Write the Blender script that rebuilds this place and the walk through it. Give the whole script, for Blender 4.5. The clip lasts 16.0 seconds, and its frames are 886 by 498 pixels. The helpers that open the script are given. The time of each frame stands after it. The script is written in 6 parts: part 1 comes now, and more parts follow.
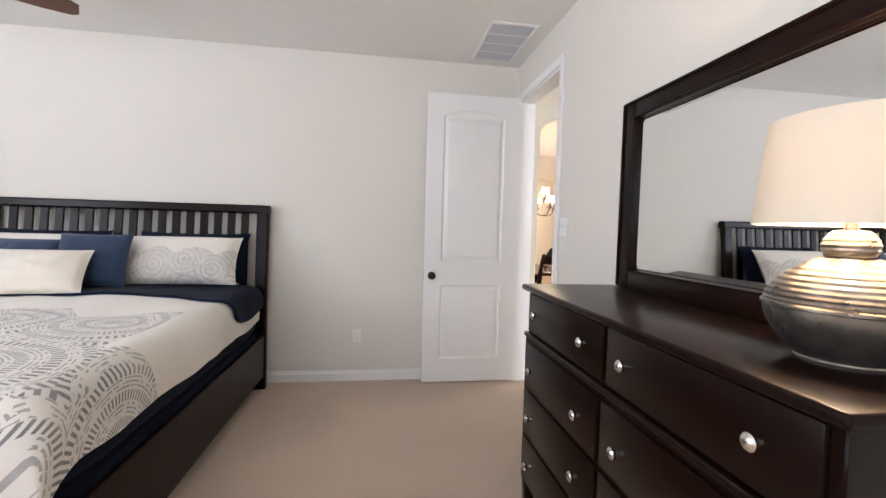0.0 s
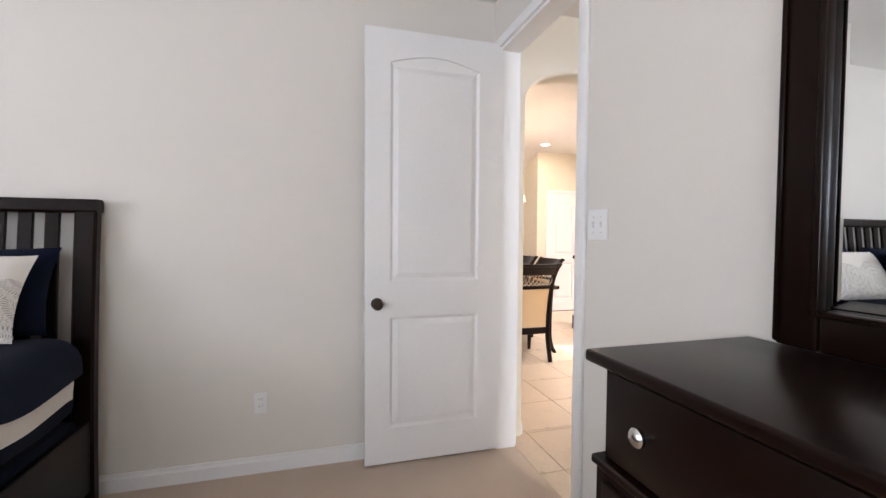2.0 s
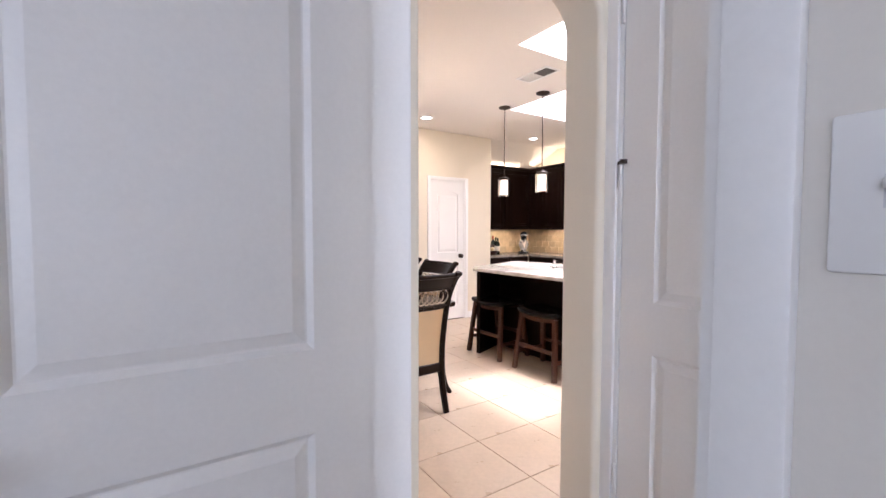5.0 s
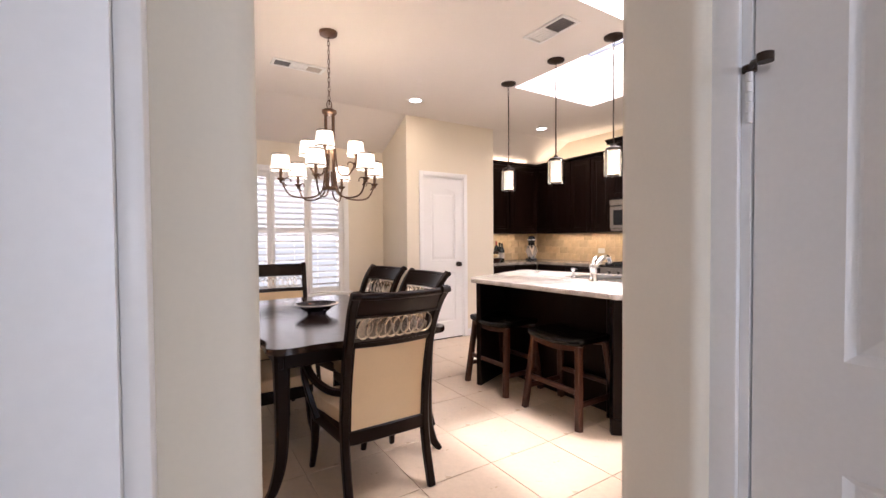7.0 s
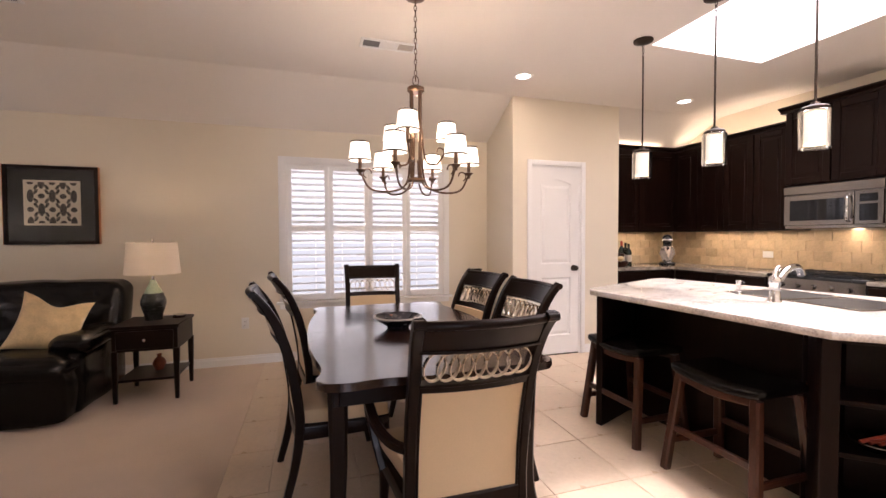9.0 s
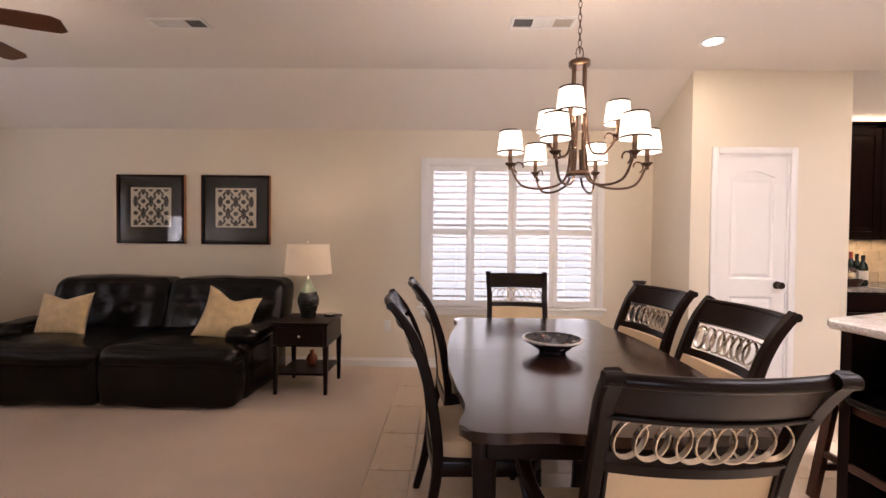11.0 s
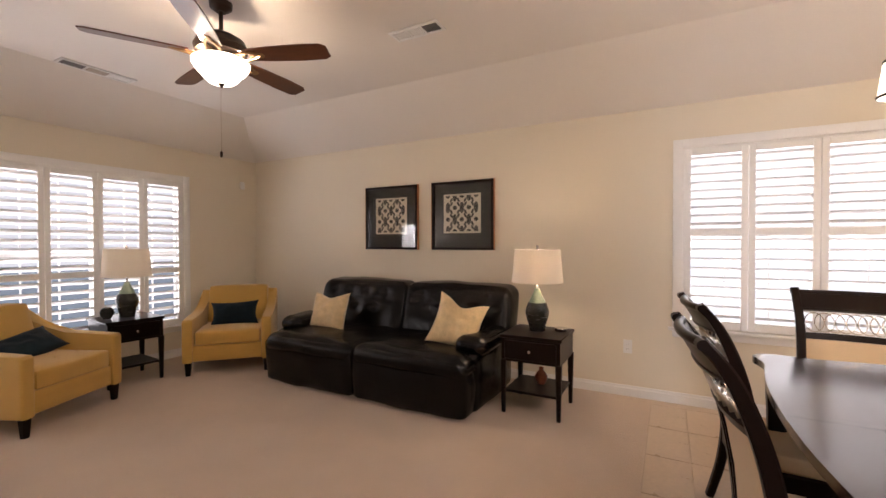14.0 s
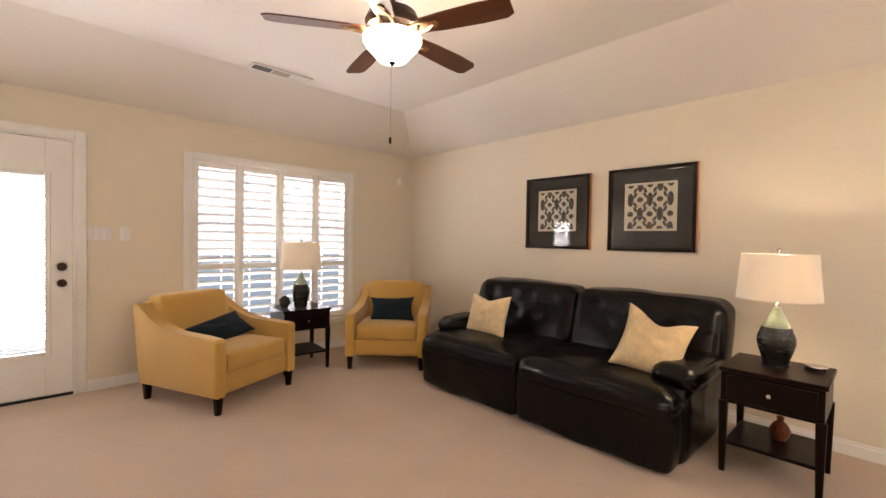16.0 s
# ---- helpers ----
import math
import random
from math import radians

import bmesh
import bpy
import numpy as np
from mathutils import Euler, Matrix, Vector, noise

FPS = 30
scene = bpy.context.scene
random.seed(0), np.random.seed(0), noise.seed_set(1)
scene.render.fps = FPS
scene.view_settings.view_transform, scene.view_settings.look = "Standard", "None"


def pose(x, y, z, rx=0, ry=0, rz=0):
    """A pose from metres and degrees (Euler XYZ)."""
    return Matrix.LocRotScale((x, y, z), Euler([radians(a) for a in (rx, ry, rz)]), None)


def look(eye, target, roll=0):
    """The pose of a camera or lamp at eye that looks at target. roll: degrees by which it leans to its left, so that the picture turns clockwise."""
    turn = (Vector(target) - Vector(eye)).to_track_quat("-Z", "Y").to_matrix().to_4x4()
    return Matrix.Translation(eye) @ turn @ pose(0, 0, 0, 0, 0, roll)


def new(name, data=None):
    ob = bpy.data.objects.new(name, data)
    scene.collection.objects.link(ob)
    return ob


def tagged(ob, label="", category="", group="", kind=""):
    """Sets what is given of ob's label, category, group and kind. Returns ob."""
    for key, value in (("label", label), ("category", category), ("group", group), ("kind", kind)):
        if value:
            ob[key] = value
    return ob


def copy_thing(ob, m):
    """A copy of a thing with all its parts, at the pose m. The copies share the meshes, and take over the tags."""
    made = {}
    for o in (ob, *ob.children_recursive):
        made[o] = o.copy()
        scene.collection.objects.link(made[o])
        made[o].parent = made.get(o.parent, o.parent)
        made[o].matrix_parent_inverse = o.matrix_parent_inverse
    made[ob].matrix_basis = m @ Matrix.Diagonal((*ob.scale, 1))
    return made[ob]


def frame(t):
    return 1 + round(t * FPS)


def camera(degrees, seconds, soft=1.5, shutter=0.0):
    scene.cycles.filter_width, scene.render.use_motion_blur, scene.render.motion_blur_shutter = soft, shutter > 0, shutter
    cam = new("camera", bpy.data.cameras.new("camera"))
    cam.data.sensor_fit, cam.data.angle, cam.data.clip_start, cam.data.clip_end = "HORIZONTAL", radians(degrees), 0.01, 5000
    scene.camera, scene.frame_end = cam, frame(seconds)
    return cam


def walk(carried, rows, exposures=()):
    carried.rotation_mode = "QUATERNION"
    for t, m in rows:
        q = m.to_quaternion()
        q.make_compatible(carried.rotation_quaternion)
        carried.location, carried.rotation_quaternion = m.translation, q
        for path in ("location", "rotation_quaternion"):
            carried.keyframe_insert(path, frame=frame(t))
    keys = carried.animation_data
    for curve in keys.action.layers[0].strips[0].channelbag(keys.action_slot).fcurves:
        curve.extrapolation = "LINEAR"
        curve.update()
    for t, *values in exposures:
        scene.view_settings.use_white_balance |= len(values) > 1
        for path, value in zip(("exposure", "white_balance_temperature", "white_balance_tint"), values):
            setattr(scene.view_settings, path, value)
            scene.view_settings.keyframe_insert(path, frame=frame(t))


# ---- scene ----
cam = camera(92.8, 16.0)
PATH = [
    (0, (0.532, 0.517, 1.317), (0.822, 2.493, 1.221), 1.6),
    (0.5, (0.528, 0.798, 1.311), (0.875, 2.765, 1.221), 1.3),
    (1.5, (0.591, 1.401, 1.307), (1.075, 3.34, 1.237), 0.7),
    (2.5, (0.739, 1.949, 1.302), (1.375, 3.845, 1.238), 0.2),
    (3.5, (0.89, 2.432, 1.316), (1.75, 4.236, 1.233), -0.2),
    (4, (1.006, 2.647, 1.314), (1.952, 4.406, 1.219), -0.2),
    (4.5, (1.124, 2.846, 1.312), (2.153, 4.558, 1.212), 0.3),
    (5, (1.268, 3.038, 1.323), (2.362, 4.71, 1.234), 0.1),
    (7.3, (1.909, 3.791, 1.259), (2.978, 5.481, 1.213), -0.5),
    (7.5, (1.95, 3.848, 1.273), (2.986, 5.557, 1.216), -0.3),
    (8, (2.055, 3.973, 1.266), (2.966, 5.752, 1.204), -0.5),
    (8.3, (2.114, 4.044, 1.28), (2.933, 5.868, 1.207), -0.3),
    (8.5, (2.149, 4.075, 1.277), (2.904, 5.926, 1.214), -0.5),
    (9, (2.186, 4.187, 1.285), (2.782, 6.095, 1.228), -0.2),
    (9.2, (2.189, 4.221, 1.279), (2.723, 6.148, 1.228), -0.2),
    (11.3, (2.151, 4.598, 1.298), (2.028, 6.594, 1.252), 0.3),
    (11.5, (2.127, 4.61, 1.314), (1.944, 6.601, 1.256), -0.0),
    (12, (2.088, 4.68, 1.308), (1.744, 6.65, 1.262), -0.2),
    (12.5, (2.031, 4.757, 1.307), (1.525, 6.691, 1.277), -0.1),
    (13, (1.974, 4.829, 1.301), (1.307, 6.715, 1.274), -0.1),
    (13.5, (1.907, 4.892, 1.299), (1.099, 6.722, 1.274), -0.1),
    (14, (1.842, 4.954, 1.297), (0.899, 6.717, 1.27), -0.1),
    (14.5, (1.761, 5.001, 1.299), (0.684, 6.687, 1.263), 0.1),
    (15, (1.635, 5.07, 1.296), (0.425, 6.662, 1.257), 0.5),
    (15.5, (1.494, 5.138, 1.304), (0.162, 6.629, 1.256), 0.8),
    (16, (1.355, 5.195, 1.292), (-0.098, 6.569, 1.251), 1.0),
]
walk(cam, [(t, look(eye, target, roll)) for t, eye, target, roll in PATH],
     [(0, 1.14, 6350, 14), (2.5, 1.08, 6150, 15), (4, 0.78, 5800, 17), (5, 0.78, 5700, 18), (8, 0.42, 6100, 21), (10, 0.48, 6150, 23), (12, 0.68, 6150, 22), (14, 0.85, 6270, 18), (15.4, 1.13, 6350, 15), (16, 1.34, 6350, 14)])


# ---- world, sun, large lights ----
world = bpy.data.worlds.new("sky")
scene.world = world
world.use_nodes = True
wn = world.node_tree.nodes
sky = wn.new("ShaderNodeTexSky")
sky.sky_type = "NISHITA"
sky.sun_disc = False
sky.dust_density = 6.0
sky.sun_elevation = radians(77.5)
sky.sun_rotation = radians(156)
world.node_tree.links.new(sky.outputs[0], wn["Background"].inputs[0])
wn["Background"].inputs[1].default_value = 0.13

sun_data = bpy.data.lights.new("sun", "SUN")
sun_data.energy, sun_data.angle, sun_data.color = 3.5, radians(5), (1.0, 0.96, 0.9)
sun_lamp = new("sun", sun_data)
sun_lamp.matrix_basis = look((0.09, -0.2, 1.0), (0, 0, 0))


def area(name, eye, target, w, h, watts, color=(1, 1, 1)):
    d = bpy.data.lights.new(name, "AREA")
    d.shape, d.size, d.size_y, d.energy, d.color = "RECTANGLE", w, h, watts, color
    ob = new(name, d)
    ob.matrix_basis = look(eye, target)
    return ob


def louvre_light(name, at, turn, w, h, watts, color, rise, n):
    """The sky's light in a window, thrown upwards into the room by its louvres: n strips one above another. turn: the way in, in degrees from +x."""
    for k in range(n):
        z = at[2] + h * ((k + 0.5) / n - 0.5)
        way = Vector((math.cos(radians(turn)) * math.cos(radians(rise)), math.sin(radians(turn)) * math.cos(radians(rise)), math.sin(radians(rise))))
        area(name, (at[0], at[1], z), Vector((at[0], at[1], z)) + way, w, 0.92 * h / n, watts / n, color)


def bulb(name, at, watts, color, radius=0.03):
    d = bpy.data.lights.new(name, "POINT")
    d.energy, d.color, d.shadow_soft_size = watts, color, radius
    ob = new(name, d)
    ob.location = at
    return ob


DAY = (0.83, 0.90, 1.0)
DAY_LIVING = (1.0, 0.95, 0.93)
WARM = (1.0, 0.76, 0.5)
SOFT = (1.0, 0.85, 0.7)
louvre_light("sky_bedroom_south", (-0.9, -1.75, 1.72), 90, 2.5, 1.35, 34, DAY, 45, 3)
louvre_light("sky_bedroom_west", (-3.85, 0.9, 1.72), 0, 2.1, 1.35, 66, DAY, 45, 3)
# fill lamp added at the unseen end of the hall to brighten it
area("sky_hall", (2.315, -1.72, 1.5), (2.315, 3, 1.8), 0.8, 1.5, 60, DAY)
area("sky_skylight_a", (5.25, 5.985, 3.27), (5.25, 5.985, 0), 1.13, 1.66, 46, DAY_LIVING)
area("sky_skylight_b", (4.095, 4.94, 3.27), (4.095, 4.94, 0), 1.08, 1.07, 38, DAY_LIVING)
louvre_light("sky_window_north", (2.79, 9.08, 1.34), -90, 1.66, 1.38, 15, DAY_LIVING, 30, 3)
louvre_light("sky_window_west", (-3.38, 7.03, 1.2), 0, 1.62, 1.6, 22, DAY_LIVING, 30, 3)
area("sky_door_west", (-3.25, 4.92, 1.05), (0, 5.4, 0.7), 0.58, 1.3, 18, DAY_LIVING)
bulb("chandelier_glow", (2.80, 6.695, 1.93), 18, WARM, 0.1)
for k in range(3):
    bulb("fan_glow", (-0.535 + 0.137 * math.cos(2.1 * k + 0.4), 6.576 + 0.137 * math.sin(2.1 * k + 0.4), 2.409), 3.6, WARM, 0.012)
bulb("lamp_glow_a", (0.92, 8.27, 1.13), 4.0, WARM, 0.035)
bulb("lamp_glow_b", (-2.71, 7.075, 1.13), 1.3, SOFT, 0.035)
bulb("lamp_glow_c", (1.49, 1.257, 1.455), 8, WARM, 0.035)
area("under_cabinet_east", (6.85, 7.7, 1.325), (6.85, 7.7, 0), 0.04, 1.2, 2.4, WARM)
area("under_microwave", (6.8, 6.75, 1.345), (6.85, 6.75, 0), 0.06, 0.4, 1.6, WARM)
area("under_cabinet_north", (6.05, 8.7, 1.325), (6.05, 8.7, 0), 0.9, 0.04, 1.6, WARM)
area("cove_east", (6.85, 7.2, 2.43), (6.85, 7.2, 4), 0.1, 2.8, 5, WARM)
area("cove_north", (6.1, 8.7, 2.43), (6.1, 8.7, 4), 1.0, 0.1, 1.6, WARM)
for cx, cy in ((4.04, 7.66), (6.05, 7.8)):
    area("downlight_glow", (cx, cy, 2.725), (cx, cy, 0), 0.1, 0.1, 4.5, (1.0, 0.8, 0.58))


# ---- materials ----
def nodes_of(name):
    m = bpy.data.materials.new(name)
    m.use_nodes = True
    t = m.node_tree
    return m, t, t.nodes["Principled BSDF"]


def add(t, kind, **values):
    n = t.nodes.new(kind)
    for k, v in values.items():
        n.inputs[k].default_value = v
    return n


def surface(name, color, rough=0.5, metal=0.0, var=0.12, coarse=3.0, fine=60.0, bump=0.1, depth=0.002,
            stretch=(1, 1, 1), each=0.0, coat=0.0, sheen=0.0, rough_var=0.1, spec=0.5):
    """A painted, woven or grained surface: colour and gloss vary at two scales, with fine relief."""
    m, t, b = nodes_of(name)
    link = t.links.new
    tc = t.nodes.new("ShaderNodeTexCoord")
    mp = t.nodes.new("ShaderNodeMapping")
    mp.inputs["Scale"].default_value = stretch
    link(tc.outputs["Object"], mp.inputs[0])
    n1 = add(t, "ShaderNodeTexNoise", Scale=coarse, Detail=4.0, Roughness=0.6)
    n2 = add(t, "ShaderNodeTexNoise", Scale=fine, Detail=3.0, Roughness=0.6)
    link(mp.outputs[0], n1.inputs["Vector"])
    link(mp.outputs[0], n2.inputs["Vector"])
    s = t.nodes.new("ShaderNodeMath")
    s.operation = "ADD"
    link(n1.outputs[0], s.inputs[0])
    link(n2.outputs[0], s.inputs[1])
    r = add(t, "ShaderNodeMapRange")
    for k, v in zip((1, 2, 3, 4), (0.6, 1.4, 1 - var, 1 + var)):
        r.inputs[k].default_value = v
    link(s.outputs[0], r.inputs[0])
    hs = t.nodes.new("ShaderNodeHueSaturation")
    hs.inputs["Color"].default_value = (*color, 1)
    value = r.outputs[0]
    if each:
        oi = t.nodes.new("ShaderNodeObjectInfo")
        e = add(t, "ShaderNodeMapRange")
        e.inputs[3].default_value, e.inputs[4].default_value = 1 - each, 1 + each
        link(oi.outputs["Random"], e.inputs[0])
        mu = t.nodes.new("ShaderNodeMath")
        mu.operation = "MULTIPLY"
        link(value, mu.inputs[0])
        link(e.outputs[0], mu.inputs[1])
        value = mu.outputs[0]
    link(value, hs.inputs["Value"])
    link(hs.outputs[0], b.inputs["Base Color"])
    rr = add(t, "ShaderNodeMapRange")
    rr.inputs[3].default_value, rr.inputs[4].default_value = max(rough - rough_var, 0.02), min(rough + rough_var, 1)
    link(n1.outputs[0], rr.inputs[0])
    link(rr.outputs[0], b.inputs["Roughness"])
    b.inputs["Metallic"].default_value = metal
    b.inputs["Specular IOR Level"].default_value = spec
    b.inputs["Coat Weight"].default_value = coat
    b.inputs["Coat Roughness"].default_value = 0.15
    b.inputs["Sheen Weight"].default_value = sheen
    if bump:
        bp = add(t, "ShaderNodeBump", Strength=bump, Distance=depth)
        link(n2.outputs[0], bp.inputs["Height"])
        link(bp.outputs[0], b.inputs["Normal"])
    return m


def glowing(name, color, strength):
    m, t, b = nodes_of(name)
    b.inputs["Base Color"].default_value = (0.9, 0.88, 0.84, 1)
    b.inputs["Emission Color"].default_value = (*color, 1)
    b.inputs["Emission Strength"].default_value = strength
    return m


def glow_sheet(name, color, strength):
    """A sheet that glows by itself, standing in for the bright distance outside a window."""
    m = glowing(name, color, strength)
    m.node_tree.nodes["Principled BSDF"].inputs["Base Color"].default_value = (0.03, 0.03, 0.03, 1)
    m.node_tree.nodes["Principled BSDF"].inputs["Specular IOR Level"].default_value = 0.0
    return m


def lamp_cloth(name, color, glow=0.55):
    """Lampshade linen that lets the bulb's light through."""
    m, t, b = nodes_of(name)
    b.inputs["Base Color"].default_value = (*color, 1)
    b.inputs["Roughness"].default_value = 0.9
    tr = t.nodes.new("ShaderNodeBsdfTranslucent")
    tr.inputs[0].default_value = (*color, 1)
    mx = t.nodes.new("ShaderNodeMixShader")
    mx.inputs[0].default_value = glow
    weave = add(t, "ShaderNodeTexNoise", Scale=220.0)
    bp = add(t, "ShaderNodeBump", Strength=0.2, Distance=0.001)
    t.links.new(weave.outputs[0], bp.inputs["Height"])
    t.links.new(bp.outputs[0], b.inputs["Normal"])
    t.links.new(b.outputs[0], mx.inputs[1])
    t.links.new(tr.outputs[0], mx.inputs[2])
    t.links.new(mx.outputs[0], t.nodes["Material Output"].inputs[0])
    return m


def clear_glass(name, rough=0.0, tint=(1, 1, 1)):
    m, t, b = nodes_of(name)
    b.inputs["Base Color"].default_value = (*tint, 1)
    b.inputs["Roughness"].default_value = rough
    b.inputs["Transmission Weight"].default_value = 1.0
    b.inputs["IOR"].default_value = 1.45
    return m


def granite(name, base, dark, light):
    m, t, b = nodes_of(name)
    tc = t.nodes.new("ShaderNodeTexCoord")
    n1 = add(t, "ShaderNodeTexNoise", Scale=7.0, Detail=8.0, Roughness=0.75, Distortion=1.2)
    n2 = add(t, "ShaderNodeTexVoronoi", Scale=90.0)
    t.links.new(tc.outputs["Object"], n1.inputs["Vector"])
    t.links.new(tc.outputs["Object"], n2.inputs["Vector"])
    ramp = t.nodes.new("ShaderNodeValToRGB")
    e = ramp.color_ramp.elements
    e[0].position, e[0].color = 0.3, (*dark, 1)
    e[1].position, e[1].color = 0.72, (*light, 1)
    k = e.new(0.5)
    k.color = (*base, 1)
    mx = t.nodes.new("ShaderNodeMath")
    mx.operation = "MULTIPLY_ADD"
    t.links.new(n2.outputs["Distance"], mx.inputs[0])
    mx.inputs[1].default_value = 0.25
    t.links.new(n1.outputs[0], mx.inputs[2])
    t.links.new(mx.outputs[0], ramp.inputs[0])
    t.links.new(ramp.outputs[0], b.inputs["Base Color"])
    b.inputs["Roughness"].default_value = 0.16
    return m


def medallion_cloth(name, scale=1.9, limit=True, turn=0):
    """Cream cotton printed with overlapping grey ring medallions over its lower two thirds."""
    m, t, b = nodes_of(name)
    link = t.links.new

    def calc(op, a, c=None):
        n = t.nodes.new("ShaderNodeMath")
        n.operation = op
        for i, v in enumerate((a, c)):
            if v is None:
                continue
            if isinstance(v, (int, float)):
                n.inputs[i].default_value = v
            else:
                link(v, n.inputs[i])
        return n.outputs[0]

    tc = t.nodes.new("ShaderNodeTexCoord")
    mp = t.nodes.new("ShaderNodeMapping")
    mp.inputs["Rotation"].default_value = (radians(turn), 0, 0)
    link(tc.outputs["Object"], mp.inputs[0])
    flat = mp.outputs[0]
    if limit:
        low = t.nodes.new("ShaderNodeSeparateXYZ")
        link(flat, low.inputs[0])
        hang = calc("MAXIMUM", calc("SUBTRACT", 0.76, low.outputs[2]), 0.0)
        fold = t.nodes.new("ShaderNodeCombineXYZ")
        link(calc("ADD", low.outputs[0], calc("MULTIPLY", calc("SIGN", low.outputs[0]), hang)), fold.inputs[0])
        link(low.outputs[1], fold.inputs[1])
        flat = fold.outputs[0]
    vo = add(t, "ShaderNodeTexVoronoi", Scale=scale, Randomness=0.5)
    vo.voronoi_dimensions = "2D"
    link(flat, vo.inputs["Vector"])
    sub = t.nodes.new("ShaderNodeVectorMath")
    sub.operation = "SUBTRACT"
    link(flat, sub.inputs[0])
    link(vo.outputs["Position"], sub.inputs[1])
    xyz = t.nodes.new("ShaderNodeSeparateXYZ")
    link(sub.outputs[0], xyz.inputs[0])
    angle = calc("ARCTAN2", xyz.outputs[1], xyz.outputs[0])
    d = vo.outputs["Distance"]
    ticks = calc("GREATER_THAN", calc("SINE", calc("MULTIPLY", angle, 72.0)), 0.1)
    swing = calc("SINE", calc("MULTIPLY", d, 36.0))
    band = calc("GREATER_THAN", swing, 0.3)
    lace = calc("MULTIPLY", calc("GREATER_THAN", calc("SINE", calc("MULTIPLY", d, 210.0)), 0.1), calc("LESS_THAN", swing, 0.2))
    knots = add(t, "ShaderNodeTexVoronoi", Scale=scale * 22)
    link(flat, knots.inputs["Vector"])
    blot = add(t, "ShaderNodeTexNoise", Scale=7.0, Detail=5.0)
    link(tc.outputs["Object"], blot.inputs["Vector"])
    net = calc("MULTIPLY", calc("MULTIPLY", lace, calc("LESS_THAN", knots.outputs["Distance"], 0.55)), 0.75)
    ink = calc("MAXIMUM", calc("MULTIPLY", ticks, band), calc("MAXIMUM", net, 0.14))
    ink = calc("MULTIPLY", ink, calc("ADD", blot.outputs[0], 0.42))
    pos = t.nodes.new("ShaderNodeSeparateXYZ")
    link(tc.outputs["Object"], pos.inputs[0])
    if limit:
        hub = t.nodes.new("ShaderNodeSeparateXYZ")
        link(vo.outputs["Position"], hub.inputs[0])
        out = calc("MULTIPLY", calc("MAXIMUM", calc("SUBTRACT", calc("ABSOLUTE", hub.outputs[0]), 0.5), 0.0), 0.6)
        keep = calc("MULTIPLY", calc("LESS_THAN", calc("ADD", hub.outputs[1], out), -1.2), calc("LESS_THAN", d, 0.95))
    else:
        wob = calc("MULTIPLY", calc("ABSOLUTE", calc("SINE", calc("MULTIPLY", pos.outputs[0], 13.0))), 0.06)
        keep = calc("MULTIPLY", calc("LESS_THAN", calc("SUBTRACT", pos.outputs[2], wob), 0.2), 0.8)
    ink = calc("MULTIPLY", ink, keep)
    mix = t.nodes.new("ShaderNodeMix")
    mix.data_type = "RGBA"
    mix.inputs[6].default_value = (0.76, 0.71, 0.64, 1)
    mix.inputs[7].default_value = (0.17, 0.165, 0.17, 1)
    link(calc("MINIMUM", ink, 1.0), mix.inputs[0])
    link(mix.outputs[2], b.inputs["Base Color"])
    b.inputs["Roughness"].default_value = 0.9
    b.inputs["Sheen Weight"].default_value = 0.2
    weave = add(t, "ShaderNodeTexNoise", Scale=160.0)
    bp = add(t, "ShaderNodeBump", Strength=0.25, Distance=0.002)
    link(weave.outputs[0], bp.inputs["Height"])
    link(bp.outputs[0], b.inputs["Normal"])
    return m


PAINT = surface("wall_paint", (0.75, 0.68, 0.555), 0.75, var=0.025, coarse=1.2, fine=140, bump=0.12, depth=0.0015)
PAINT_BED = surface("bedroom_paint", (0.72, 0.68, 0.615), 0.75, var=0.025, coarse=1.2, fine=140, bump=0.12, depth=0.0015)
CEIL = surface("ceiling_paint", (0.79, 0.74, 0.685), 0.85, var=0.02, coarse=1.5, fine=90, bump=0.2, depth=0.002)
CEIL_BED = surface("bedroom_ceiling_paint", (0.82, 0.80, 0.765), 0.85, var=0.02, coarse=1.5, fine=90, bump=0.2, depth=0.002)
WHITE = surface("white_trim_paint", (0.82, 0.81, 0.79), 0.38, var=0.03, coarse=2, fine=80, bump=0.04, depth=0.001)
CARPET = surface("cream_carpet", (0.58, 0.445, 0.33), 0.95, var=0.14, coarse=1.6, fine=260, bump=0.9, depth=0.006, sheen=0.25)
TILE = surface("beige_floor_tile", (0.56, 0.435, 0.315), 0.3, var=0.08, coarse=5, fine=40, bump=0.06, depth=0.001, each=0.04)
GROUT = surface("floor_grout", (0.62, 0.5, 0.38), 0.9, var=0.12, fine=120, bump=0.3)
SPLASH = surface("travertine_tile", (0.61, 0.47, 0.29), 0.45, var=0.16, coarse=7, fine=60, bump=0.15, depth=0.001, each=0.13)
SPLASH_GROUT = surface("sand_grout", (0.62, 0.49, 0.32), 0.9, var=0.1, bump=0.3)
WOOD = surface("espresso_wood", (0.0085, 0.0034, 0.0021), 0.28, var=0.08, coarse=3, fine=18, bump=0.0, stretch=(1, 7, 7), spec=0.14, rough_var=0.012)
WOOD_V = surface("espresso_wood_upright", (0.0085, 0.0034, 0.0021), 0.28, var=0.08, coarse=3, fine=18, bump=0.0, stretch=(7, 7, 1), spec=0.14, rough_var=0.012)
CAB = surface("dark_cabinet_wood", (0.0085, 0.0034, 0.0023), 0.34, var=0.45, coarse=3, fine=20, bump=0.02, depth=0.0008, stretch=(8, 8, 1), spec=0.13, rough_var=0.06)
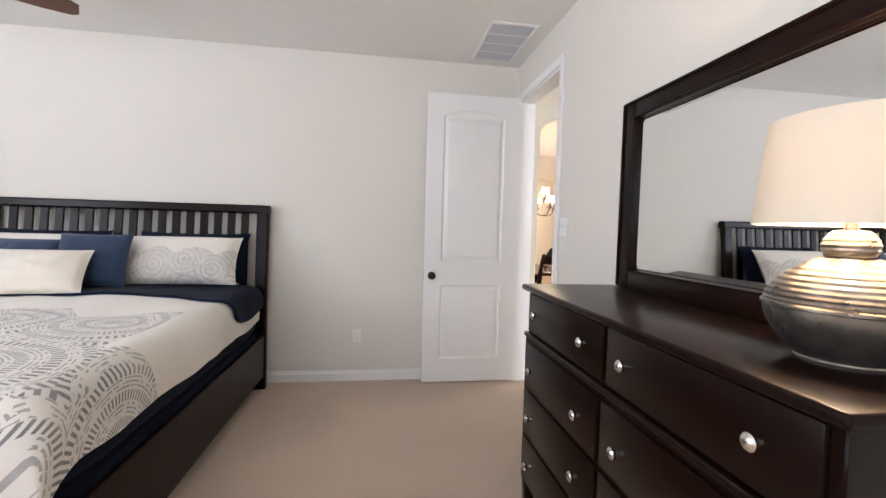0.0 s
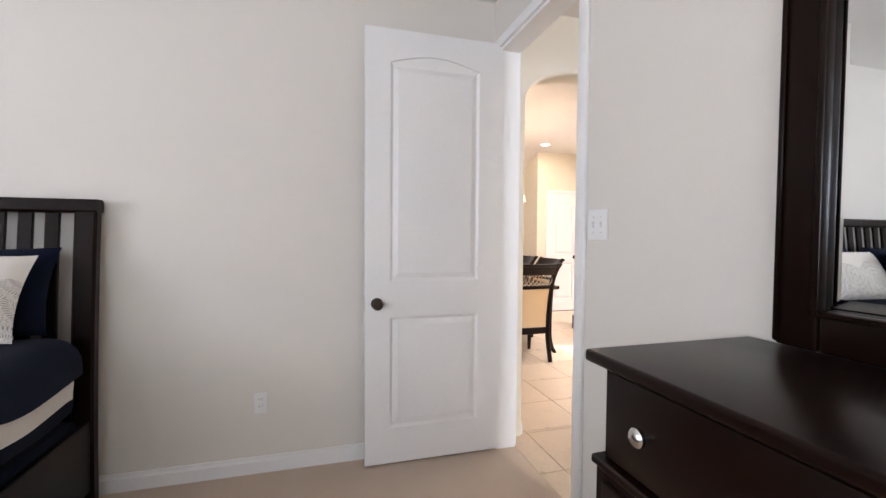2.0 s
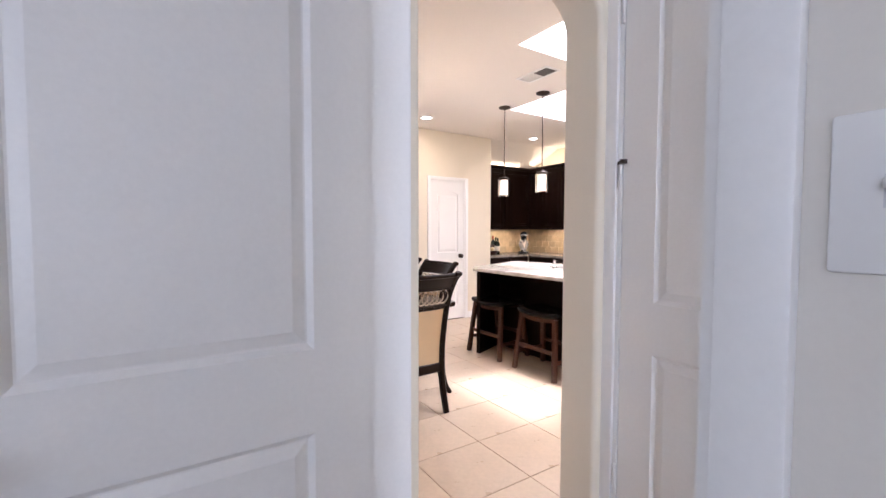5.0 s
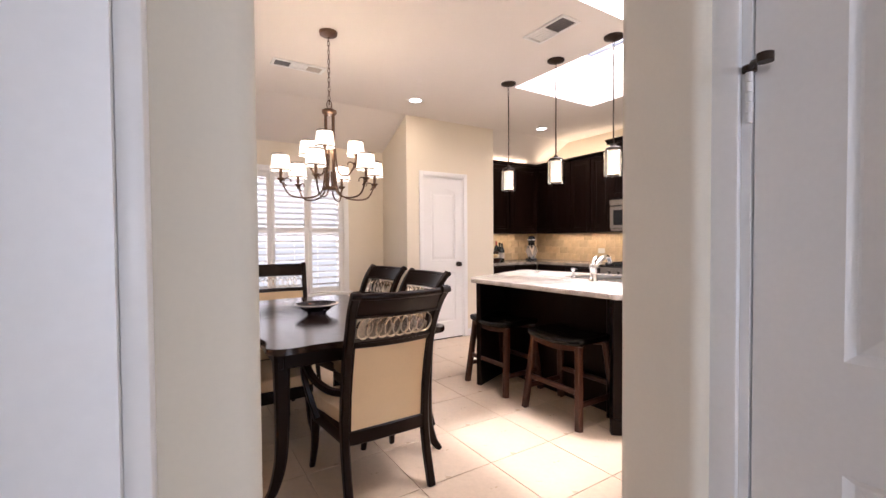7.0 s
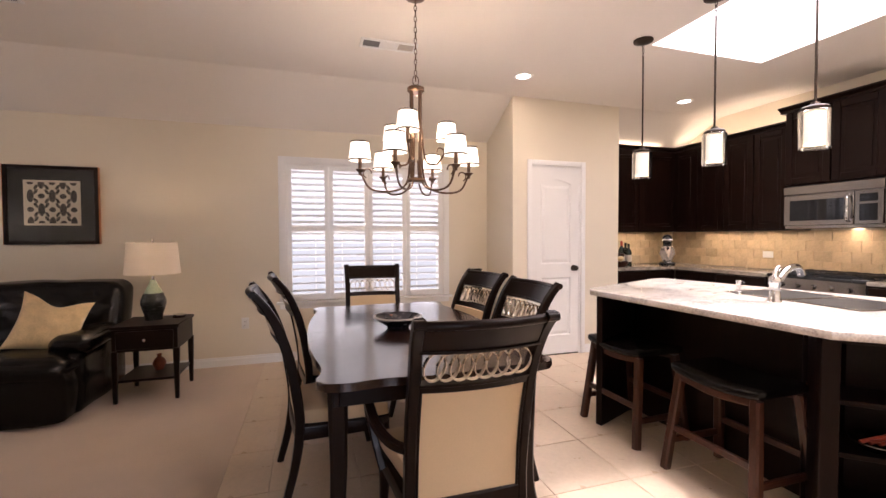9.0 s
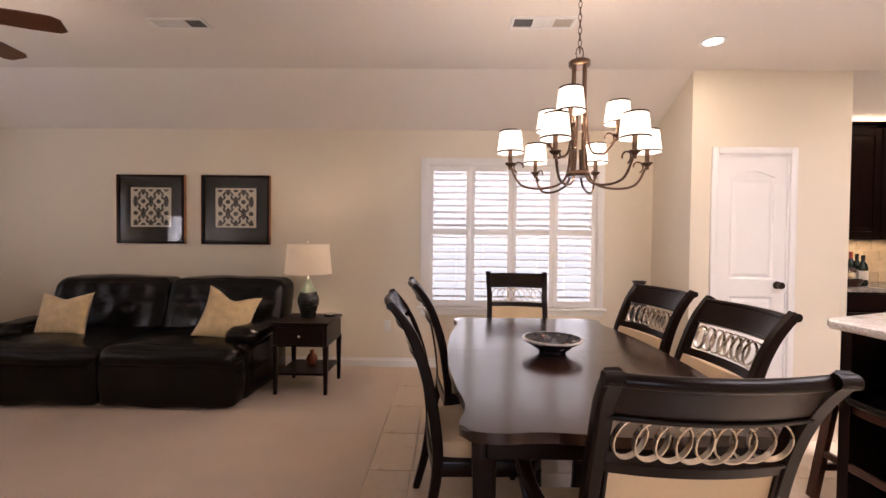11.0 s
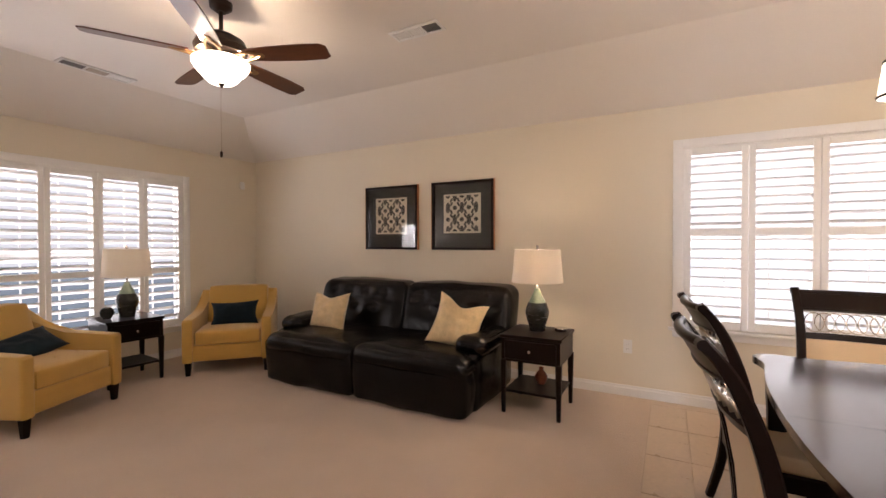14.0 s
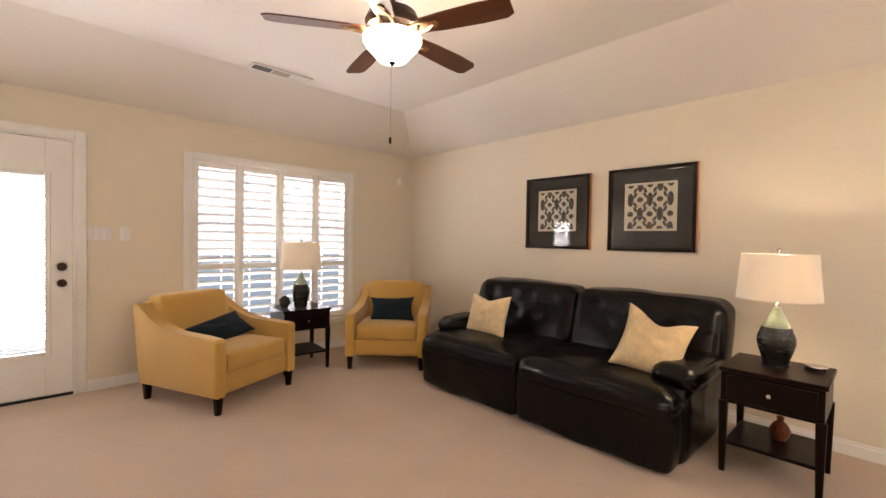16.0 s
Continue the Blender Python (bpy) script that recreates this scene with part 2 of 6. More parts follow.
STOOL = surface("walnut_stool_wood", (0.05, 0.016, 0.008), 0.34, var=0.5, coarse=4, fine=28, bump=0.02, stretch=(8, 8, 1), spec=0.35)
BLADE = surface("cherry_fan_blade", (0.11, 0.035, 0.015), 0.35, var=0.35, coarse=4, fine=22, bump=0.05, stretch=(1, 9, 9), coat=0.2)
LEATHER = surface("black_leather", (0.0035, 0.003, 0.003), 0.24, var=0.3, coarse=2.5, fine=11, bump=0.35, depth=0.01, rough_var=0.03, spec=0.22)
CREAM = surface("cream_upholstery", (0.62, 0.46, 0.28), 0.9, var=0.06, coarse=4, fine=220, bump=0.3, depth=0.001, sheen=0.2)
MUSTARD = surface("mustard_upholstery", (0.55, 0.33, 0.075), 0.85, var=0.1, coarse=3, fine=200, bump=0.3, depth=0.0012, sheen=0.3)
TEAL = surface("dark_teal_velvet", (0.005, 0.014, 0.022), 0.85, var=0.4, coarse=8, fine=120, bump=0.3, sheen=0.08, spec=0.2)
NAVY = surface("navy_cotton", (0.004, 0.007, 0.02), 0.9, var=0.3, coarse=6, fine=160, bump=0.3, sheen=0.03, spec=0.15)
BLUE = surface("blue_cotton", (0.012, 0.03, 0.075), 0.8, var=0.25, coarse=6, fine=160, bump=0.3, sheen=0.25)
GOLD = surface("gold_damask", (0.68, 0.52, 0.29), 0.75, var=0.28, coarse=14, fine=160, bump=0.35, sheen=0.3)
LINEN = surface("cream_linen", (0.68, 0.62, 0.53), 0.9, var=0.06, coarse=4, fine=200, bump=0.3)
DUVET = medallion_cloth("printed_duvet_cotton")
IRON = surface("bronze_metal", (0.04, 0.026, 0.018), 0.42, 0.7, var=0.3, fine=50, bump=0.05)
BRONZE = surface("aged_bronze", (0.12, 0.07, 0.042), 0.36, 0.75, var=0.3, fine=50, bump=0.05)
NICKEL = surface("brushed_nickel", (0.62, 0.6, 0.57), 0.24, 1.0, var=0.08, fine=60, bump=0.03)
RINGS = surface("antique_silver_rings", (0.52, 0.46, 0.38), 0.28, 0.95, var=0.2, bump=0.05)
STEEL = surface("stainless_steel", (0.27, 0.25, 0.23), 0.24, 1.0, var=0.05, coarse=1.5, fine=30, bump=0.0, stretch=(1, 40, 40), rough_var=0.05)
SINK_STEEL = surface("shaded_sink_steel", (0.05, 0.05, 0.05), 0.4, 0.6, var=0.2, coarse=3, fine=60, bump=0.02)
CHROME = surface("chrome", (0.8, 0.8, 0.8), 0.08, 1.0, var=0.03, bump=0.0, rough_var=0.03)
BLACK = surface("black_enamel", (0.012, 0.012, 0.013), 0.25, var=0.2, bump=0.05)
DARKGLASS = surface("dark_glass", (0.008, 0.008, 0.009), 0.05, var=0.1, bump=0.0, rough_var=0.02, spec=0.35)
SILVERPOT = surface("ridged_silver_ceramic", (0.24, 0.215, 0.185), 0.3, 0.85, var=0.25, coarse=5, fine=40, bump=0.08)
JUG = surface("dark_glazed_pottery", (0.02, 0.021, 0.018), 0.25, var=0.6, coarse=10, fine=60, bump=0.15, stretch=(1, 1, 5))
JUG_NECK = surface("sage_glaze", (0.20, 0.25, 0.18), 0.3, var=0.3, coarse=10, fine=60, bump=0.1)
COPPER = surface("copper_frame_edge", (0.5, 0.22, 0.1), 0.3, 0.9, var=0.2, bump=0.05)
MAT_BOARD = surface("black_mat_board", (0.011, 0.012, 0.013), 0.7, var=0.15, bump=0.05, spec=0.15)
LATTICE = surface("cream_lattice_paper", (0.6, 0.54, 0.42), 0.8, var=0.08, bump=0.1)
LATTICE_BACK = surface("grey_brown_print", (0.03, 0.026, 0.02), 0.7, var=0.25, coarse=12, bump=0.05)
PLATE = surface("white_plastic", (0.8, 0.79, 0.77), 0.35, var=0.02, bump=0.0)
VENT_TAN = surface("vent_tan", (0.5, 0.44, 0.38), 0.7, bump=0.1)
VENT_DARK = surface("vent_grey", (0.16, 0.15, 0.15), 0.7, var=0.2, bump=0.1)
GREEN = surface("bottle_green_glass", (0.01, 0.018, 0.01), 0.1, var=0.2, bump=0.0)
RED = surface("red_enamel", (0.35, 0.05, 0.03), 0.35, var=0.3, bump=0.05)
# the ground's bluish shade is put into this base colour
GROUND = surface("shaded_paving_ground", (0.15, 0.165, 0.19), 0.9, var=0.2, coarse=0.6, fine=20, bump=0.3)
# window brightness put into sheets as emission: dimmer low down, dimmer in the west
GLOW_NORTH = glow_sheet("overexposed_haze", (1.0, 0.98, 0.97), 0.7)
GLOW_NORTH_LOW = glow_sheet("hazy_fence", (0.97, 0.98, 1.0), 0.6)
GLOW_WEST = glow_sheet("shaded_haze", (0.98, 0.98, 1.0), 0.42)
GLOW_WEST_LOW = glow_sheet("shaded_fence", (0.72, 0.86, 1.0), 0.17)
GRANITE = granite("pale_granite", (0.45, 0.40, 0.36), (0.16, 0.13, 0.115), (0.68, 0.63, 0.57))
GRANITE_EDGE = granite("brown_granite", (0.17, 0.15, 0.13), (0.05, 0.045, 0.04), (0.4, 0.36, 0.31))
GLASS = clear_glass("window_glass")
PENDANT_GLASS = clear_glass("seeded_pendant_glass", 0.12, (1, 0.97, 0.92))
SHADE = lamp_cloth("white_linen_shade", (0.82, 0.76, 0.67), 0.28)
SHADE_WARM = lamp_cloth("warm_linen_shade", (0.74, 0.66, 0.54), 0.1)
SHADE_LIT = glowing("lit_fabric_shade", (1.0, 0.86, 0.66), 1.15)
PENDANT_GLOW = glowing("lit_frosted_glass", (1.0, 0.88, 0.72), 0.6)
BOWL_LIT = glowing("lit_opal_glass", (1.0, 0.86, 0.66), 2.6)
BULB_LIT = glowing("lit_bulb", (1.0, 0.8, 0.5), 9.0)
CAN_LIT = glowing("lit_downlight", (1.0, 0.92, 0.8), 8.0)
MIRROR, _t, _b = nodes_of("silvered_mirror")
_b.inputs["Base Color"].default_value = (0.88, 0.9, 0.9, 1)
_b.inputs["Metallic"].default_value, _b.inputs["Roughness"].default_value = 1.0, 0.01


# ---- mesh helpers ----
def box(bm, a, b, bevel=0.0, seg=1):
    v = [bm.verts.new((x, y, z)) for x in (a[0], b[0]) for y in (a[1], b[1]) for z in (a[2], b[2])]
    f = [bm.faces.new([v[i] for i in q]) for q in ((0, 1, 3, 2), (4, 6, 7, 5), (0, 4, 5, 1), (2, 3, 7, 6), (0, 2, 6, 4), (1, 5, 7, 3))]
    if bevel:
        edges = {e for q in f for e in q.edges}
        bmesh.ops.bevel(bm, geom=list(edges), offset=bevel, segments=seg, profile=0.5, affect="EDGES", clamp_overlap=True)
    return bm


def boxes(*pairs, bevel=0.0, seg=1):
    bm = bmesh.new()
    for a, b in pairs:
        box(bm, a, b, bevel, seg)
    return bm


def lathe(bm, prof, seg=32, at=(0, 0, 0)):
    """Turns a profile of (radius, height) round z."""
    rings = []
    for r, z in prof:
        if r < 1e-5:
            rings.append([bm.verts.new((at[0], at[1], at[2] + z))])
        else:
            rings.append([bm.verts.new((at[0] + r * math.cos(2 * math.pi * i / seg), at[1] + r * math.sin(2 * math.pi * i / seg), at[2] + z)) for i in range(seg)])
    for p, q in zip(rings, rings[1:]):
        for i in range(seg):
            j = (i + 1) % seg
            if len(p) > 1 and len(q) > 1:
                bm.faces.new((p[i], p[j], q[j], q[i]))
            elif len(p) > 1:
                bm.faces.new((p[i], p[j], q[0]))
            elif len(q) > 1:
                bm.faces.new((p[0], q[j], q[i]))
    return bm


def smooth_path(pts, n=6):
    """A curve through the points (Catmull-Rom)."""
    p = [Vector(q) for q in pts]
    p = [2 * p[0] - p[1]] + p + [2 * p[-1] - p[-2]]
    out = []
    for i in range(1, len(p) - 2):
        for k in range(n):
            s = k / n
            out.append(0.5 * (2 * p[i] + (p[i + 1] - p[i - 1]) * s + (2 * p[i - 1] - 5 * p[i] + 4 * p[i + 1] - p[i + 2]) * s * s
                              + (3 * p[i] - p[i - 1] - 3 * p[i + 1] + p[i + 2]) * s ** 3))
    return out + [p[-2]]


def sweep(bm, pts, w, d=None, seg=10, up=(0, 0, 1), closed=False):
    """A tube (d None: round, radius w) or a rounded bar (w across, d along up) along the points. w may be a list."""
    pts = [Vector(p) for p in pts]
    n = len(pts)
    rings = []
    for i, p in enumerate(pts):
        if closed:
            t = pts[(i + 1) % n] - pts[i - 1]
        else:
            t = pts[min(i + 1, n - 1)] - pts[max(i - 1, 0)]
        t.normalize()
        u = Vector(up)
        side = t.cross(u)
        if side.length < 1e-3:
            side = t.cross(Vector((0, 1, 0)))
        side.normalize()
        u = side.cross(t).normalized()
        ww = w[i] if isinstance(w, (list, tuple)) else w
        if d is None:
            ring = [p + ww * (math.cos(2 * math.pi * k / seg) * side + math.sin(2 * math.pi * k / seg) * u) for k in range(seg)]
        else:
            dd = d[i] if isinstance(d, (list, tuple)) else d
            c = 0.18 * min(ww, dd)
            hw, hd = ww / 2, dd / 2
            ring = [p + a * side + b * u for a, b in ((hw, -hd + c), (hw, hd - c), (hw - c, hd), (-hw + c, hd), (-hw, hd - c), (-hw, -hd + c), (-hw + c, -hd), (hw - c, -hd))]
        rings.append([bm.verts.new(q) for q in ring])
    pairs = list(zip(rings, rings[1:])) + ([(rings[-1], rings[0])] if closed else [])
    for a, b in pairs:
        for k in range(len(a)):
            j = (k + 1) % len(a)
            bm.faces.new((a[k], a[j], b[j], b[k]))
    if not closed:
        bm.faces.new(rings[0][::-1])
        bm.faces.new(rings[-1])
    return bm


def prism(bm, outline, lo, hi, bevel=0.0, axis="z", seg=2):
    """A flat outline pushed from lo to hi along z, or along y for an outline in x and z, or along x for one in y and z."""
    put = {"z": lambda p, h: (p[0], p[1], h), "y": lambda p, h: (p[0], h, p[1]), "x": lambda p, h: (h, p[0], p[1])}[axis]
    a = [bm.verts.new(put(p, lo)) for p in outline]
    b = [bm.verts.new(put(p, hi)) for p in outline]
    n = len(outline)
    fa, fb = bm.faces.new(a[::-1]), bm.faces.new(b)
    for i in range(n):
        bm.faces.new((a[i], a[(i + 1) % n], b[(i + 1) % n], b[i]))
    if bevel:
        bmesh.ops.bevel(bm, geom=list({*fa.edges, *fb.edges}), offset=bevel, segments=seg, profile=0.5, affect="EDGES", clamp_overlap=True)
    bmesh.ops.recalc_face_normals(bm, faces=bm.faces[:])
    return bm


def puff(bm, a, b, r=0.06, n=8, bulge=0.0, rough=0.0, freq=5.0, seed=0.0):
    """A stuffed block with round edges, swollen faces and slightly uneven cloth or leather."""
    a, b = Vector(a), Vector(b)
    c, h = (a + b) / 2, (b - a) / 2
    made = {}

    def vert(p):
        key = tuple(round(q, 5) for q in p)
        if key not in made:
            q = Vector([p[i] * h[i] for i in range(3)])
            inner = Vector([max(-(h[i] - r), min(h[i] - r, q[i])) for i in range(3)])
            off = q - inner
            s = inner + (off.normalized() * r if off.length > 1e-6 else off)
            nrm = off.normalized() if off.length > 1e-6 else Vector((0, 0, 0))
            flat = [1 - abs(p[i]) ** 2 for i in range(3)]
            k = 1.0
            big = max(range(3), key=lambda i: abs(p[i]))
            for i in range(3):
                if i != big:
                    k *= max(flat[i], 0)
            s = s + nrm * bulge * k
            if rough:
                s = s + nrm * rough * noise.noise(s * freq + Vector((seed, seed * 2, seed)))
            made[key] = bm.verts.new(c + s)
        return made[key]

    g = [-1 + 2 * i / n for i in range(n + 1)]
    for ax in range(3):
        for sgn in (-1, 1):
            for i in range(n):
                for j in range(n):
                    q = []
                    for u, v in ((g[i], g[j]), (g[i + 1], g[j]), (g[i + 1], g[j + 1]), (g[i], g[j + 1])):
                        p = [0, 0, 0]
                        p[ax], p[(ax + 1) % 3], p[(ax + 2) % 3] = sgn, u, v
                        q.append(vert(p))
                    bm.faces.new(q if sgn > 0 else q[::-1])
    return bm


def pillow(bm, w, h, thick, n=24, pinch=0.06, seed=0.0, chop=0.0):
    """A scatter cushion standing in x and z, with drawn-in sides and pointed corners."""
    rows = {}
    for side in (-1, 1):
        for i in range(n + 1):
            for j in range(n + 1):
                u, v = -1 + 2 * i / n, -1 + 2 * j / n
                edge = max(abs(u), abs(v))
                x = u * w / 2 * (1 - pinch * (1 - v * v) * abs(u))
                z = v * h / 2 * (1 - pinch * (1 - u * u) * abs(v))
                z -= chop * math.exp(-(u / 0.45) ** 2) * max(v, 0) ** 2
                t = thick / 2 * (1 - 2.5 * chop * math.exp(-(u / 0.3) ** 2) * max(v, 0)) * max((1 - u * u) * (1 - v * v), 0) ** 0.42
                t += (0.02 * noise.noise(Vector((u * 2.5, v * 2.5, seed + side))) + 0.012 * noise.noise(Vector((u * 7 + v * 2, v * 3 - u, seed + side)))) * (1 - edge)
                key = (i, j, 0 if edge > 0.999 else side)
                if key not in rows:
                    rows[key] = bm.verts.new((x, side * t, z + h / 2))
    def at(i, j, s):
        return rows[(i, j, 0 if i in (0, n) or j in (0, n) else s)]
    for side in (-1, 1):
        for i in range(n):
            for j in range(n):
                q = [at(i, j, side), at(i + 1, j, side), at(i + 1, j + 1, side), at(i, j + 1, side)]
                bm.faces.new(q if side < 0 else q[::-1])
    return bm


def mesh_of(bm, name, material, smooth=True):
    me = bpy.data.meshes.new(name)
    bm.to_mesh(me)
    bm.free()
    me.materials.append(material)
    if smooth:
        me.shade_smooth()
        me.set_sharp_from_angle(angle=radians(38))
    return me


def part(name, bm, material, parent, label="", m=None, smooth=True):
    ob = new(name, mesh_of(bm, name, material, smooth))
    ob.parent = parent
    if m is not None:
        ob.matrix_basis = m
    return tagged(ob, label)


def again(ob, parent, m):
    """One more of a part, on the same mesh."""
    o = new(ob.name.split(".")[0], ob.data)
    o.parent = parent
    o.matrix_basis = m
    return o


def thing(name, m, label, category, group="", kind=""):
    ob = new(name)
    ob.empty_display_size = 0.1
    ob.matrix_basis = m
    return tagged(ob, label, category, group, kind)


def single(name, bm, material, m, label, category, group="", kind="", smooth=True):
    ob = new(name, mesh_of(bm, name, material, smooth))
    ob.matrix_basis = m
    return tagged(ob, label, category, group, kind)


def struct(name, bm, material, label="", category="", smooth=True):
    return single(name, bm, material, pose(0, 0, 0), label, category, kind="structure", smooth=smooth)


# ---- structure ----
def pierced(u0, u1, t0, t1, z1, holes, along):
    """One connected wall from u0 to u1, t0 to t1 thick and z1 high, with rectangular holes (a, b, lo, hi)."""
    bm = bmesh.new()
    us = sorted({u0, u1, *(h[0] for h in holes), *(h[1] for h in holes)})
    zs = sorted({0.0, z1, *(h[2] for h in holes), *(h[3] for h in holes)})
    made = {}

    def v(i, j, t):
        if (i, j, t) not in made:
            made[i, j, t] = bm.verts.new((us[i], t, zs[j]) if along == "x" else (t, us[i], zs[j]))
        return made[i, j, t]

    def solid(i, j):
        if not (0 <= i < len(us) - 1 and 0 <= j < len(zs) - 1):
            return False
        u, z = (us[i] + us[i + 1]) / 2, (zs[j] + zs[j + 1]) / 2
        return not any(a < u < b and lo < z < hi for a, b, lo, hi in holes)
    for i in range(len(us) - 1):
        for j in range(len(zs) - 1):
            if solid(i, j):
                for t in (t0, t1):
                    bm.faces.new((v(i, j, t), v(i + 1, j, t), v(i + 1, j + 1, t), v(i, j + 1, t)))
                for (di, dj), (a, b) in (((-1, 0), ((i, j), (i, j + 1))), ((1, 0), ((i + 1, j), (i + 1, j + 1))), ((0, -1), ((i, j), (i + 1, j))), ((0, 1), ((i, j + 1), (i + 1, j + 1)))):
                    if not solid(i + di, j + dj):
                        bm.faces.new((v(*a, t0), v(*b, t0), v(*b, t1), v(*a, t1)))
    bmesh.ops.recalc_face_normals(bm, faces=bm.faces[:])
    return bm


def wall_x(x0, x1, y0, y1, z1, holes=()):
    return pierced(x0, x1, y0, y1, z1, holes, "x")


def wall_y(y0, y1, x0, x1, z1, holes=()):
    return pierced(y0, y1, x0, x1, z1, holes, "y")


struct("ground", boxes(((-120, -120, -0.4), (120, 120, -0.15))), GROUND, "grey paving outside the house, shade put into its colour", "ground")
# added glowing sheets behind the shutters; the low ones only darken the bottom
struct("backdrop_north", boxes(((-1.5, 12.0, -0.2), (7.5, 12.05, 6))), GLOW_NORTH, "sunlit pale haze beyond the north window", "backdrop", smooth=False)
struct("backdrop_north_fence", boxes(((-1.5, 11.9, -0.2), (7.5, 11.95, 1.25))), GLOW_NORTH_LOW, "low dimmer glowing sheet added before the bright backdrop", "backdrop", smooth=False)
struct("backdrop_west", boxes(((-7.05, 2.5, -0.2), (-7, 11, 6))), GLOW_WEST, "sunlit pale haze beyond the west window", "backdrop", smooth=False)
struct("backdrop_west_fence", boxes(((-6.95, 2.5, -0.2), (-6.9, 11, 0.95))), GLOW_WEST_LOW, "low dimmer glowing sheet added before the bright backdrop", "backdrop", smooth=False)
struct("floor_bedroom", boxes(((-3.9, -1.8, -0.12), (1.81, 4.2, 0.0))), CARPET, "cream cut-pile bedroom carpet", "carpet")
struct("floor_living", boxes(((-3.27, 4.2, -0.12), (1.72, 8.97, 0.0))), CARPET, "cream cut-pile living room carpet", "carpet")
tile_bed = struct("floor_tiled", boxes(((1.72, 4.2, -0.12), (7.13, 8.97, -0.008)), ((1.81, -1.8, -0.12), (2.94, 4.2, -0.008))), GROUT, "beige ceramic tile floor with tan grout", "tile floor")

# the wall between the bedroom and the living room, with the arched passage
arch = [(1.916, 0), (1.916, 2.175)]
arch += [(2.338 - 0.422 * math.cos(math.pi * k / 24), 2.175 + 0.2 * math.sin(math.pi * k / 24)) for k in range(1, 24)]
arch += [(2.76, 2.175), (2.76, 0)]
bm = bmesh.new()
prism(bm, [(-3.9, 0)] + arch + [(7.13, 0), (7.13, 2.9), (-3.9, 2.9)], 4.15, 4.34, axis="y")
edge = [e for e in bm.edges if all(1.9 < v.co.x < 2.8 and v.co.z < 2.4 for v in e.verts) and abs(e.verts[0].co.y - e.verts[1].co.y) < 1e-4]
bmesh.ops.bevel(bm, geom=edge, offset=0.022, segments=4, profile=0.5, affect="EDGES")
struct("wall_middle", bm, PAINT, "cream painted wall with a bullnosed arched passage", "wall")

struct("wall_bedroom_east", wall_y(-1.8, 4.15, 1.69, 1.81, 2.9, [(3.22, 4.05, 0, 2.42)]), PAINT_BED, "pale greige painted bedroom wall", "wall")
struct("wall_bedroom_lining", boxes(((-3.8, 4.144, 0), (1.69, 4.15, 2.74))), PAINT_BED, "pale greige painted bedroom wall behind the bed", "wall")
struct("wall_bedroom_south", wall_x(-3.9, 1.81, -1.8, -1.7, 2.9, [(-2.2, 0.4, 1.0, 2.45)]), PAINT_BED, "pale greige painted wall with a window opening", "wall")
struct("wall_bedroom_west", wall_y(-1.7, 4.15, -3.9, -3.8, 2.9, [(-0.2, 2.0, 1.0, 2.45)]), PAINT_BED, "pale greige painted wall with a window opening", "wall")
struct("wall_hall_east", wall_y(-1.8, 4.15, 2.82, 2.94, 2.9, [(3.28, 4.10, 0, 2.45)]), PAINT, "cream painted hall wall", "wall")
# unseen end wall; its opening is invented for the added hall lamp
struct("wall_hall_south", wall_x(1.81, 2.94, -1.8, -1.7, 2.9, [(1.9, 2.73, 0.7, 2.25)]), PAINT, "cream painted hall wall", "wall")
struct("wall_living_west", wall_y(4.28, 8.97, -3.27, -3.14, 2.9, [(4.46, 5.38, 0, 2.05), (6.2, 7.86, 0.37, 2.01)]), PAINT, "cream painted wall with a window and a garden door", "wall")
struct("wall_living_north", wall_x(-3.14, 7.0, 8.84, 8.97, 2.9, [(1.94, 3.64, 0.62, 2.05)]), PAINT, "cream painted wall with a shuttered window", "wall")
struct("wall_kitchen_east", boxes(((7.0, 4.28, 0), (7.13, 8.97, 2.9))), PAINT, "cream painted kitchen wall", "wall")
struct("wall_pantry_front", wall_x(4.19, 5.51, 8.165, 8.265, 2.9, [(4.41, 5.01, 0, 2.04)]), PAINT, "cream painted pantry wall", "wall")
struct("wall_pantry_west", boxes(((4.19, 8.265, 0), (4.29, 8.84, 2.9))), PAINT, "cream painted pantry side wall", "wall")
struct("wall_pantry_east", boxes(((5.41, 8.265, 0), (5.51, 8.84, 2.9))), PAINT, "cream painted pantry side wall", "wall")

# ceilings: flat at 2.74 m, sloping down to 2.40 m along the north and west walls
struct("ceiling_bedroom", boxes(((-3.9, -1.8, 2.735), (1.69, 4.15, 2.9))), CEIL_BED, "off-white bedroom ceiling", "ceiling")
struct("ceiling_hall", boxes(((1.81, -1.8, 2.735), (2.82, 4.15, 2.9))), CEIL, "off-white hall ceiling", "ceiling")
SKIES = ((4.68, 5.82, 5.15, 6.82), (3.55, 4.64, 4.4, 5.48))
bm = bmesh.new()
us, ws = sorted({-3.14, 7.0, *(q for s in SKIES for q in s[:2])}), sorted({4.28, 8.84, *(q for s in SKIES for q in s[2:])})
for a, b in zip(us, us[1:]):
    for c, d in zip(ws, ws[1:]):
        if not any(s[0] < (a + b) / 2 < s[1] and s[2] < (c + d) / 2 < s[3] for s in SKIES):
            box(bm, (a, c, 2.74), (b, d, 2.9))
bmesh.ops.remove_doubles(bm, verts=bm.verts[:], dist=0.0005)
struct("ceiling_living", bm, CEIL, "off-white living room ceiling", "ceiling", smooth=False)
bm = bmesh.new()
prism(bm, [(8.84, 2.40), (8.84, 2.745), (8.15, 2.745)], -2.45, 7.0, axis="x")
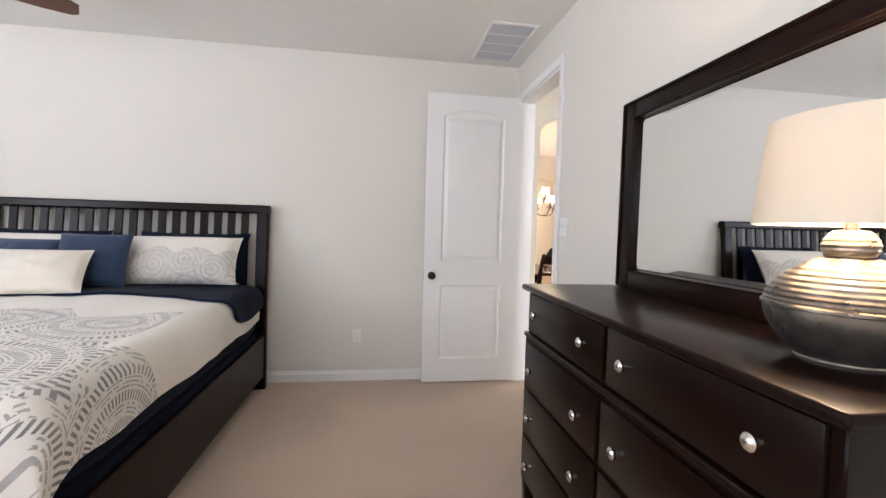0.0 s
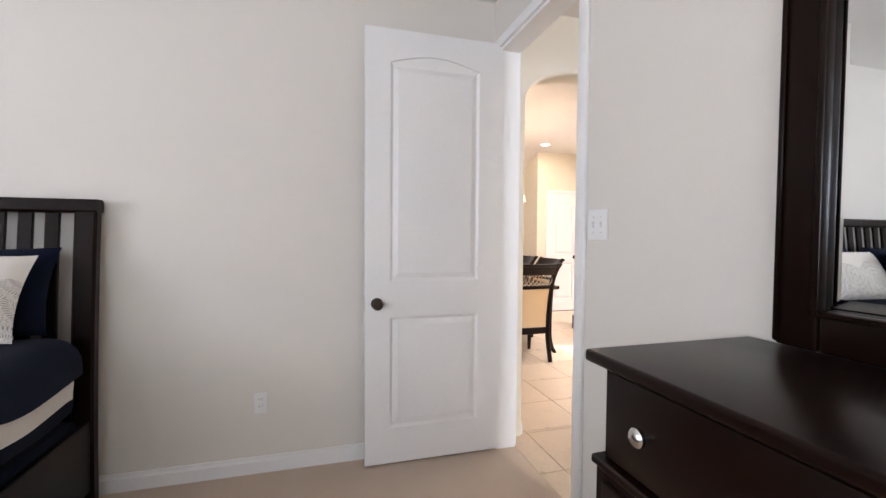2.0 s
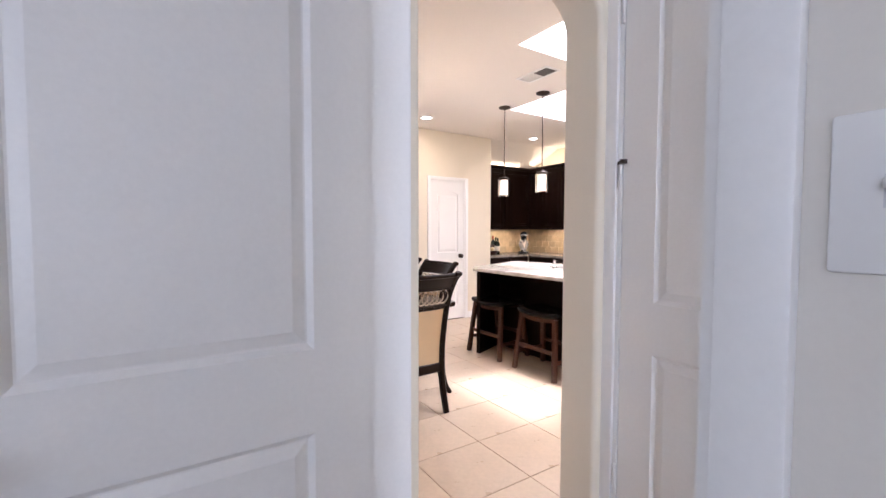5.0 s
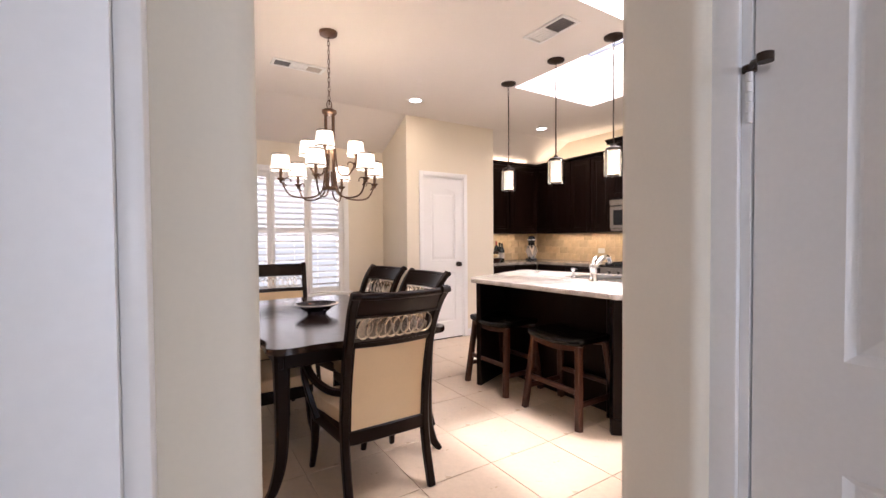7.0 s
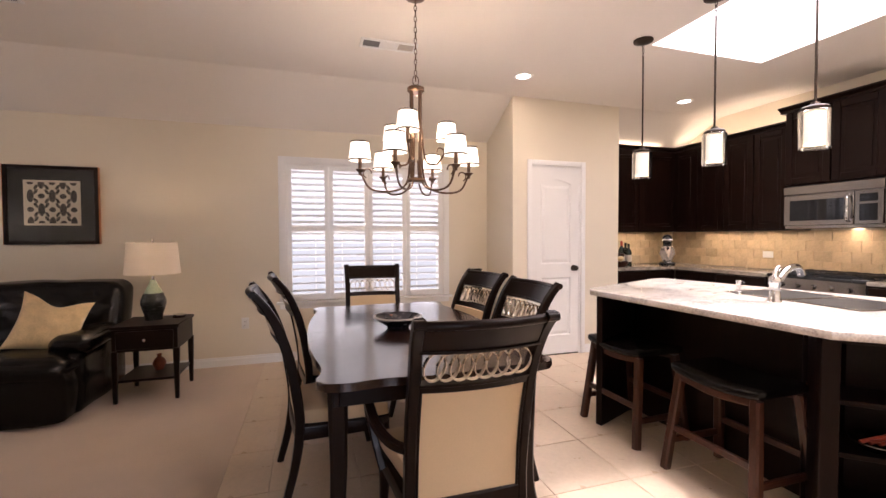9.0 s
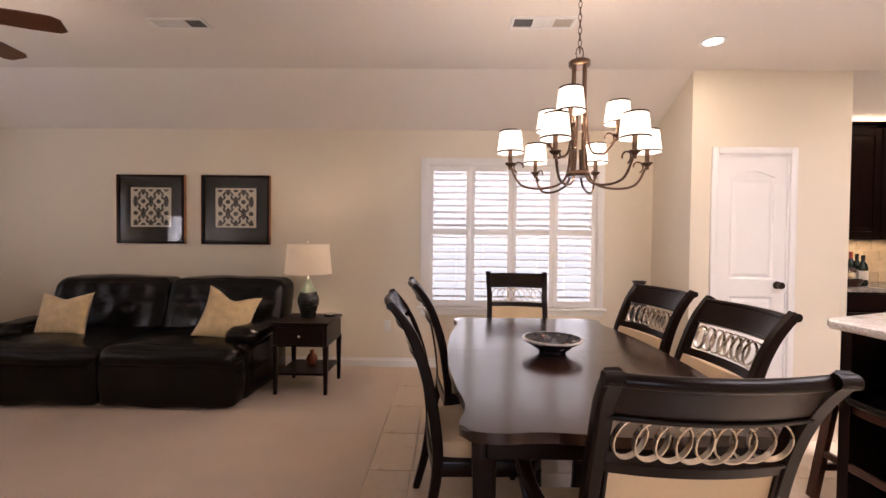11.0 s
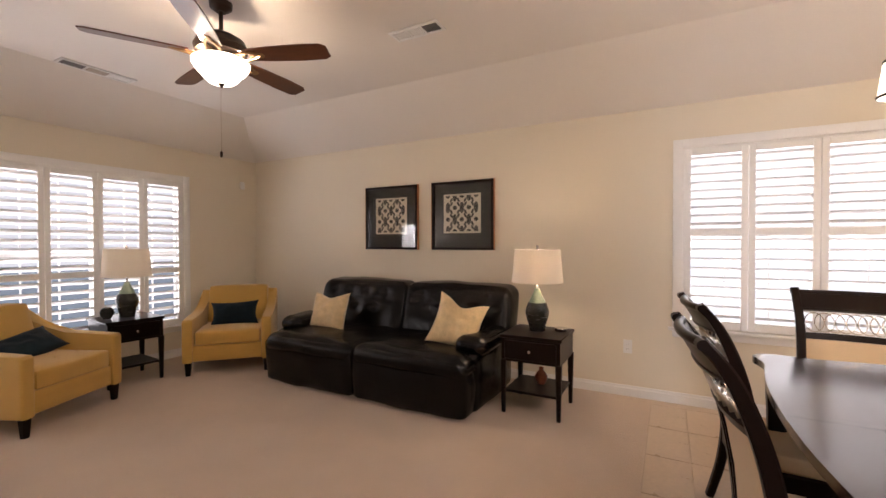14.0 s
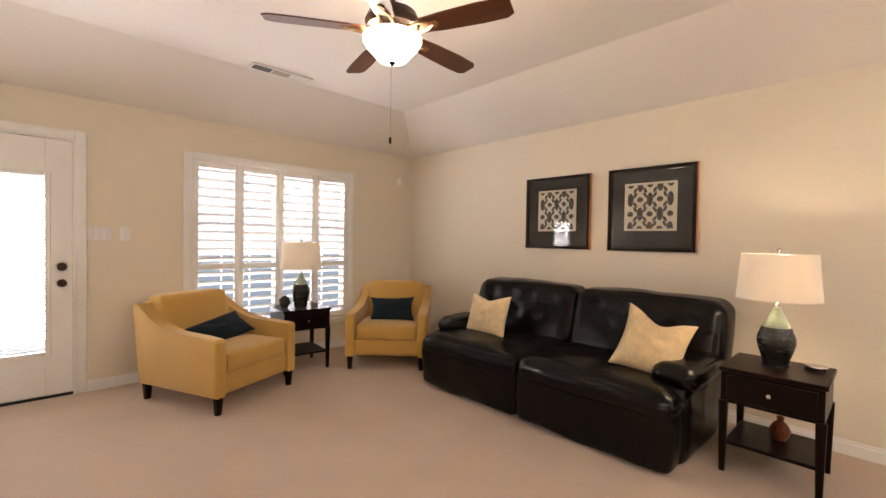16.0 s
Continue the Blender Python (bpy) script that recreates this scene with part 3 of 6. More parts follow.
prism(bm, [(-3.14, 2.39), (-3.14, 2.745), (-2.45, 2.745)], 4.28, 8.15, axis="y")
v = [bm.verts.new(p) for p in ((-3.14, 8.84, 2.395), (-2.45, 8.84, 2.40), (-3.14, 8.15, 2.39), (-2.45, 8.15, 2.745))]
bm.faces.new((v[0], v[1], v[3]))
bm.faces.new((v[0], v[3], v[2]))
struct("ceiling_slope", bm, CEIL, "off-white sloping edge of the living room ceiling", "ceiling", smooth=False)
for n, S in enumerate(SKIES):
    e = 0.05
    skylight = thing("window_skylight_%d" % (n + 1), pose(0, 0, 0), "rectangular white skylight shaft with a clear pane", "skylight", kind="structure")
    part("shaft", boxes(((S[0] - e, S[2], 2.9), (S[0], S[3], 3.3)), ((S[1], S[2], 2.9), (S[1] + e, S[3], 3.3)),
                        ((S[0] - e, S[2] - e, 2.9), (S[1] + e, S[2], 3.3)), ((S[0] - e, S[3], 2.9), (S[1] + e, S[3] + e, 3.3))), CEIL, skylight, smooth=False)
    pane = part("pane", boxes(((S[0], S[2], 3.29), (S[1], S[3], 3.298))), GLASS, skylight)
    pane.visible_shadow = False


def baseboard(name, a, b, out, height=0.09):
    """A moulded skirting board along the wall's foot from a to b; out: the way into the room."""
    bm = bmesh.new()
    a, b, out = Vector((*a, 0)), Vector((*b, 0)), Vector((*out, 0))
    prof = [(0, 0), (0.014, 0), (0.014, height - 0.025), (0.009, height - 0.018), (0.007, height), (0, height)]
    ends = [[bm.verts.new(p + out * o + Vector((0, 0, h))) for o, h in prof] for p in (a, b)]
    for i in range(len(prof)):
        j = (i + 1) % len(prof)
        bm.faces.new((ends[0][i], ends[0][j], ends[1][j], ends[1][i]))
    bm.faces.new(ends[0][::-1])
    bm.faces.new(ends[1])
    bmesh.ops.recalc_face_normals(bm, faces=bm.faces[:])
    struct(name, bm, WHITE, "white painted moulded baseboard", "baseboard", smooth=False)


baseboard("baseboard_bedroom_north", (-3.8, 4.144), (1.69, 4.144), (0, -1))
baseboard("baseboard_bedroom_east", (1.69, -1.7), (1.69, 3.17), (-1, 0))
baseboard("baseboard_arch_left", (1.916, 4.17), (1.916, 4.32), (1, 0))
baseboard("baseboard_arch_right", (2.76, 4.17), (2.76, 4.32), (-1, 0))
baseboard("baseboard_arch_stub", (2.75, 4.15), (2.82, 4.15), (0, -1))
baseboard("baseboard_living_north", (-3.14, 8.84), (4.19, 8.84), (0, -1))
baseboard("baseboard_living_west", (-3.14, 5.45), (-3.14, 8.84), (1, 0))
baseboard("baseboard_pantry_west", (4.19, 8.165), (4.19, 8.84), (-1, 0))
baseboard("baseboard_pantry_left", (4.19, 8.165), (4.35, 8.165), (0, -1))
baseboard("baseboard_pantry_right", (5.07, 8.165), (5.51, 8.165), (0, -1))


# ---- doors and windows ----
def casing_set(parent, w, h, y, face, width=0.065, mat=WHITE):
    """Door casing round an opening w wide and h high, on the wall face at y; face: -1 or 1, the way it stands out."""
    lo, hi = sorted((y, y + face * 0.018))
    bm = boxes(((-width, lo, 0), (0, hi, h + width)), ((w, lo, 0), (w + width, hi, h + width)), ((0, lo, h), (w, hi, h + width)), bevel=0.005, seg=2)
    part("casing", bm, mat, parent)


def jamb_set(parent, w, h, y0, y1):
    part("jamb", boxes(((-0.001, y0, 0), (0.016, y1, h)), ((w - 0.016, y0, 0), (w + 0.001, y1, h)), ((0.016, y0, h - 0.016), (w - 0.016, y1, h + 0.001)),
                       ((0.016, (y0 + y1) / 2 - 0.005, 0), (0.026, (y0 + y1) / 2 + 0.03, h - 0.016))), WHITE, parent, smooth=False)


def panel_door(parent, w, h, split, t=0.035, m=None, arched=True):
    """A moulded two-panel door from x 0 to w, y 0 to t; split: the rail's height (lo, hi)."""
    s, bot, top = (0.138 if w > 0.7 else 0.1), 0.2, 0.13
    bm = bmesh.new()
    box(bm, (0, 0.011, 0), (w, t - 0.011, h))
    low = h - top - 0.05
    for y0, y1, face, core in ((0, 0.0112, 0, 0.0112), (t - 0.0112, t, t, t - 0.0112)):
        box(bm, (0, y0, 0), (s, y1, h))
        box(bm, (w - s, y0, 0), (w, y1, h))
        box(bm, (s, y0, 0), (w - s, y1, bot))
        box(bm, (s, y0, split[0]), (w - s, y1, split[1]))
        arc = [(s + (w - 2 * s) * k / 12, low + (0.05 * math.sin(math.pi * k / 12) if arched else 0.05)) for k in range(13)]
        prism(bm, [(s, h)] + arc + [(w - s, h)], y0, y1, axis="y")
        # sloped moulding round each field
        for lo, hi in ((bot, split[0]), (split[1], low)):
            k = 0.014
            rim = [(s, lo), (w - s, lo), (w - s, hi), (s, hi)]
            foot = [(s + k, lo + k), (w - s - k, lo + k), (w - s - k, hi - k), (s + k, hi - k)]
            for q in range(4):
                if q == 2 and hi == low:
                    continue
                n = (q + 1) % 4
                bm.faces.new([bm.verts.new((x, y, z)) for (x, z), y in ((rim[q], face), (rim[n], face), (foot[n], core), (foot[q], core))])
    bmesh.ops.recalc_face_normals(bm, faces=bm.faces[:])
    slab = part("slab", bm, WHITE, parent, m=m, smooth=False)
    e, slope = 0.017, 0.03
    for lo, hi in ((bot, split[0]), (split[1], h - top - 0.05)):
        fb = bmesh.new()
        for y0, y1 in ((0.0115, 0.002), (t - 0.0115, t - 0.002)):
            rings = [[fb.verts.new((x, y, z)) for x, z in ((s + k, lo + k), (w - s - k, lo + k), (w - s - k, hi - k), (s + k, hi - k))] for k, y in ((e, y0), (e + slope, y1))]
            for q in range(4):
                fb.faces.new((rings[0][q], rings[0][(q + 1) % 4], rings[1][(q + 1) % 4], rings[1][q]))
            fb.faces.new(rings[1])
            fb.faces.new(rings[0][::-1])
        bmesh.ops.recalc_face_normals(fb, faces=fb.faces[:])
        part("panel", fb, WHITE, slab, smooth=False)
    return slab


def knob(parent, x, z, t, name="knob"):
    bm = bmesh.new()
    for sgn, y in ((-1, 0), (1, t)):
        prof = [(0.0, 0.0), (0.033, 0.0), (0.033, 0.006), (0.012, 0.01), (0.011, 0.03), (0.026, 0.038), (0.03, 0.05), (0.024, 0.062), (0.0, 0.066)]
        sub = lathe(bmesh.new(), prof, 24)
        bmesh.ops.transform(sub, matrix=pose(x, y, z, 90 if sgn < 0 else -90), verts=sub.verts[:])
        tmp = bpy.data.meshes.new("tmp")
        sub.to_mesh(tmp)
        bm.from_mesh(tmp)
        bpy.data.meshes.remove(tmp)
        sub.free()
    return part(name, bm, IRON, parent, "dark bronze round knob")


def hinge(parent, x, y, z, mat=NICKEL):
    bm = bmesh.new()
    for k in range(5):
        lathe(bm, [(0, 0), (0.007, 0), (0.007, 0.019), (0, 0.019)], 10, (x, y, z - 0.05 + 0.02 * k))
    return part("hinge", bm, mat, parent)


# bedroom door, folded back against the wall; its frame stands in the east wall
d = thing("door_1", pose(1.69, 3.22, 0, 0, 0, 90), "white two-panel bedroom door standing wide open", "door", kind="structure")
jamb_set(d, 0.83, 2.42, -0.121, 0.001)
casing_set(d, 0.83, 2.42, 0.0, 1, 0.058)
casing_set(d, 0.83, 2.42, -0.12, -1, 0.058)
slab = panel_door(d, 0.80, 2.425, (0.83, 1.03), m=pose(0.84, 0.0, 0.012, 0, 0, 90))
knob(slab, 0.735, 0.91, 0.035)
part("latch_plate", boxes(((0.7995, 0.008, 0.86), (0.801, 0.027, 0.96))), NICKEL, slab)
part("strike_plate", boxes(((0.0155, -0.05, 0.86), (0.0175, -0.02, 0.96)), ((-0.001, 0.008, 0.92), (0.003, 0.0195, 0.975))), IRON, d, "dark bronze strike plate")

# hall door with a hinge-pin stop
d = thing("door_2", pose(2.82, 4.10, 0, 0, 0, -90), "white two-panel closed hall door", "door", kind="structure")
jamb_set(d, 0.82, 2.45, -0.001, 0.121)
casing_set(d, 0.82, 2.45, 0.0, -1)
slab = panel_door(d, 0.78, 2.42, (0.83, 1.03), m=pose(0.02, 0.004, 0.012))
knob(slab, 0.715, 0.91, 0.035)
for z in (0.3, 1.54, 2.2):
    hinge(d, 0.014, -0.006, z, WHITE)
bm = bmesh.new()
sweep(bm, [(0.014, -0.006, 1.595), (0.03, -0.03, 1.598), (0.055, -0.05, 1.592)], 0.006, seg=8)
lathe(bm, [(0, 0), (0.014, 0), (0.014, 0.016), (0, 0.016)], 12, (0.058, -0.054, 1.584))
lathe(bm, [(0, 0), (0.013, 0), (0.013, 0.012), (0, 0.012)], 12, (0.014, -0.006, 1.59))
part("door_stop", bm, IRON, d, "black hinge-pin door stop")

# pantry door
d = thing("door_3", pose(4.41, 8.165, 0), "white two-panel arched pantry door, closed", "door", kind="structure")
jamb_set(d, 0.6, 2.04, -0.001, 0.101)
casing_set(d, 0.6, 2.04, 0.0, -1, 0.055)
slab = panel_door(d, 0.565, 2.015, (0.83, 0.98), m=pose(0.0175, 0.006, 0.012))
knob(slab, 0.5, 0.93, 0.035)
# the gap's shade under the door, put in as a black strip
part("sweep_strip", boxes(((0.02, 0.0, 0.0), (0.58, 0.04, 0.011))), BLACK, d, "black strip put in as the shade of the gap under the door")

# garden door with a blind between its panes
d = thing("door_4", pose(-3.14, 4.46, 0, 0, 0, 90), "white garden door with a full glass pane and blind", "door", kind="structure")
jamb_set(d, 0.92, 2.05, -0.001, 0.131)
casing_set(d, 0.92, 2.05, 0.0, -1)
W4, T4 = 0.885, 0.045
slab = part("slab", boxes(((0, 0, 0.02), (0.16, T4, 2.03)), ((W4 - 0.16, 0, 0.02), (W4, T4, 2.03)), ((0.16, 0, 0.02), (W4 - 0.16, T4, 0.36)), ((0.16, 0, 1.74), (W4 - 0.16, T4, 2.03)), bevel=0.003),
            WHITE, d, m=pose(0.0175, 0.012, 0))
part("glazing_bead", boxes(((0.13, -0.012, 0.33), (0.165, 0.0, 1.77)), ((W4 - 0.165, -0.012, 0.33), (W4 - 0.13, 0.0, 1.77)), ((0.165, -0.012, 0.33), (W4 - 0.165, 0.0, 0.365)), ((0.165, -0.012, 1.735), (W4 - 0.165, 0.0, 1.77)), bevel=0.004),
     WHITE, slab)
g = part("pane", boxes(((0.155, 0.008, 0.355), (W4 - 0.155, 0.012, 1.745))), GLASS, slab)
g.visible_shadow = False
bm = bmesh.new()
for k in range(54):
    z = 0.375 + k * 0.0255
    sweep(bm, [(0.165, 0.026, z), (W4 - 0.165, 0.026, z)], 0.018, 0.0012, up=(0, 0.8, 0.6))
part("blind", bm, PLATE, slab, "white slatted blind", smooth=False)
for z in (0.9, 1.03):
    bm = lathe(bmesh.new(), [(0, 0), (0.031, 0), (0.031, 0.008), (0.014, 0.012), (0.014, 0.03), (0.027, 0.038), (0.027, 0.052), (0, 0.058)], 24)
    bmesh.ops.transform(bm, matrix=pose(W4 - 0.065, 0, z, 90), verts=bm.verts[:])
    part("lock_knob", bm, IRON, slab, "dark bronze knob")
part("threshold", boxes(((0.016, -0.01, 0), (0.904, 0.13, 0.018)), bevel=0.004), BLACK, d, "dark door threshold")


def shutter_window(name, m, w, z0, z1, rail, n_up, n_low, label, tilt):
    """A window in a wall opening w wide with four plantation shutter panels, each of two louvred halves; x along the wall, y outwards."""
    win = thing(name, m, label, "window", kind="structure")
    c = 0.07
    part("casing", boxes(((-c, -0.018, z0 - 0.02), (0, 0.0, z1 + c)), ((w, -0.018, z0 - 0.02), (w + c, 0.0, z1 + c)), ((0, -0.018, z1), (w, 0.0, z1 + c)), bevel=0.005, seg=2), WHITE, win)
    part("window_sill", boxes(((-c - 0.03, -0.05, z0 - 0.045), (w + c + 0.03, 0.06, z0 - 0.02)), bevel=0.006, seg=2), WHITE, win)
    part("apron", boxes(((-c, -0.015, z0 - 0.1), (w + c, 0.0, z0 - 0.045)), bevel=0.004), WHITE, win)
    part("window_frame", boxes(((0, 0.0, z0 - 0.02), (0.012, 0.13, z1)), ((w - 0.012, 0, z0 - 0.02), (w, 0.13, z1)), ((0.012, 0, z1 - 0.012), (w - 0.012, 0.13, z1)), ((0.012, 0.06, z0 - 0.02), (w - 0.012, 0.13, z0))), WHITE, win, smooth=False)
    pw = (w - 0.024) / 4
    st, rl = 0.042, 0.05
    proto = None
    for k in range(4):
        x0 = 0.012 + k * pw + 0.002
        x1 = x0 + pw - 0.004
        bm = boxes(((x0, -0.004, z0 - 0.015), (x0 + st, 0.026, z1 - 0.014)), ((x1 - st, -0.004, z0 - 0.015), (x1, 0.026, z1 - 0.014)),
                   ((x0 + st, -0.004, z0 - 0.015), (x1 - st, 0.026, z0 + rl)), ((x0 + st, -0.004, rail - 0.03), (x1 - st, 0.026, rail + 0.03)),
                   ((x0 + st, -0.004, z1 - 0.014 - rl), (x1 - st, 0.026, z1 - 0.014)), bevel=0.003)
        pan = part("shutter_panel", bm, WHITE, win)
        for lo, hi, n in ((z0 + rl, rail - 0.03, n_low), (rail + 0.03, z1 - 0.014 - rl, n_up)):
            for i in range(n):
                z = lo + (hi - lo) * (i + 0.5) / n
                mm = pose((x0 + x1) / 2, 0.012, z, tilt, 0, 0)
                if proto is None:
                    L = pw - 0.004 - 2 * st - 0.004
                    sec = [(0.04 * math.cos(a), 0.0055 * math.sin(a)) for a in [2 * math.pi * q / 10 for q in range(10)]]
                    proto = part("slat", prism(bmesh.new(), sec, -L / 2, L / 2, axis="x"), WHITE, pan, m=mm)
                else:
                    again(proto, pan, mm)
    for k in range(2):
        a, b = 0.012 + k * (w - 0.024) / 2, 0.012 + (k + 1) * (w - 0.024) / 2
        mid = (z0 + z1) / 2
        pan = part("sash", boxes(((a, 0.085, z0), (a + 0.035, 0.115, z1 - 0.012)), ((b - 0.035, 0.085, z0), (b, 0.115, z1 - 0.012)), ((a + 0.035, 0.085, z0), (b - 0.035, 0.115, z0 + 0.04)),
                                 ((a + 0.035, 0.085, mid - 0.02), (b - 0.035, 0.115, mid + 0.02)), ((a + 0.035, 0.085, z1 - 0.05), (b - 0.035, 0.115, z1 - 0.012)),
                                 ((a + (b - a) / 3 - 0.006, 0.094, z0 + 0.04), (a + (b - a) / 3 + 0.006, 0.106, z1 - 0.05)), ((a + 2 * (b - a) / 3 - 0.006, 0.094, z0 + 0.04), (a + 2 * (b - a) / 3 + 0.006, 0.106, z1 - 0.05))),
                   WHITE, win, smooth=False)
    return win


shutter_window("window_1", pose(1.94, 8.84, 0), 1.70, 0.64, 2.05, 1.38, 9, 9, "white plantation shutters with open louvres over a bright window", -22)
shutter_window("window_2", pose(-3.14, 6.2, 0, 0, 0, 90), 1.66, 0.39, 2.01, 1.0, 11, 6, "tall white plantation shutters with open louvres over a bright window", -34)
for name, m, w in (("window_3", pose(0.4, -1.7, 0, 0, 0, 180), 2.6), ("window_4", pose(-3.8, -0.2, 0, 0, 0, 90), 2.2)):
    win = thing(name, m, "white framed bedroom window", "window", kind="structure")
    part("window_frame", boxes(((0, 0, 1.0), (0.05, 0.1, 2.45)), ((w - 0.05, 0, 1.0), (w, 0.1, 2.45)), ((0.05, 0, 1.0), (w - 0.05, 0.1, 1.05)), ((0.05, 0, 2.4), (w - 0.05, 0.1, 2.45)), ((w / 2 - 0.03, 0, 1.05), (w / 2 + 0.03, 0.1, 2.4))), WHITE, win, smooth=False)


# ---- bedroom ----
def make_bed():
    bed = thing("bed", pose(-1.36, 4.06, 0), "dark espresso wooden sleigh bed with a slatted headboard", "bed")
    hw = 1.0
    lean = lambda z: -0.05 + 0.085 * (z / 1.46) ** 2
    zs = [0, 0.3, 0.6, 0.9, 1.2, 1.40]
    for sx in (-1, 1):
        part("post", sweep(bmesh.new(), [(sx * (hw - 0.047), lean(z) - 0.0, z) for z in zs], 0.092, 0.06, up=(0, 1, 0)), WOOD_V, bed)
    part("top_rail", sweep(bmesh.new(), [(-hw, lean(1.43), 1.43), (hw, lean(1.43), 1.43)], 0.075, 0.065), WOOD, bed)
    part("lower_rail", boxes(((-hw + 0.06, -0.05, 0.42), (hw - 0.06, 0.0, 0.78)), bevel=0.006), WOOD, bed)
    proto = None
    for k in range(17):
        x = -0.813 + 1.626 * k / 16
        if proto is None:
            proto = part("slat", sweep(bmesh.new(), [(0, lean(z) + 0.005, z) for z in (0.76, 0.95, 1.15, 1.3, 1.405)], 0.057, 0.018, up=(0, 1, 0)), WOOD_V, bed, m=pose(x, 0, 0))
        else:
            again(proto, bed, pose(x, 0, 0))
    for sx in (-1, 1):
        part("side_rail", boxes(((sx * (hw - 0.03) - 0.017, -2.15, 0.1), (sx * (hw - 0.03) + 0.017, -0.06, 0.43)), bevel=0.006), WOOD, bed)
    part("footboard", boxes(((-hw, -2.2, 0.0), (hw, -2.15, 0.4)), bevel=0.012, seg=2), WOOD, bed)
    mat = thing("mattress", pose(-1.36, 4.06, 0), "mattress in a fitted navy cotton sheet on the bed", "mattress")
    part("box_spring", puff(bmesh.new(), (-0.95, -2.13, 0.25), (0.95, -0.07, 0.46), 0.04, 6), NAVY, mat)
    part("sheet", puff(bmesh.new(), (-0.95, -2.13, 0.46), (0.95, -0.07, 0.71), 0.06, 10, 0.01, 0.008, 4), NAVY, mat)

    def cover(name, y0, y1, drop, lift, mat_, label, ragged, nx=56, ny=40, shift=0.0, foot=-9):
        """Bedding over the mattress and down both sides."""
        bm = bmesh.new()
        half, top = 0.985 + shift, 0.735 + lift
        grid = []
        for j in range(ny + 1):
            y = y0 + (y1 - y0) * j / ny
            row = []
            dr = drop(j / ny)
            L = half + dr
            for i in range(nx + 1):
                s = -L + 2 * L * i / nx
                a = abs(s)
                r = 0.1
                if a < half - r:
                    x, z = a, top
                elif a < half - r + r * math.pi / 2:
                    q = (a - (half - r)) / r
                    x, z = half - r + r * math.sin(q), top - r + r * math.cos(q)
                else:
                    x, z = half + 0.02 * (a - half), top - r - (a - (half - r + r * math.pi / 2))
                w = noise.noise(Vector((s * 2.2, y * 2.2, 3.1))) * 0.02 + noise.noise(Vector((s * 6, y * 5, 7.7))) * 0.008
                if z < top - 0.05:
                    x += w * ragged
                else:
                    z += w + 0.03 * (1 - (a / half) ** 2)
                yy = y
                if y < foot:
                    over = foot - y
                    q = min(over / 0.12, math.pi / 2)
                    yy = foot - 0.12 * math.sin(q)
                    z = z - 0.12 * (1 - math.cos(q)) - max(0, over - 0.12 * math.pi / 2)
                row.append(bm.verts.new((x if s > 0 else -x, yy, max(z, 0.05))))
            grid.append(row)
        for j in range(ny):
            for i in range(nx):
                bm.faces.new((grid[j][i], grid[j][i + 1], grid[j + 1][i + 1], grid[j + 1][i]))
        bmesh.ops.recalc_face_normals(bm, faces=bm.faces[:])
        bmesh.ops.solidify(bm, geom=bm.faces[:], thickness=0.018)
        single(name, bm, mat_, pose(-1.36, 4.06, 0), label, "bedding")
    cover("duvet", -2.6, -0.2, lambda v: 0.2 - 0.01 * v + 0.014 * abs(math.sin(v * 16)), 0.085, DUVET, "cream duvet printed with grey ring medallions, draped over the bed", 1.6, foot=-2.17, nx=72, ny=72)
    cover("blanket", -0.76, -0.17, lambda v: 0.165 - 0.05 * v - 0.09 * (1 - v) ** 6, 0.105, NAVY, "folded navy blanket turned down over the bed", 1.0, ny=20, shift=0.022)

    def bed_pillow(x, y, z, w, h, t, tilt, turn, mat_, label):
        single("pillow", pillow(bmesh.new(), w, h, t, seed=x * 7), mat_, pose(x, y, z, tilt, 0, turn), label, "pillow", "pillows on the bed")
    bed_pillow(-0.87, 3.88, 0.86, 0.78, 0.40, 0.2, -20, 2, NAVY, "navy cotton bed pillow against the headboard")
    bed_pillow(-1.85, 3.88, 0.86, 0.78, 0.40, 0.2, -20, -2, NAVY, "navy cotton bed pillow against the headboard")
    bed_pillow(-0.88, 3.68, 0.872, 0.78, 0.385, 0.2, -30, 3, SHAM, "cream pillow sham printed with grey medallions")
    bed_pillow(-1.88, 3.68, 0.872, 0.78, 0.385, 0.2, -30, -3, SHAM, "cream pillow sham printed with grey medallions")
    bed_pillow(-1.33, 3.50, 0.875, 0.42, 0.38, 0.17, -24, 6, BLUE, "square blue cotton cushion on the bed")
    bed_pillow(-1.74, 3.48, 0.875, 0.44, 0.34, 0.17, -26, -6, BLUE, "square blue cotton cushion on the bed")
    bed_pillow(-1.50, 3.29, 0.862, 0.52, 0.30, 0.15, -30, 4, LINEN, "small cream oblong cushion on the bed")


SHAM = medallion_cloth("printed_sham_cotton", 5.5, False, 90)
make_bed()


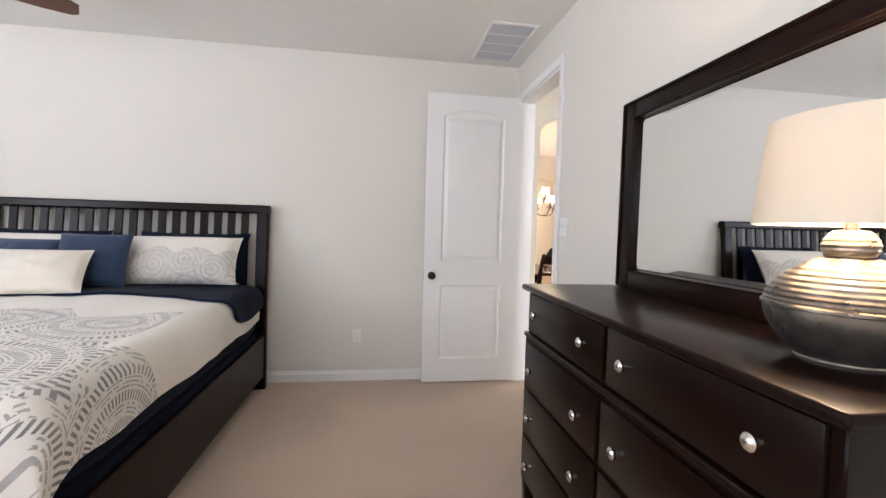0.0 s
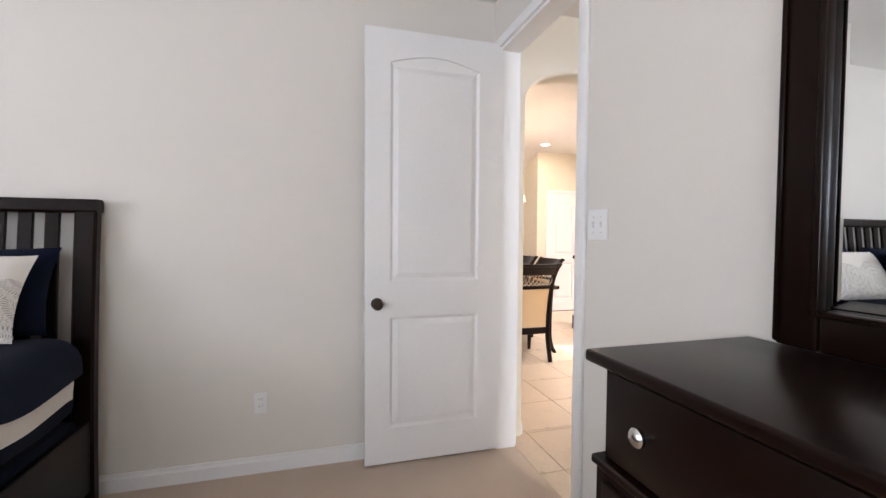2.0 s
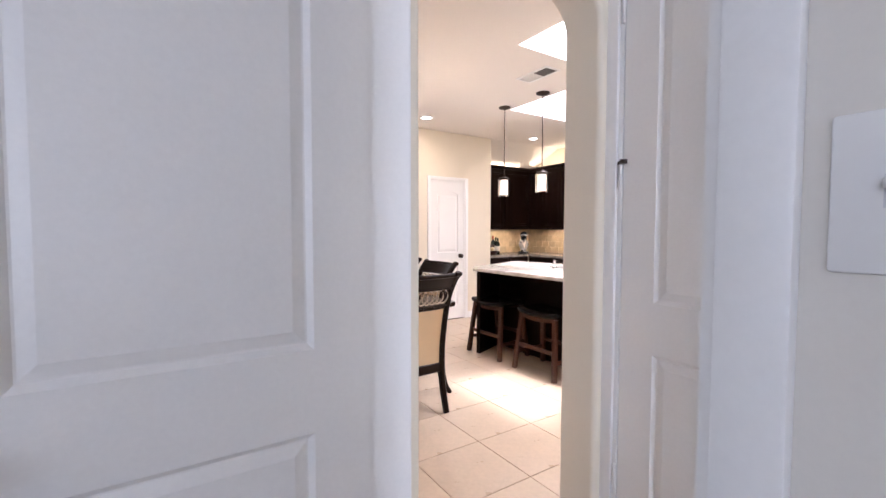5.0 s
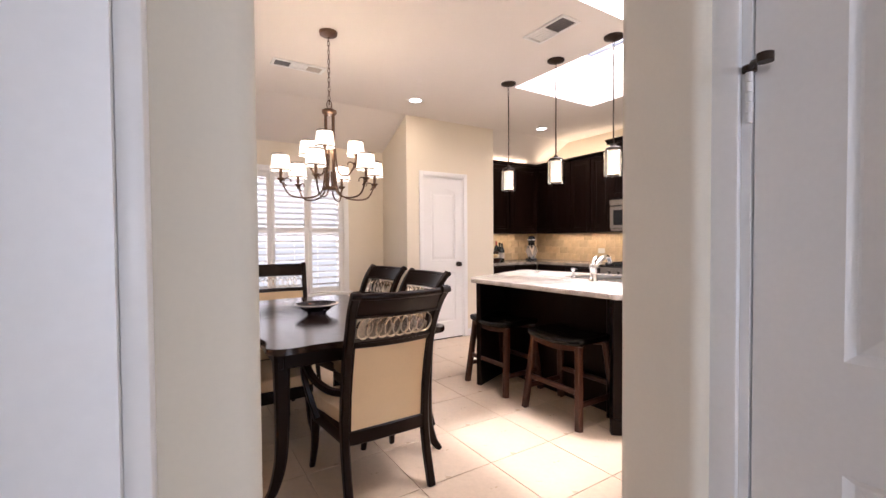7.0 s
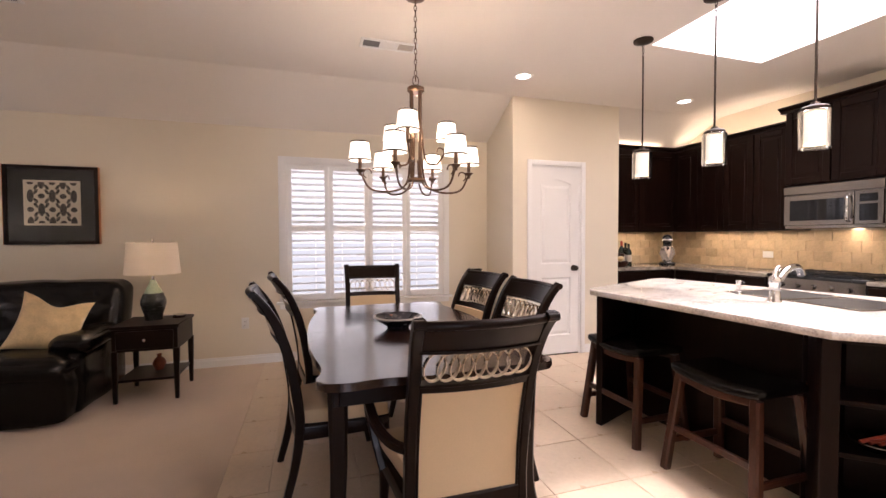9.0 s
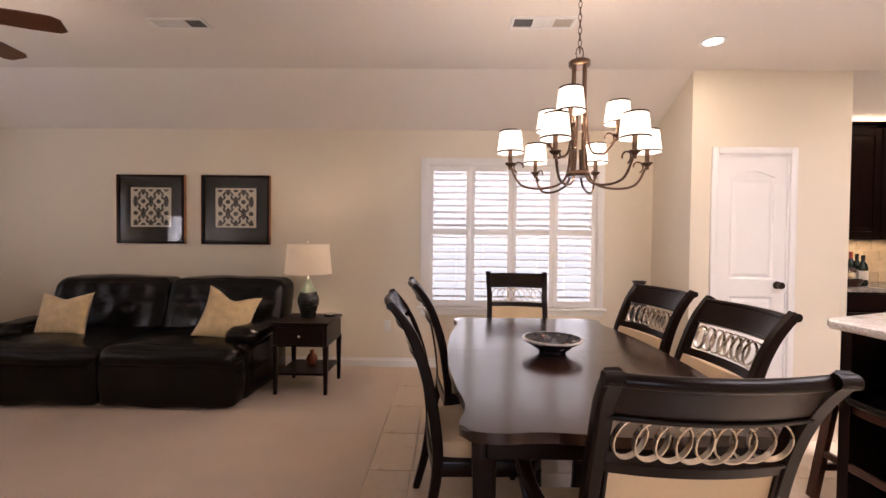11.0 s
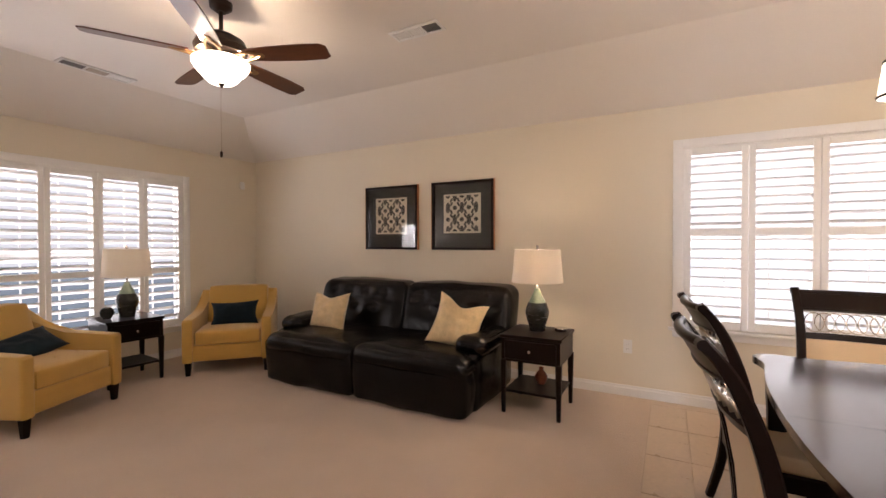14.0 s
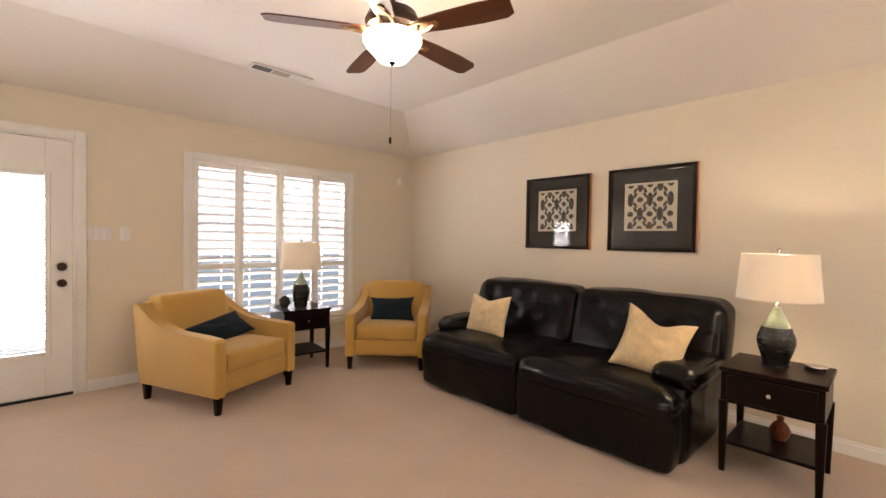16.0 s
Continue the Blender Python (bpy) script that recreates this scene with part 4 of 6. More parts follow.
def make_dresser():
    d = thing("dresser", pose(1.235, 2.46, 0, 0, 0, -90), "dark espresso wooden dresser with pewter knobs", "dresser")
    # local x runs along the wall (toward the south), y from the front into the wall
    L, D = 1.42, 0.445
    part("upper_body", boxes(((0.012, 0.012, 0.832), (L - 0.012, D, 1.035)), bevel=0.004), WOOD, d)
    part("lower_body", boxes(((0, 0, 0.12), (L, D, 0.812)), bevel=0.004), WOOD, d)
    part("waist_moulding", boxes(((-0.008, -0.008, 0.812), (L + 0.008, D, 0.832)), bevel=0.004), WOOD, d)
    part("top", boxes(((-0.015, -0.024, 1.035), (L + 0.015, D, 1.062)), bevel=0.008, seg=3), WOOD, d)
    for x in (0.0, L - 0.06):
        for y in (0.0, D - 0.06):
            part("foot", sweep(bmesh.new(), [(x + 0.03, y + 0.03, 0.0), (x + 0.03, y + 0.03, 0.13)], [0.045, 0.06], [0.045, 0.06], up=(0, 1, 0)), WOOD_V, d)
    rows = ((0.845, 1.025, 0.012, 0.94), (0.585, 0.795, 0.0, 0.685), (0.36, 0.57, 0.0, 0.467), (0.14, 0.345, 0.0, 0.246))
    mid = 0.722
    for lo, hi, y, kz in rows:
        for a, b in ((0.035, mid - 0.012), (mid + 0.012, L - 0.035)):
            dr = part("drawer", boxes(((a, y - 0.014, lo), (b, y + 0.004, hi)), bevel=0.005, seg=2), WOOD, d)
            for kx in (a + (b - a) * 0.17, a + (b - a) * 0.83):
                bm = lathe(bmesh.new(), [(0, 0), (0.009, 0), (0.008, 0.012), (0.017, 0.018), (0.018, 0.026), (0.012, 0.032), (0, 0.034)], 18)
                bmesh.ops.transform(bm, matrix=pose(kx, y - 0.014, kz, 90), verts=bm.verts[:])
                part("handle", bm, NICKEL, dr, "pewter round knob")
    m = thing("mirror", pose(1.657, 2.398, 1.064, 0, 0, -90), "wide mirror in a dark espresso wooden frame on the dresser", "mirror")
    w, h, f = 1.35, 0.866, 0.088
    part("frame", boxes(((0, 0, 0), (f, 0.034, h)), ((w - f, 0, 0), (w, 0.034, h)), ((f, 0, 0), (w - f, 0.034, f)), ((f, 0, h - f), (w - f, 0.034, h)), bevel=0.008, seg=3), WOOD, m)
    part("outer_bead", boxes(((0, -0.008, 0.008), (0.012, 0.0, h - 0.008)), ((w - 0.012, -0.008, 0.008), (w, 0, h - 0.008)), ((0.012, -0.008, h - 0.018), (w - 0.012, 0, h - 0.006)), bevel=0.003), WOOD, m)
    part("inner_bead", boxes(((f - 0.012, -0.006, f - 0.012), (f, 0.0, h - f + 0.012)), ((w - f, -0.006, f - 0.012), (w - f + 0.012, 0, h - f + 0.012)), ((f, -0.006, f - 0.012), (w - f, 0, f)), ((f, -0.006, h - f), (w - f, 0, h - f + 0.012)), bevel=0.002), WOOD, m)
    bm = bmesh.new()
    rings = [[bm.verts.new((x, y, z)) for x, z in ((f + k, f + k), (w - f - k, f + k), (w - f - k, h - f - k), (f + k, h - f - k))] for k, y in ((-0.005, 0.0255), (-0.005, 0.0225), (0.028, 0.019))]
    for a, b in zip(rings, rings[1:]):
        for q in range(4):
            bm.faces.new((a[q], a[(q + 1) % 4], b[(q + 1) % 4], b[q]))
    bm.faces.new(rings[0][::-1])
    bm.faces.new(rings[2])
    bmesh.ops.recalc_face_normals(bm, faces=bm.faces[:])
    part("glass", bm, MIRROR, m, "silvered mirror glass with a bevelled edge", smooth=False)


make_dresser()


def make_pot_lamp():
    lamp = thing("table_lamp", pose(1.49, 1.257, 1.062), "lit lamp with a ridged silver pot base on the dresser", "table lamp", "table lamps")
    prof = [(0.0, 0.0), (0.078, 0.0), (0.082, 0.008)]
    for k in range(15):
        s = k / 14
        prof.append((0.08 + 0.06 * math.sin(math.pi / 2 * s) ** 0.9, 0.012 + 0.1 * s))
    prof += [(0.144, 0.115), (0.144, 0.12), (0.139, 0.124)]
    for k in range(1, 61):
        s = k / 60
        prof.append((0.046 + 0.092 * math.cos(math.pi / 2 * s) ** 0.85 + 0.0016 * math.sin(s * 52), 0.124 + 0.094 * s))
    for k in range(31):
        s = k / 30
        prof.append((0.03 + 0.017 * math.sin(math.pi * (0.15 + 0.85 * s)) + 0.0009 * math.sin(s * 30), 0.218 + 0.056 * s))
    prof += [(0.012, 0.276), (0.0, 0.276)]
    part("base", lathe(bmesh.new(), prof, 56), SILVERPOT, lamp)
    part("stem", lathe(bmesh.new(), [(0, 0.272), (0.012, 0.272), (0.012, 0.33), (0.02, 0.335), (0.02, 0.36), (0, 0.36)], 16), SILVERPOT, lamp)
    part("shade", lathe(bmesh.new(), [(0.17, 0.285), (0.147, 0.503), (0.144, 0.503), (0.167, 0.285), (0.17, 0.285)], 56), SHADE_WARM, lamp, "white linen drum shade")


make_pot_lamp()


def ceiling_grille(name, x0, x1, y0, y1, z, cores, label, along="x"):
    """A ceiling grille with bays side by side; cores: the bays' materials, along y (x: along the slats) or along x."""
    v = thing(name, pose(x0, y0, z), label, "vent")
    w, l = x1 - x0, y1 - y0
    f = 0.022
    part("frame", boxes(((0, 0, -0.012), (f, l, 0)), ((w - f, 0, -0.012), (w, l, 0)), ((f, 0, -0.012), (w - f, f, 0)), ((f, l - f, -0.012), (w - f, l, 0)), bevel=0.003), WHITE, v)
    span = (l if along == "x" else w) - 2 * f
    n = len(cores)
    for k, core in enumerate(cores):
        a, b = f + span * k / n, f + span * (k + 1) / n
        part("core", boxes(((f, a, -0.004), (w - f, b - 0.003, -0.0005)) if along == "x" else ((a, f, -0.004), (b - 0.003, l - f, -0.0005))), core, v, smooth=False)
        for q in range(9):
            c = a + (b - a) * (q + 0.5) / 9
            part("fin", boxes(((f, c - 0.004, -0.009), (w - f, c - 0.001, -0.004)) if along == "x" else ((c - 0.004, f, -0.009), (c - 0.001, l - f, -0.004))), core, v, smooth=False)
        if k:
            part("slat", boxes(((f, a - 0.006, -0.012), (w - f, a + 0.004, 0)) if along == "x" else ((a - 0.006, f, -0.012), (a + 0.004, l - f, 0))), WHITE, v, smooth=False)
    return v


VENT_GREY = surface("vent_pale_grey", (0.62, 0.62, 0.64), 0.7, bump=0.1)
ceiling_grille("ceiling_vent", 1.24, 1.58, 3.37, 4.02, 2.735, [VENT_GREY] * 4, "white return-air ceiling grille with four grey bays")


def plate(name, m, w, h, label, kind_):
    p = thing(name, m, label, "switch" if kind_ == "switch" else "outlet")
    part("cover", boxes(((-w / 2, -0.006, -h / 2), (w / 2, 0, h / 2)), bevel=0.003, seg=2), PLATE, p)
    if kind_ == "switch":
        n = max(1, round(w / 0.06)) if w > 0.09 else 1
        for k in range(n):
            x = (k - (n - 1) / 2) * 0.046
            part("toggle", boxes(((x - 0.0045, -0.017, 0.001), (x + 0.0045, -0.005, 0.011)), bevel=0.002), PLATE, p)
            # grey piece for the slot; the shade under the toggle is its colour
            part("toggle_slot", boxes(((x - 0.0055, -0.0066, -0.011), (x + 0.0055, -0.0055, 0.0125))), VENT_GREY, p)
            for z in (-0.03, 0.03):
                part("screw", lathe(bmesh.new(), [(0, 0), (0.0026, 0), (0.0026, 0.0015), (0, 0.0015)], 8, (0, 0, 0)), NICKEL, p, m=pose(x, -0.0055, z, 90))
    else:
        for z in (-0.02, 0.02):
            part("socket", boxes(((-0.016, -0.009, z - 0.014), (0.016, -0.005, z + 0.014)), bevel=0.003), PLATE, p)
            part("slots", boxes(((-0.008, -0.0095, z - 0.004), (-0.006, -0.0088, z + 0.006)), ((0.006, -0.0095, z - 0.004), (0.008, -0.0088, z + 0.006))), BLACK, p, smooth=False)
    return p


plate("light_switch", pose(1.69, 3.088, 1.35, 0, 0, -90), 0.116, 0.116, "white double toggle switch plate on the bedroom wall", "switch")
plate("wall_outlet", pose(0.341, 4.144, 0.385), 0.07, 0.115, "white wall outlet low on the bedroom wall", "outlet")
plate("wall_outlet", pose(1.54, 8.84, 0.42), 0.07, 0.115, "white wall outlet low on the living room wall", "outlet")
plate("light_switch", pose(-3.14, 5.53, 1.30, 0, 0, 90), 0.16, 0.116, "white triple switch plate beside the garden door", "switch")
plate("light_switch", pose(-3.14, 5.70, 1.30, 0, 0, 90), 0.075, 0.116, "white single switch plate beside the garden door", "switch")


BRASS = surface("antique_brass", (0.32, 0.2, 0.1), 0.35, 0.85, var=0.25, fine=50, bump=0.05)


def ceiling_fan(name, at, turn, label, blades_mat=BLADE, light=True, drop=0.22):
    f = thing(name, pose(*at, 0, 0, turn), label, "ceiling fan")
    part("canopy", lathe(bmesh.new(), [(0, 0), (0.065, 0), (0.062, -0.03), (0.03, -0.055), (0, -0.055)], 28), IRON, f)
    part("downrod", lathe(bmesh.new(), [(0, -0.05), (0.012, -0.05), (0.012, -drop + 0.08), (0, -drop + 0.08)], 14), IRON, f)
    part("motor", lathe(bmesh.new(), [(0, -drop + 0.14), (0.07, -drop + 0.135), (0.13, -drop + 0.1), (0.15, -drop + 0.055), (0.14, -drop + 0.02), (0.09, -drop - 0.0), (0.07, -drop - 0.04), (0, -drop - 0.04)], 36), IRON, f)
    for k in range(5):
        a = 72 * k
        out = [(0.17, -0.052), (0.30, -0.062), (0.5, -0.07), (0.63, -0.068), (0.665, -0.045), (0.665, 0.045), (0.63, 0.068), (0.5, 0.07), (0.30, 0.062), (0.17, 0.052)]
        bl = part("blade", prism(bmesh.new(), out, -0.004, 0.004, 0.002, seg=1), blades_mat, f, m=pose(0, 0, -drop + 0.008, 0, 0, a) @ pose(0, 0, 0, -12))
        bm = bmesh.new()
        sweep(bm, smooth_path([(0.09, -0.02, 0.0), (0.14, -0.035, -0.012), (0.2, -0.028, -0.008), (0.25, 0, -0.007)], 5), 0.008, seg=6)
        sweep(bm, smooth_path([(0.09, 0.02, 0.0), (0.14, 0.035, -0.012), (0.2, 0.028, -0.008), (0.25, 0, -0.007)], 5), 0.008, seg=6)
        lathe(bm, [(0, 0), (0.022, 0), (0.022, 0.006), (0, 0.006)], 14, (0.25, 0, -0.011))
        part("bracket", bm, BRASS, bl, "scrolled antique brass blade arm")
    if light:
        b = -drop - 0.022
        part("light_fitter", lathe(bmesh.new(), [(0, b + 0.02), (0.11, b + 0.02), (0.12, b + 0.008), (0.12, b - 0.004), (0, b - 0.004)], 28), IRON, f)
        bowl = [(0.145, b), (0.160, b - 0.008), (0.158, b - 0.028), (0.138, b - 0.06), (0.112, b - 0.085), (0.097, b - 0.105), (0.075, b - 0.127), (0.03, b - 0.136), (0, b - 0.137)]
        part("glass_bowl", lathe(bmesh.new(), bowl + [(max(r - 0.004, 0), z + 0.004) for r, z in reversed(bowl)], 40), BOWL_LIT, f, "lit white opal glass bowl")
        part("finial", lathe(bmesh.new(), [(0, b - 0.128), (0.02, b - 0.136), (0.016, b - 0.144), (0.008, b - 0.15), (0.006, b - 0.158), (0, b - 0.16)], 18), IRON, f)
        bm = bmesh.new()
        sweep(bm, [(-0.03, 0.04, -drop - 0.06), (-0.03, 0.04, -drop - 0.55)], 0.0007, seg=5)
        chain = part("pull_chain", bm, BRASS, f, "thin brass pull chain")
        bm = bmesh.new()
        lathe(bm, [(0, 0), (0.007, 0.004), (0.008, 0.03), (0.003, 0.04), (0, 0.04)], 10, (-0.03, 0.04, -drop - 0.59))
        part("weight", bm, IRON, chain, "dark bronze weight")
    return f


ceiling_fan("ceiling_fan", (-0.535, 6.576, 2.74), 22.5, "bronze ceiling fan with five cherry blades and a lit glass bowl", drop=0.325)
ceiling_fan("ceiling_fan", (-1.82, 3.0, 2.735), 32, "bronze bedroom ceiling fan with cherry blades", light=False, drop=0.2)


# ---- dining area ----
BACK = [(-0.275, 0.0), (-0.228, 0.18), (-0.205, 0.36), (-0.218, 0.52), (-0.25, 0.70), (-0.294, 0.84), (-0.338, 0.935), (-0.38, 0.995), (-0.412, 1.03)]


def back_y(z):
    """Where the chair's curved back stands at the height z."""
    for (y0, z0), (y1, z1) in zip(BACK, BACK[1:]):
        if z <= z1:
            return y0 + (y1 - y0) * (z - z0) / (z1 - z0)
    return BACK[-1][0]


def dining_chair(arms, label, group, m):
    """A dining chair that faces +y: scrolled back posts, a bowed crest, a row of flat rings and an upholstered back."""
    c = thing("dining_chair", m, label, "dining chair", group)
    w = 0.235
    for sx in (-1, 1):
        x = sx * (w - 0.02)
        pts = smooth_path([(x + sx * (0.012 * max(0, 0.2 - z) + 0.066 * max(0, z - 0.85)), y, z) for y, z in BACK], 4)
        n = len(pts)
        bm = sweep(bmesh.new(), pts, 0.04, [0.03 + 0.014 * math.sin(math.pi * min(1, k / (n - 6))) + 0.004 for k in range(n)], up=(0, 1, 0))
        sweep(bm, [(x + sx * 0.012 - 0.0205, -0.408, 1.021), (x + sx * 0.012 + 0.0205, -0.408, 1.021)], 0.016, seg=14)
        part("back_post", bm, WOOD_V, c)
    fw = w + 0.03
    for sx in (-1, 1):
        pts = smooth_path([(sx * (fw - 0.02), 0.25, 0.0), (sx * (fw - 0.03), 0.225, 0.14), (sx * (fw - 0.03), 0.213, 0.32)], 5)
        part("front_leg", sweep(bmesh.new(), pts, [0.028 + 0.018 * k / 10 for k in range(11)], [0.028 + 0.018 * k / 10 for k in range(11)], up=(0, 1, 0)), WOOD_V, c)
    bm = bmesh.new()
    prism(bm, [(-fw, 0.2), (-fw + 0.03, 0.24), (fw - 0.03, 0.24), (fw, 0.2), (w - 0.008, -0.215), (-w + 0.008, -0.215)], 0.295, 0.363, 0.008)
    part("seat_frame", bm, WOOD, c)
    bm = puff(bmesh.new(), (-1, -1, 0.352), (1, 1, 0.44), 0.034, 10, 0.014, 0.004, 6)
    for v in bm.verts:
        k = (v.co.y + 1) / 2
        v.co.x *= (w - 0.045) + (fw - w + 0.035) * k
        v.co.y = -0.19 + 0.42 * k
    part("seat", bm, CREAM, c, "cream upholstered seat")
    wi = w - 0.04
    bm = bmesh.new()
    strip = [(back_y(z), z) for z in (0.355, 0.43, 0.52, 0.58, 0.64, 0.70, 0.74, 0.775)]
    prism(bm, [(y - 0.012, z) for y, z in strip] + [(y + 0.016, z) for y, z in reversed(strip)], -wi, wi, 0.004, axis="x", seg=1)
    part("back_panel", bm, CREAM, c, "cream upholstered back panel")
    for sx in (-1, 1):
        part("back_bead", sweep(bmesh.new(), [(sx * (wi - 0.003), back_y(z) - 0.014, z) for z in (0.36, 0.52, 0.64, 0.77)], 0.009, 0.008, up=(0, 1, 0)), WOOD_V, c)

    def bowed(z, half, depth):
        return smooth_path([(x * half, back_y(z) - depth * (1 - x * x), z) for x in (-1, -0.6, -0.2, 0.2, 0.6, 1)], 4)
    part("lower_rail", sweep(bmesh.new(), bowed(0.325, wi + 0.01, 0.006), 0.03, 0.07), WOOD, c)
    bm = sweep(bmesh.new(), bowed(0.785, wi + 0.01, 0.026), 0.028, 0.036, up=(0, -0.35, 1))
    sweep(bm, [p + Vector((0, -0.006, 0.014)) for p in bowed(0.785, wi + 0.01, 0.026)], 0.034, 0.01, up=(0, -0.35, 1))
    part("middle_rail", bm, WOOD, c)
    bm = bmesh.new()
    pts = bowed(0.967, wi + 0.02, 0.034)
    sweep(bm, pts, 0.022, 0.095, up=(0, -0.6, 1))
    sweep(bm, [p + Vector((0, -0.03, 0.047)) for p in pts], 0.016, seg=12)
    sweep(bm, [p + Vector((0, 0.022, -0.042)) for p in pts], 0.03, 0.012, up=(0, -0.5, 1))
    part("crest_rail", bm, WOOD, c)
    N, proto = 8, None
    for k in range(N):
        x = -wi + 0.042 + (2 * wi - 0.084) * k / (N - 1)
        mm = pose(x, back_y(0.86) - 0.031 * (1 - (x / wi) ** 2), 0.86, 17) @ pose(0, 0, 0, 0, 0, -16 * x / wi)
        if proto is None:
            ring = [(0.041 * math.cos(a), 0, 0.052 * math.sin(a)) for a in [2 * math.pi * q / 24 for q in range(24)]]
            proto = part("ring", sweep(bmesh.new(), ring, 0.0042, 0.013, up=(0, 1, 0), closed=True), RINGS, c, "antique silver ring of the fretwork", m=mm)
        else:
            tagged(again(proto, c, mm), "antique silver ring of the fretwork")
    if arms:
        for sx in (-1, 1):
            pts = smooth_path([(sx * (w - 0.02), -0.215, 0.545), (sx * (w + 0.035), -0.15, 0.552), (sx * (w + 0.075), -0.05, 0.585), (sx * (w + 0.088), 0.05, 0.635), (sx * (w + 0.086), 0.11, 0.652), (sx * (w + 0.08), 0.145, 0.63)], 6)
            arm = part("arm", sweep(bmesh.new(), pts, 0.036, 0.03, up=(0, 0, 1)), WOOD, c)
            pts = smooth_path([(sx * (w + 0.082), 0.10, 0.64), (sx * (w + 0.078), 0.13, 0.56), (sx * (w + 0.055), 0.115, 0.45), (sx * (w + 0.03), 0.07, 0.34)], 5)
            part("arm_support", sweep(bmesh.new(), pts, 0.03, 0.036, up=(0, 1, 0)), WOOD_V, arm)
    return c


G = "chairs round the dining table"
dining_chair(True, "dark wooden dining armchair with cream upholstery and ring fretwork", G, pose(2.718, 5.812, 0))
side = "dark wooden dining chair with cream upholstery and ring fretwork"
first = dining_chair(False, side, G, pose(2.675, 7.63, 0, 0, 0, 175))
copy_thing(first, pose(3.015, 6.34, 0, 0, 0, 94))
copy_thing(first, pose(3.005, 6.955, 0, 0, 0, 101))
copy_thing(first, pose(2.30, 6.57, 0, 0, 0, -83))
copy_thing(first, pose(2.335, 7.32, 0, 0, 0, -82))


def make_table():
    t = thing("dining_table", pose(2.685, 6.605, 0), "dark espresso dining table with a scalloped polished top", "dining table")
    quarter = smooth_path([(0.525, 0, 0), (0.518, 0.25, 0), (0.492, 0.5, 0), (0.466, 0.66, 0), (0.474, 0.75, 0), (0.488, 0.80, 0), (0.478, 0.848, 0), (0.43, 0.873, 0),
                           (0.36, 0.88, 0), (0.27, 0.868, 0), (0.18, 0.872, 0), (0.08, 0.888, 0), (0, 0.892, 0)], 5)
    half = [(p.x, p.y) for p in quarter] + [(-p.x, p.y) for p in reversed(quarter[:-1])]
    part("tabletop", prism(bmesh.new(), half + [(-x, -y) for x, y in half[1:-1]], 0.728, 0.76, 0.009, seg=3), TABLE_TOP, t)
    part("leaf_joint", boxes(((-0.514, -0.0007, 0.7585), (0.514, 0.0007, 0.7602))), WOOD, t, "fine dark joint across the top", smooth=False)
    part("apron", boxes(((-0.43, -0.79, 0.64), (-0.405, 0.79, 0.729)), ((0.405, -0.79, 0.64), (0.43, 0.79, 0.729)), ((-0.405, -0.79, 0.64), (0.405, -0.765, 0.729)), ((-0.405, 0.765, 0.64), (0.405, 0.79, 0.729)), bevel=0.004), WOOD, t)
    for sx in (-1, 1):
        for sy in (-1, 1):
            pts = smooth_path([(sx * 0.49, sy * 0.765, 0), (sx * 0.45, sy * 0.75, 0.06), (sx * 0.418, sy * 0.742, 0.18), (sx * 0.408, sy * 0.742, 0.36), (sx * 0.408, sy * 0.745, 0.56), (sx * 0.41, sy * 0.75, 0.73)], 4)
            n = len(pts) - 1
            wide = [0.03 + 0.048 * (k / n) ** 0.7 for k in range(n + 1)]
            part("leg", sweep(bmesh.new(), pts, wide, wide, up=(0, 1, 0)), WOOD_V, t)


TABLE_TOP = surface("polished_espresso_top", (0.021, 0.0078, 0.0048), 0.2, var=0.25, coarse=4, fine=26, bump=0.03, depth=0.0006, stretch=(9, 1, 9), coat=0.4, spec=0.35)
make_table()
b = thing("bowl", pose(2.66, 6.585, 0.762) @ Matrix.Diagonal((0.83, 0.83, 1.0, 1.0)), "dark patterned ceramic bowl on the dining table", "bowl")
part("body", lathe(bmesh.new(), [(0, 0), (0.075, 0), (0.08, 0.012), (0.11, 0.03), (0.16, 0.058), (0.17, 0.062), (0.168, 0.068), (0.155, 0.062), (0.1, 0.036), (0.06, 0.022), (0, 0.02)], 48),
     surface("dark_bowl_glaze", (0.03, 0.028, 0.035), 0.25, var=0.5, coarse=12, bump=0.1), b)
part("rim_band", lathe(bmesh.new(), [(0.158, 0.066), (0.172, 0.064), (0.173, 0.069), (0.158, 0.071)], 48), surface("pale_rim_glaze", (0.42, 0.38, 0.36), 0.3, var=0.3, coarse=20), b, "pale speckled rim")
rnd = random.Random(5)
spots = (surface("rust_spot_glaze", (0.36, 0.1, 0.03), 0.3), surface("cream_spot_glaze", (0.55, 0.5, 0.42), 0.3), surface("blue_spot_glaze", (0.05, 0.09, 0.16), 0.3))
for k in range(15):
    a, r = rnd.uniform(0, 6.28), rnd.uniform(0.05, 0.135)
    z = 0.022 + 0.044 * ((r - 0.05) / 0.105) ** 1.05
    part("painted_spot", lathe(bmesh.new(), [(0, 0.004), (0.008, 0.003), (0.011, 0)], 10, (r * math.cos(a), r * math.sin(a), z)), spots[k % 3], b, ("rust painted spot", "cream painted spot", "blue painted spot")[k % 3])


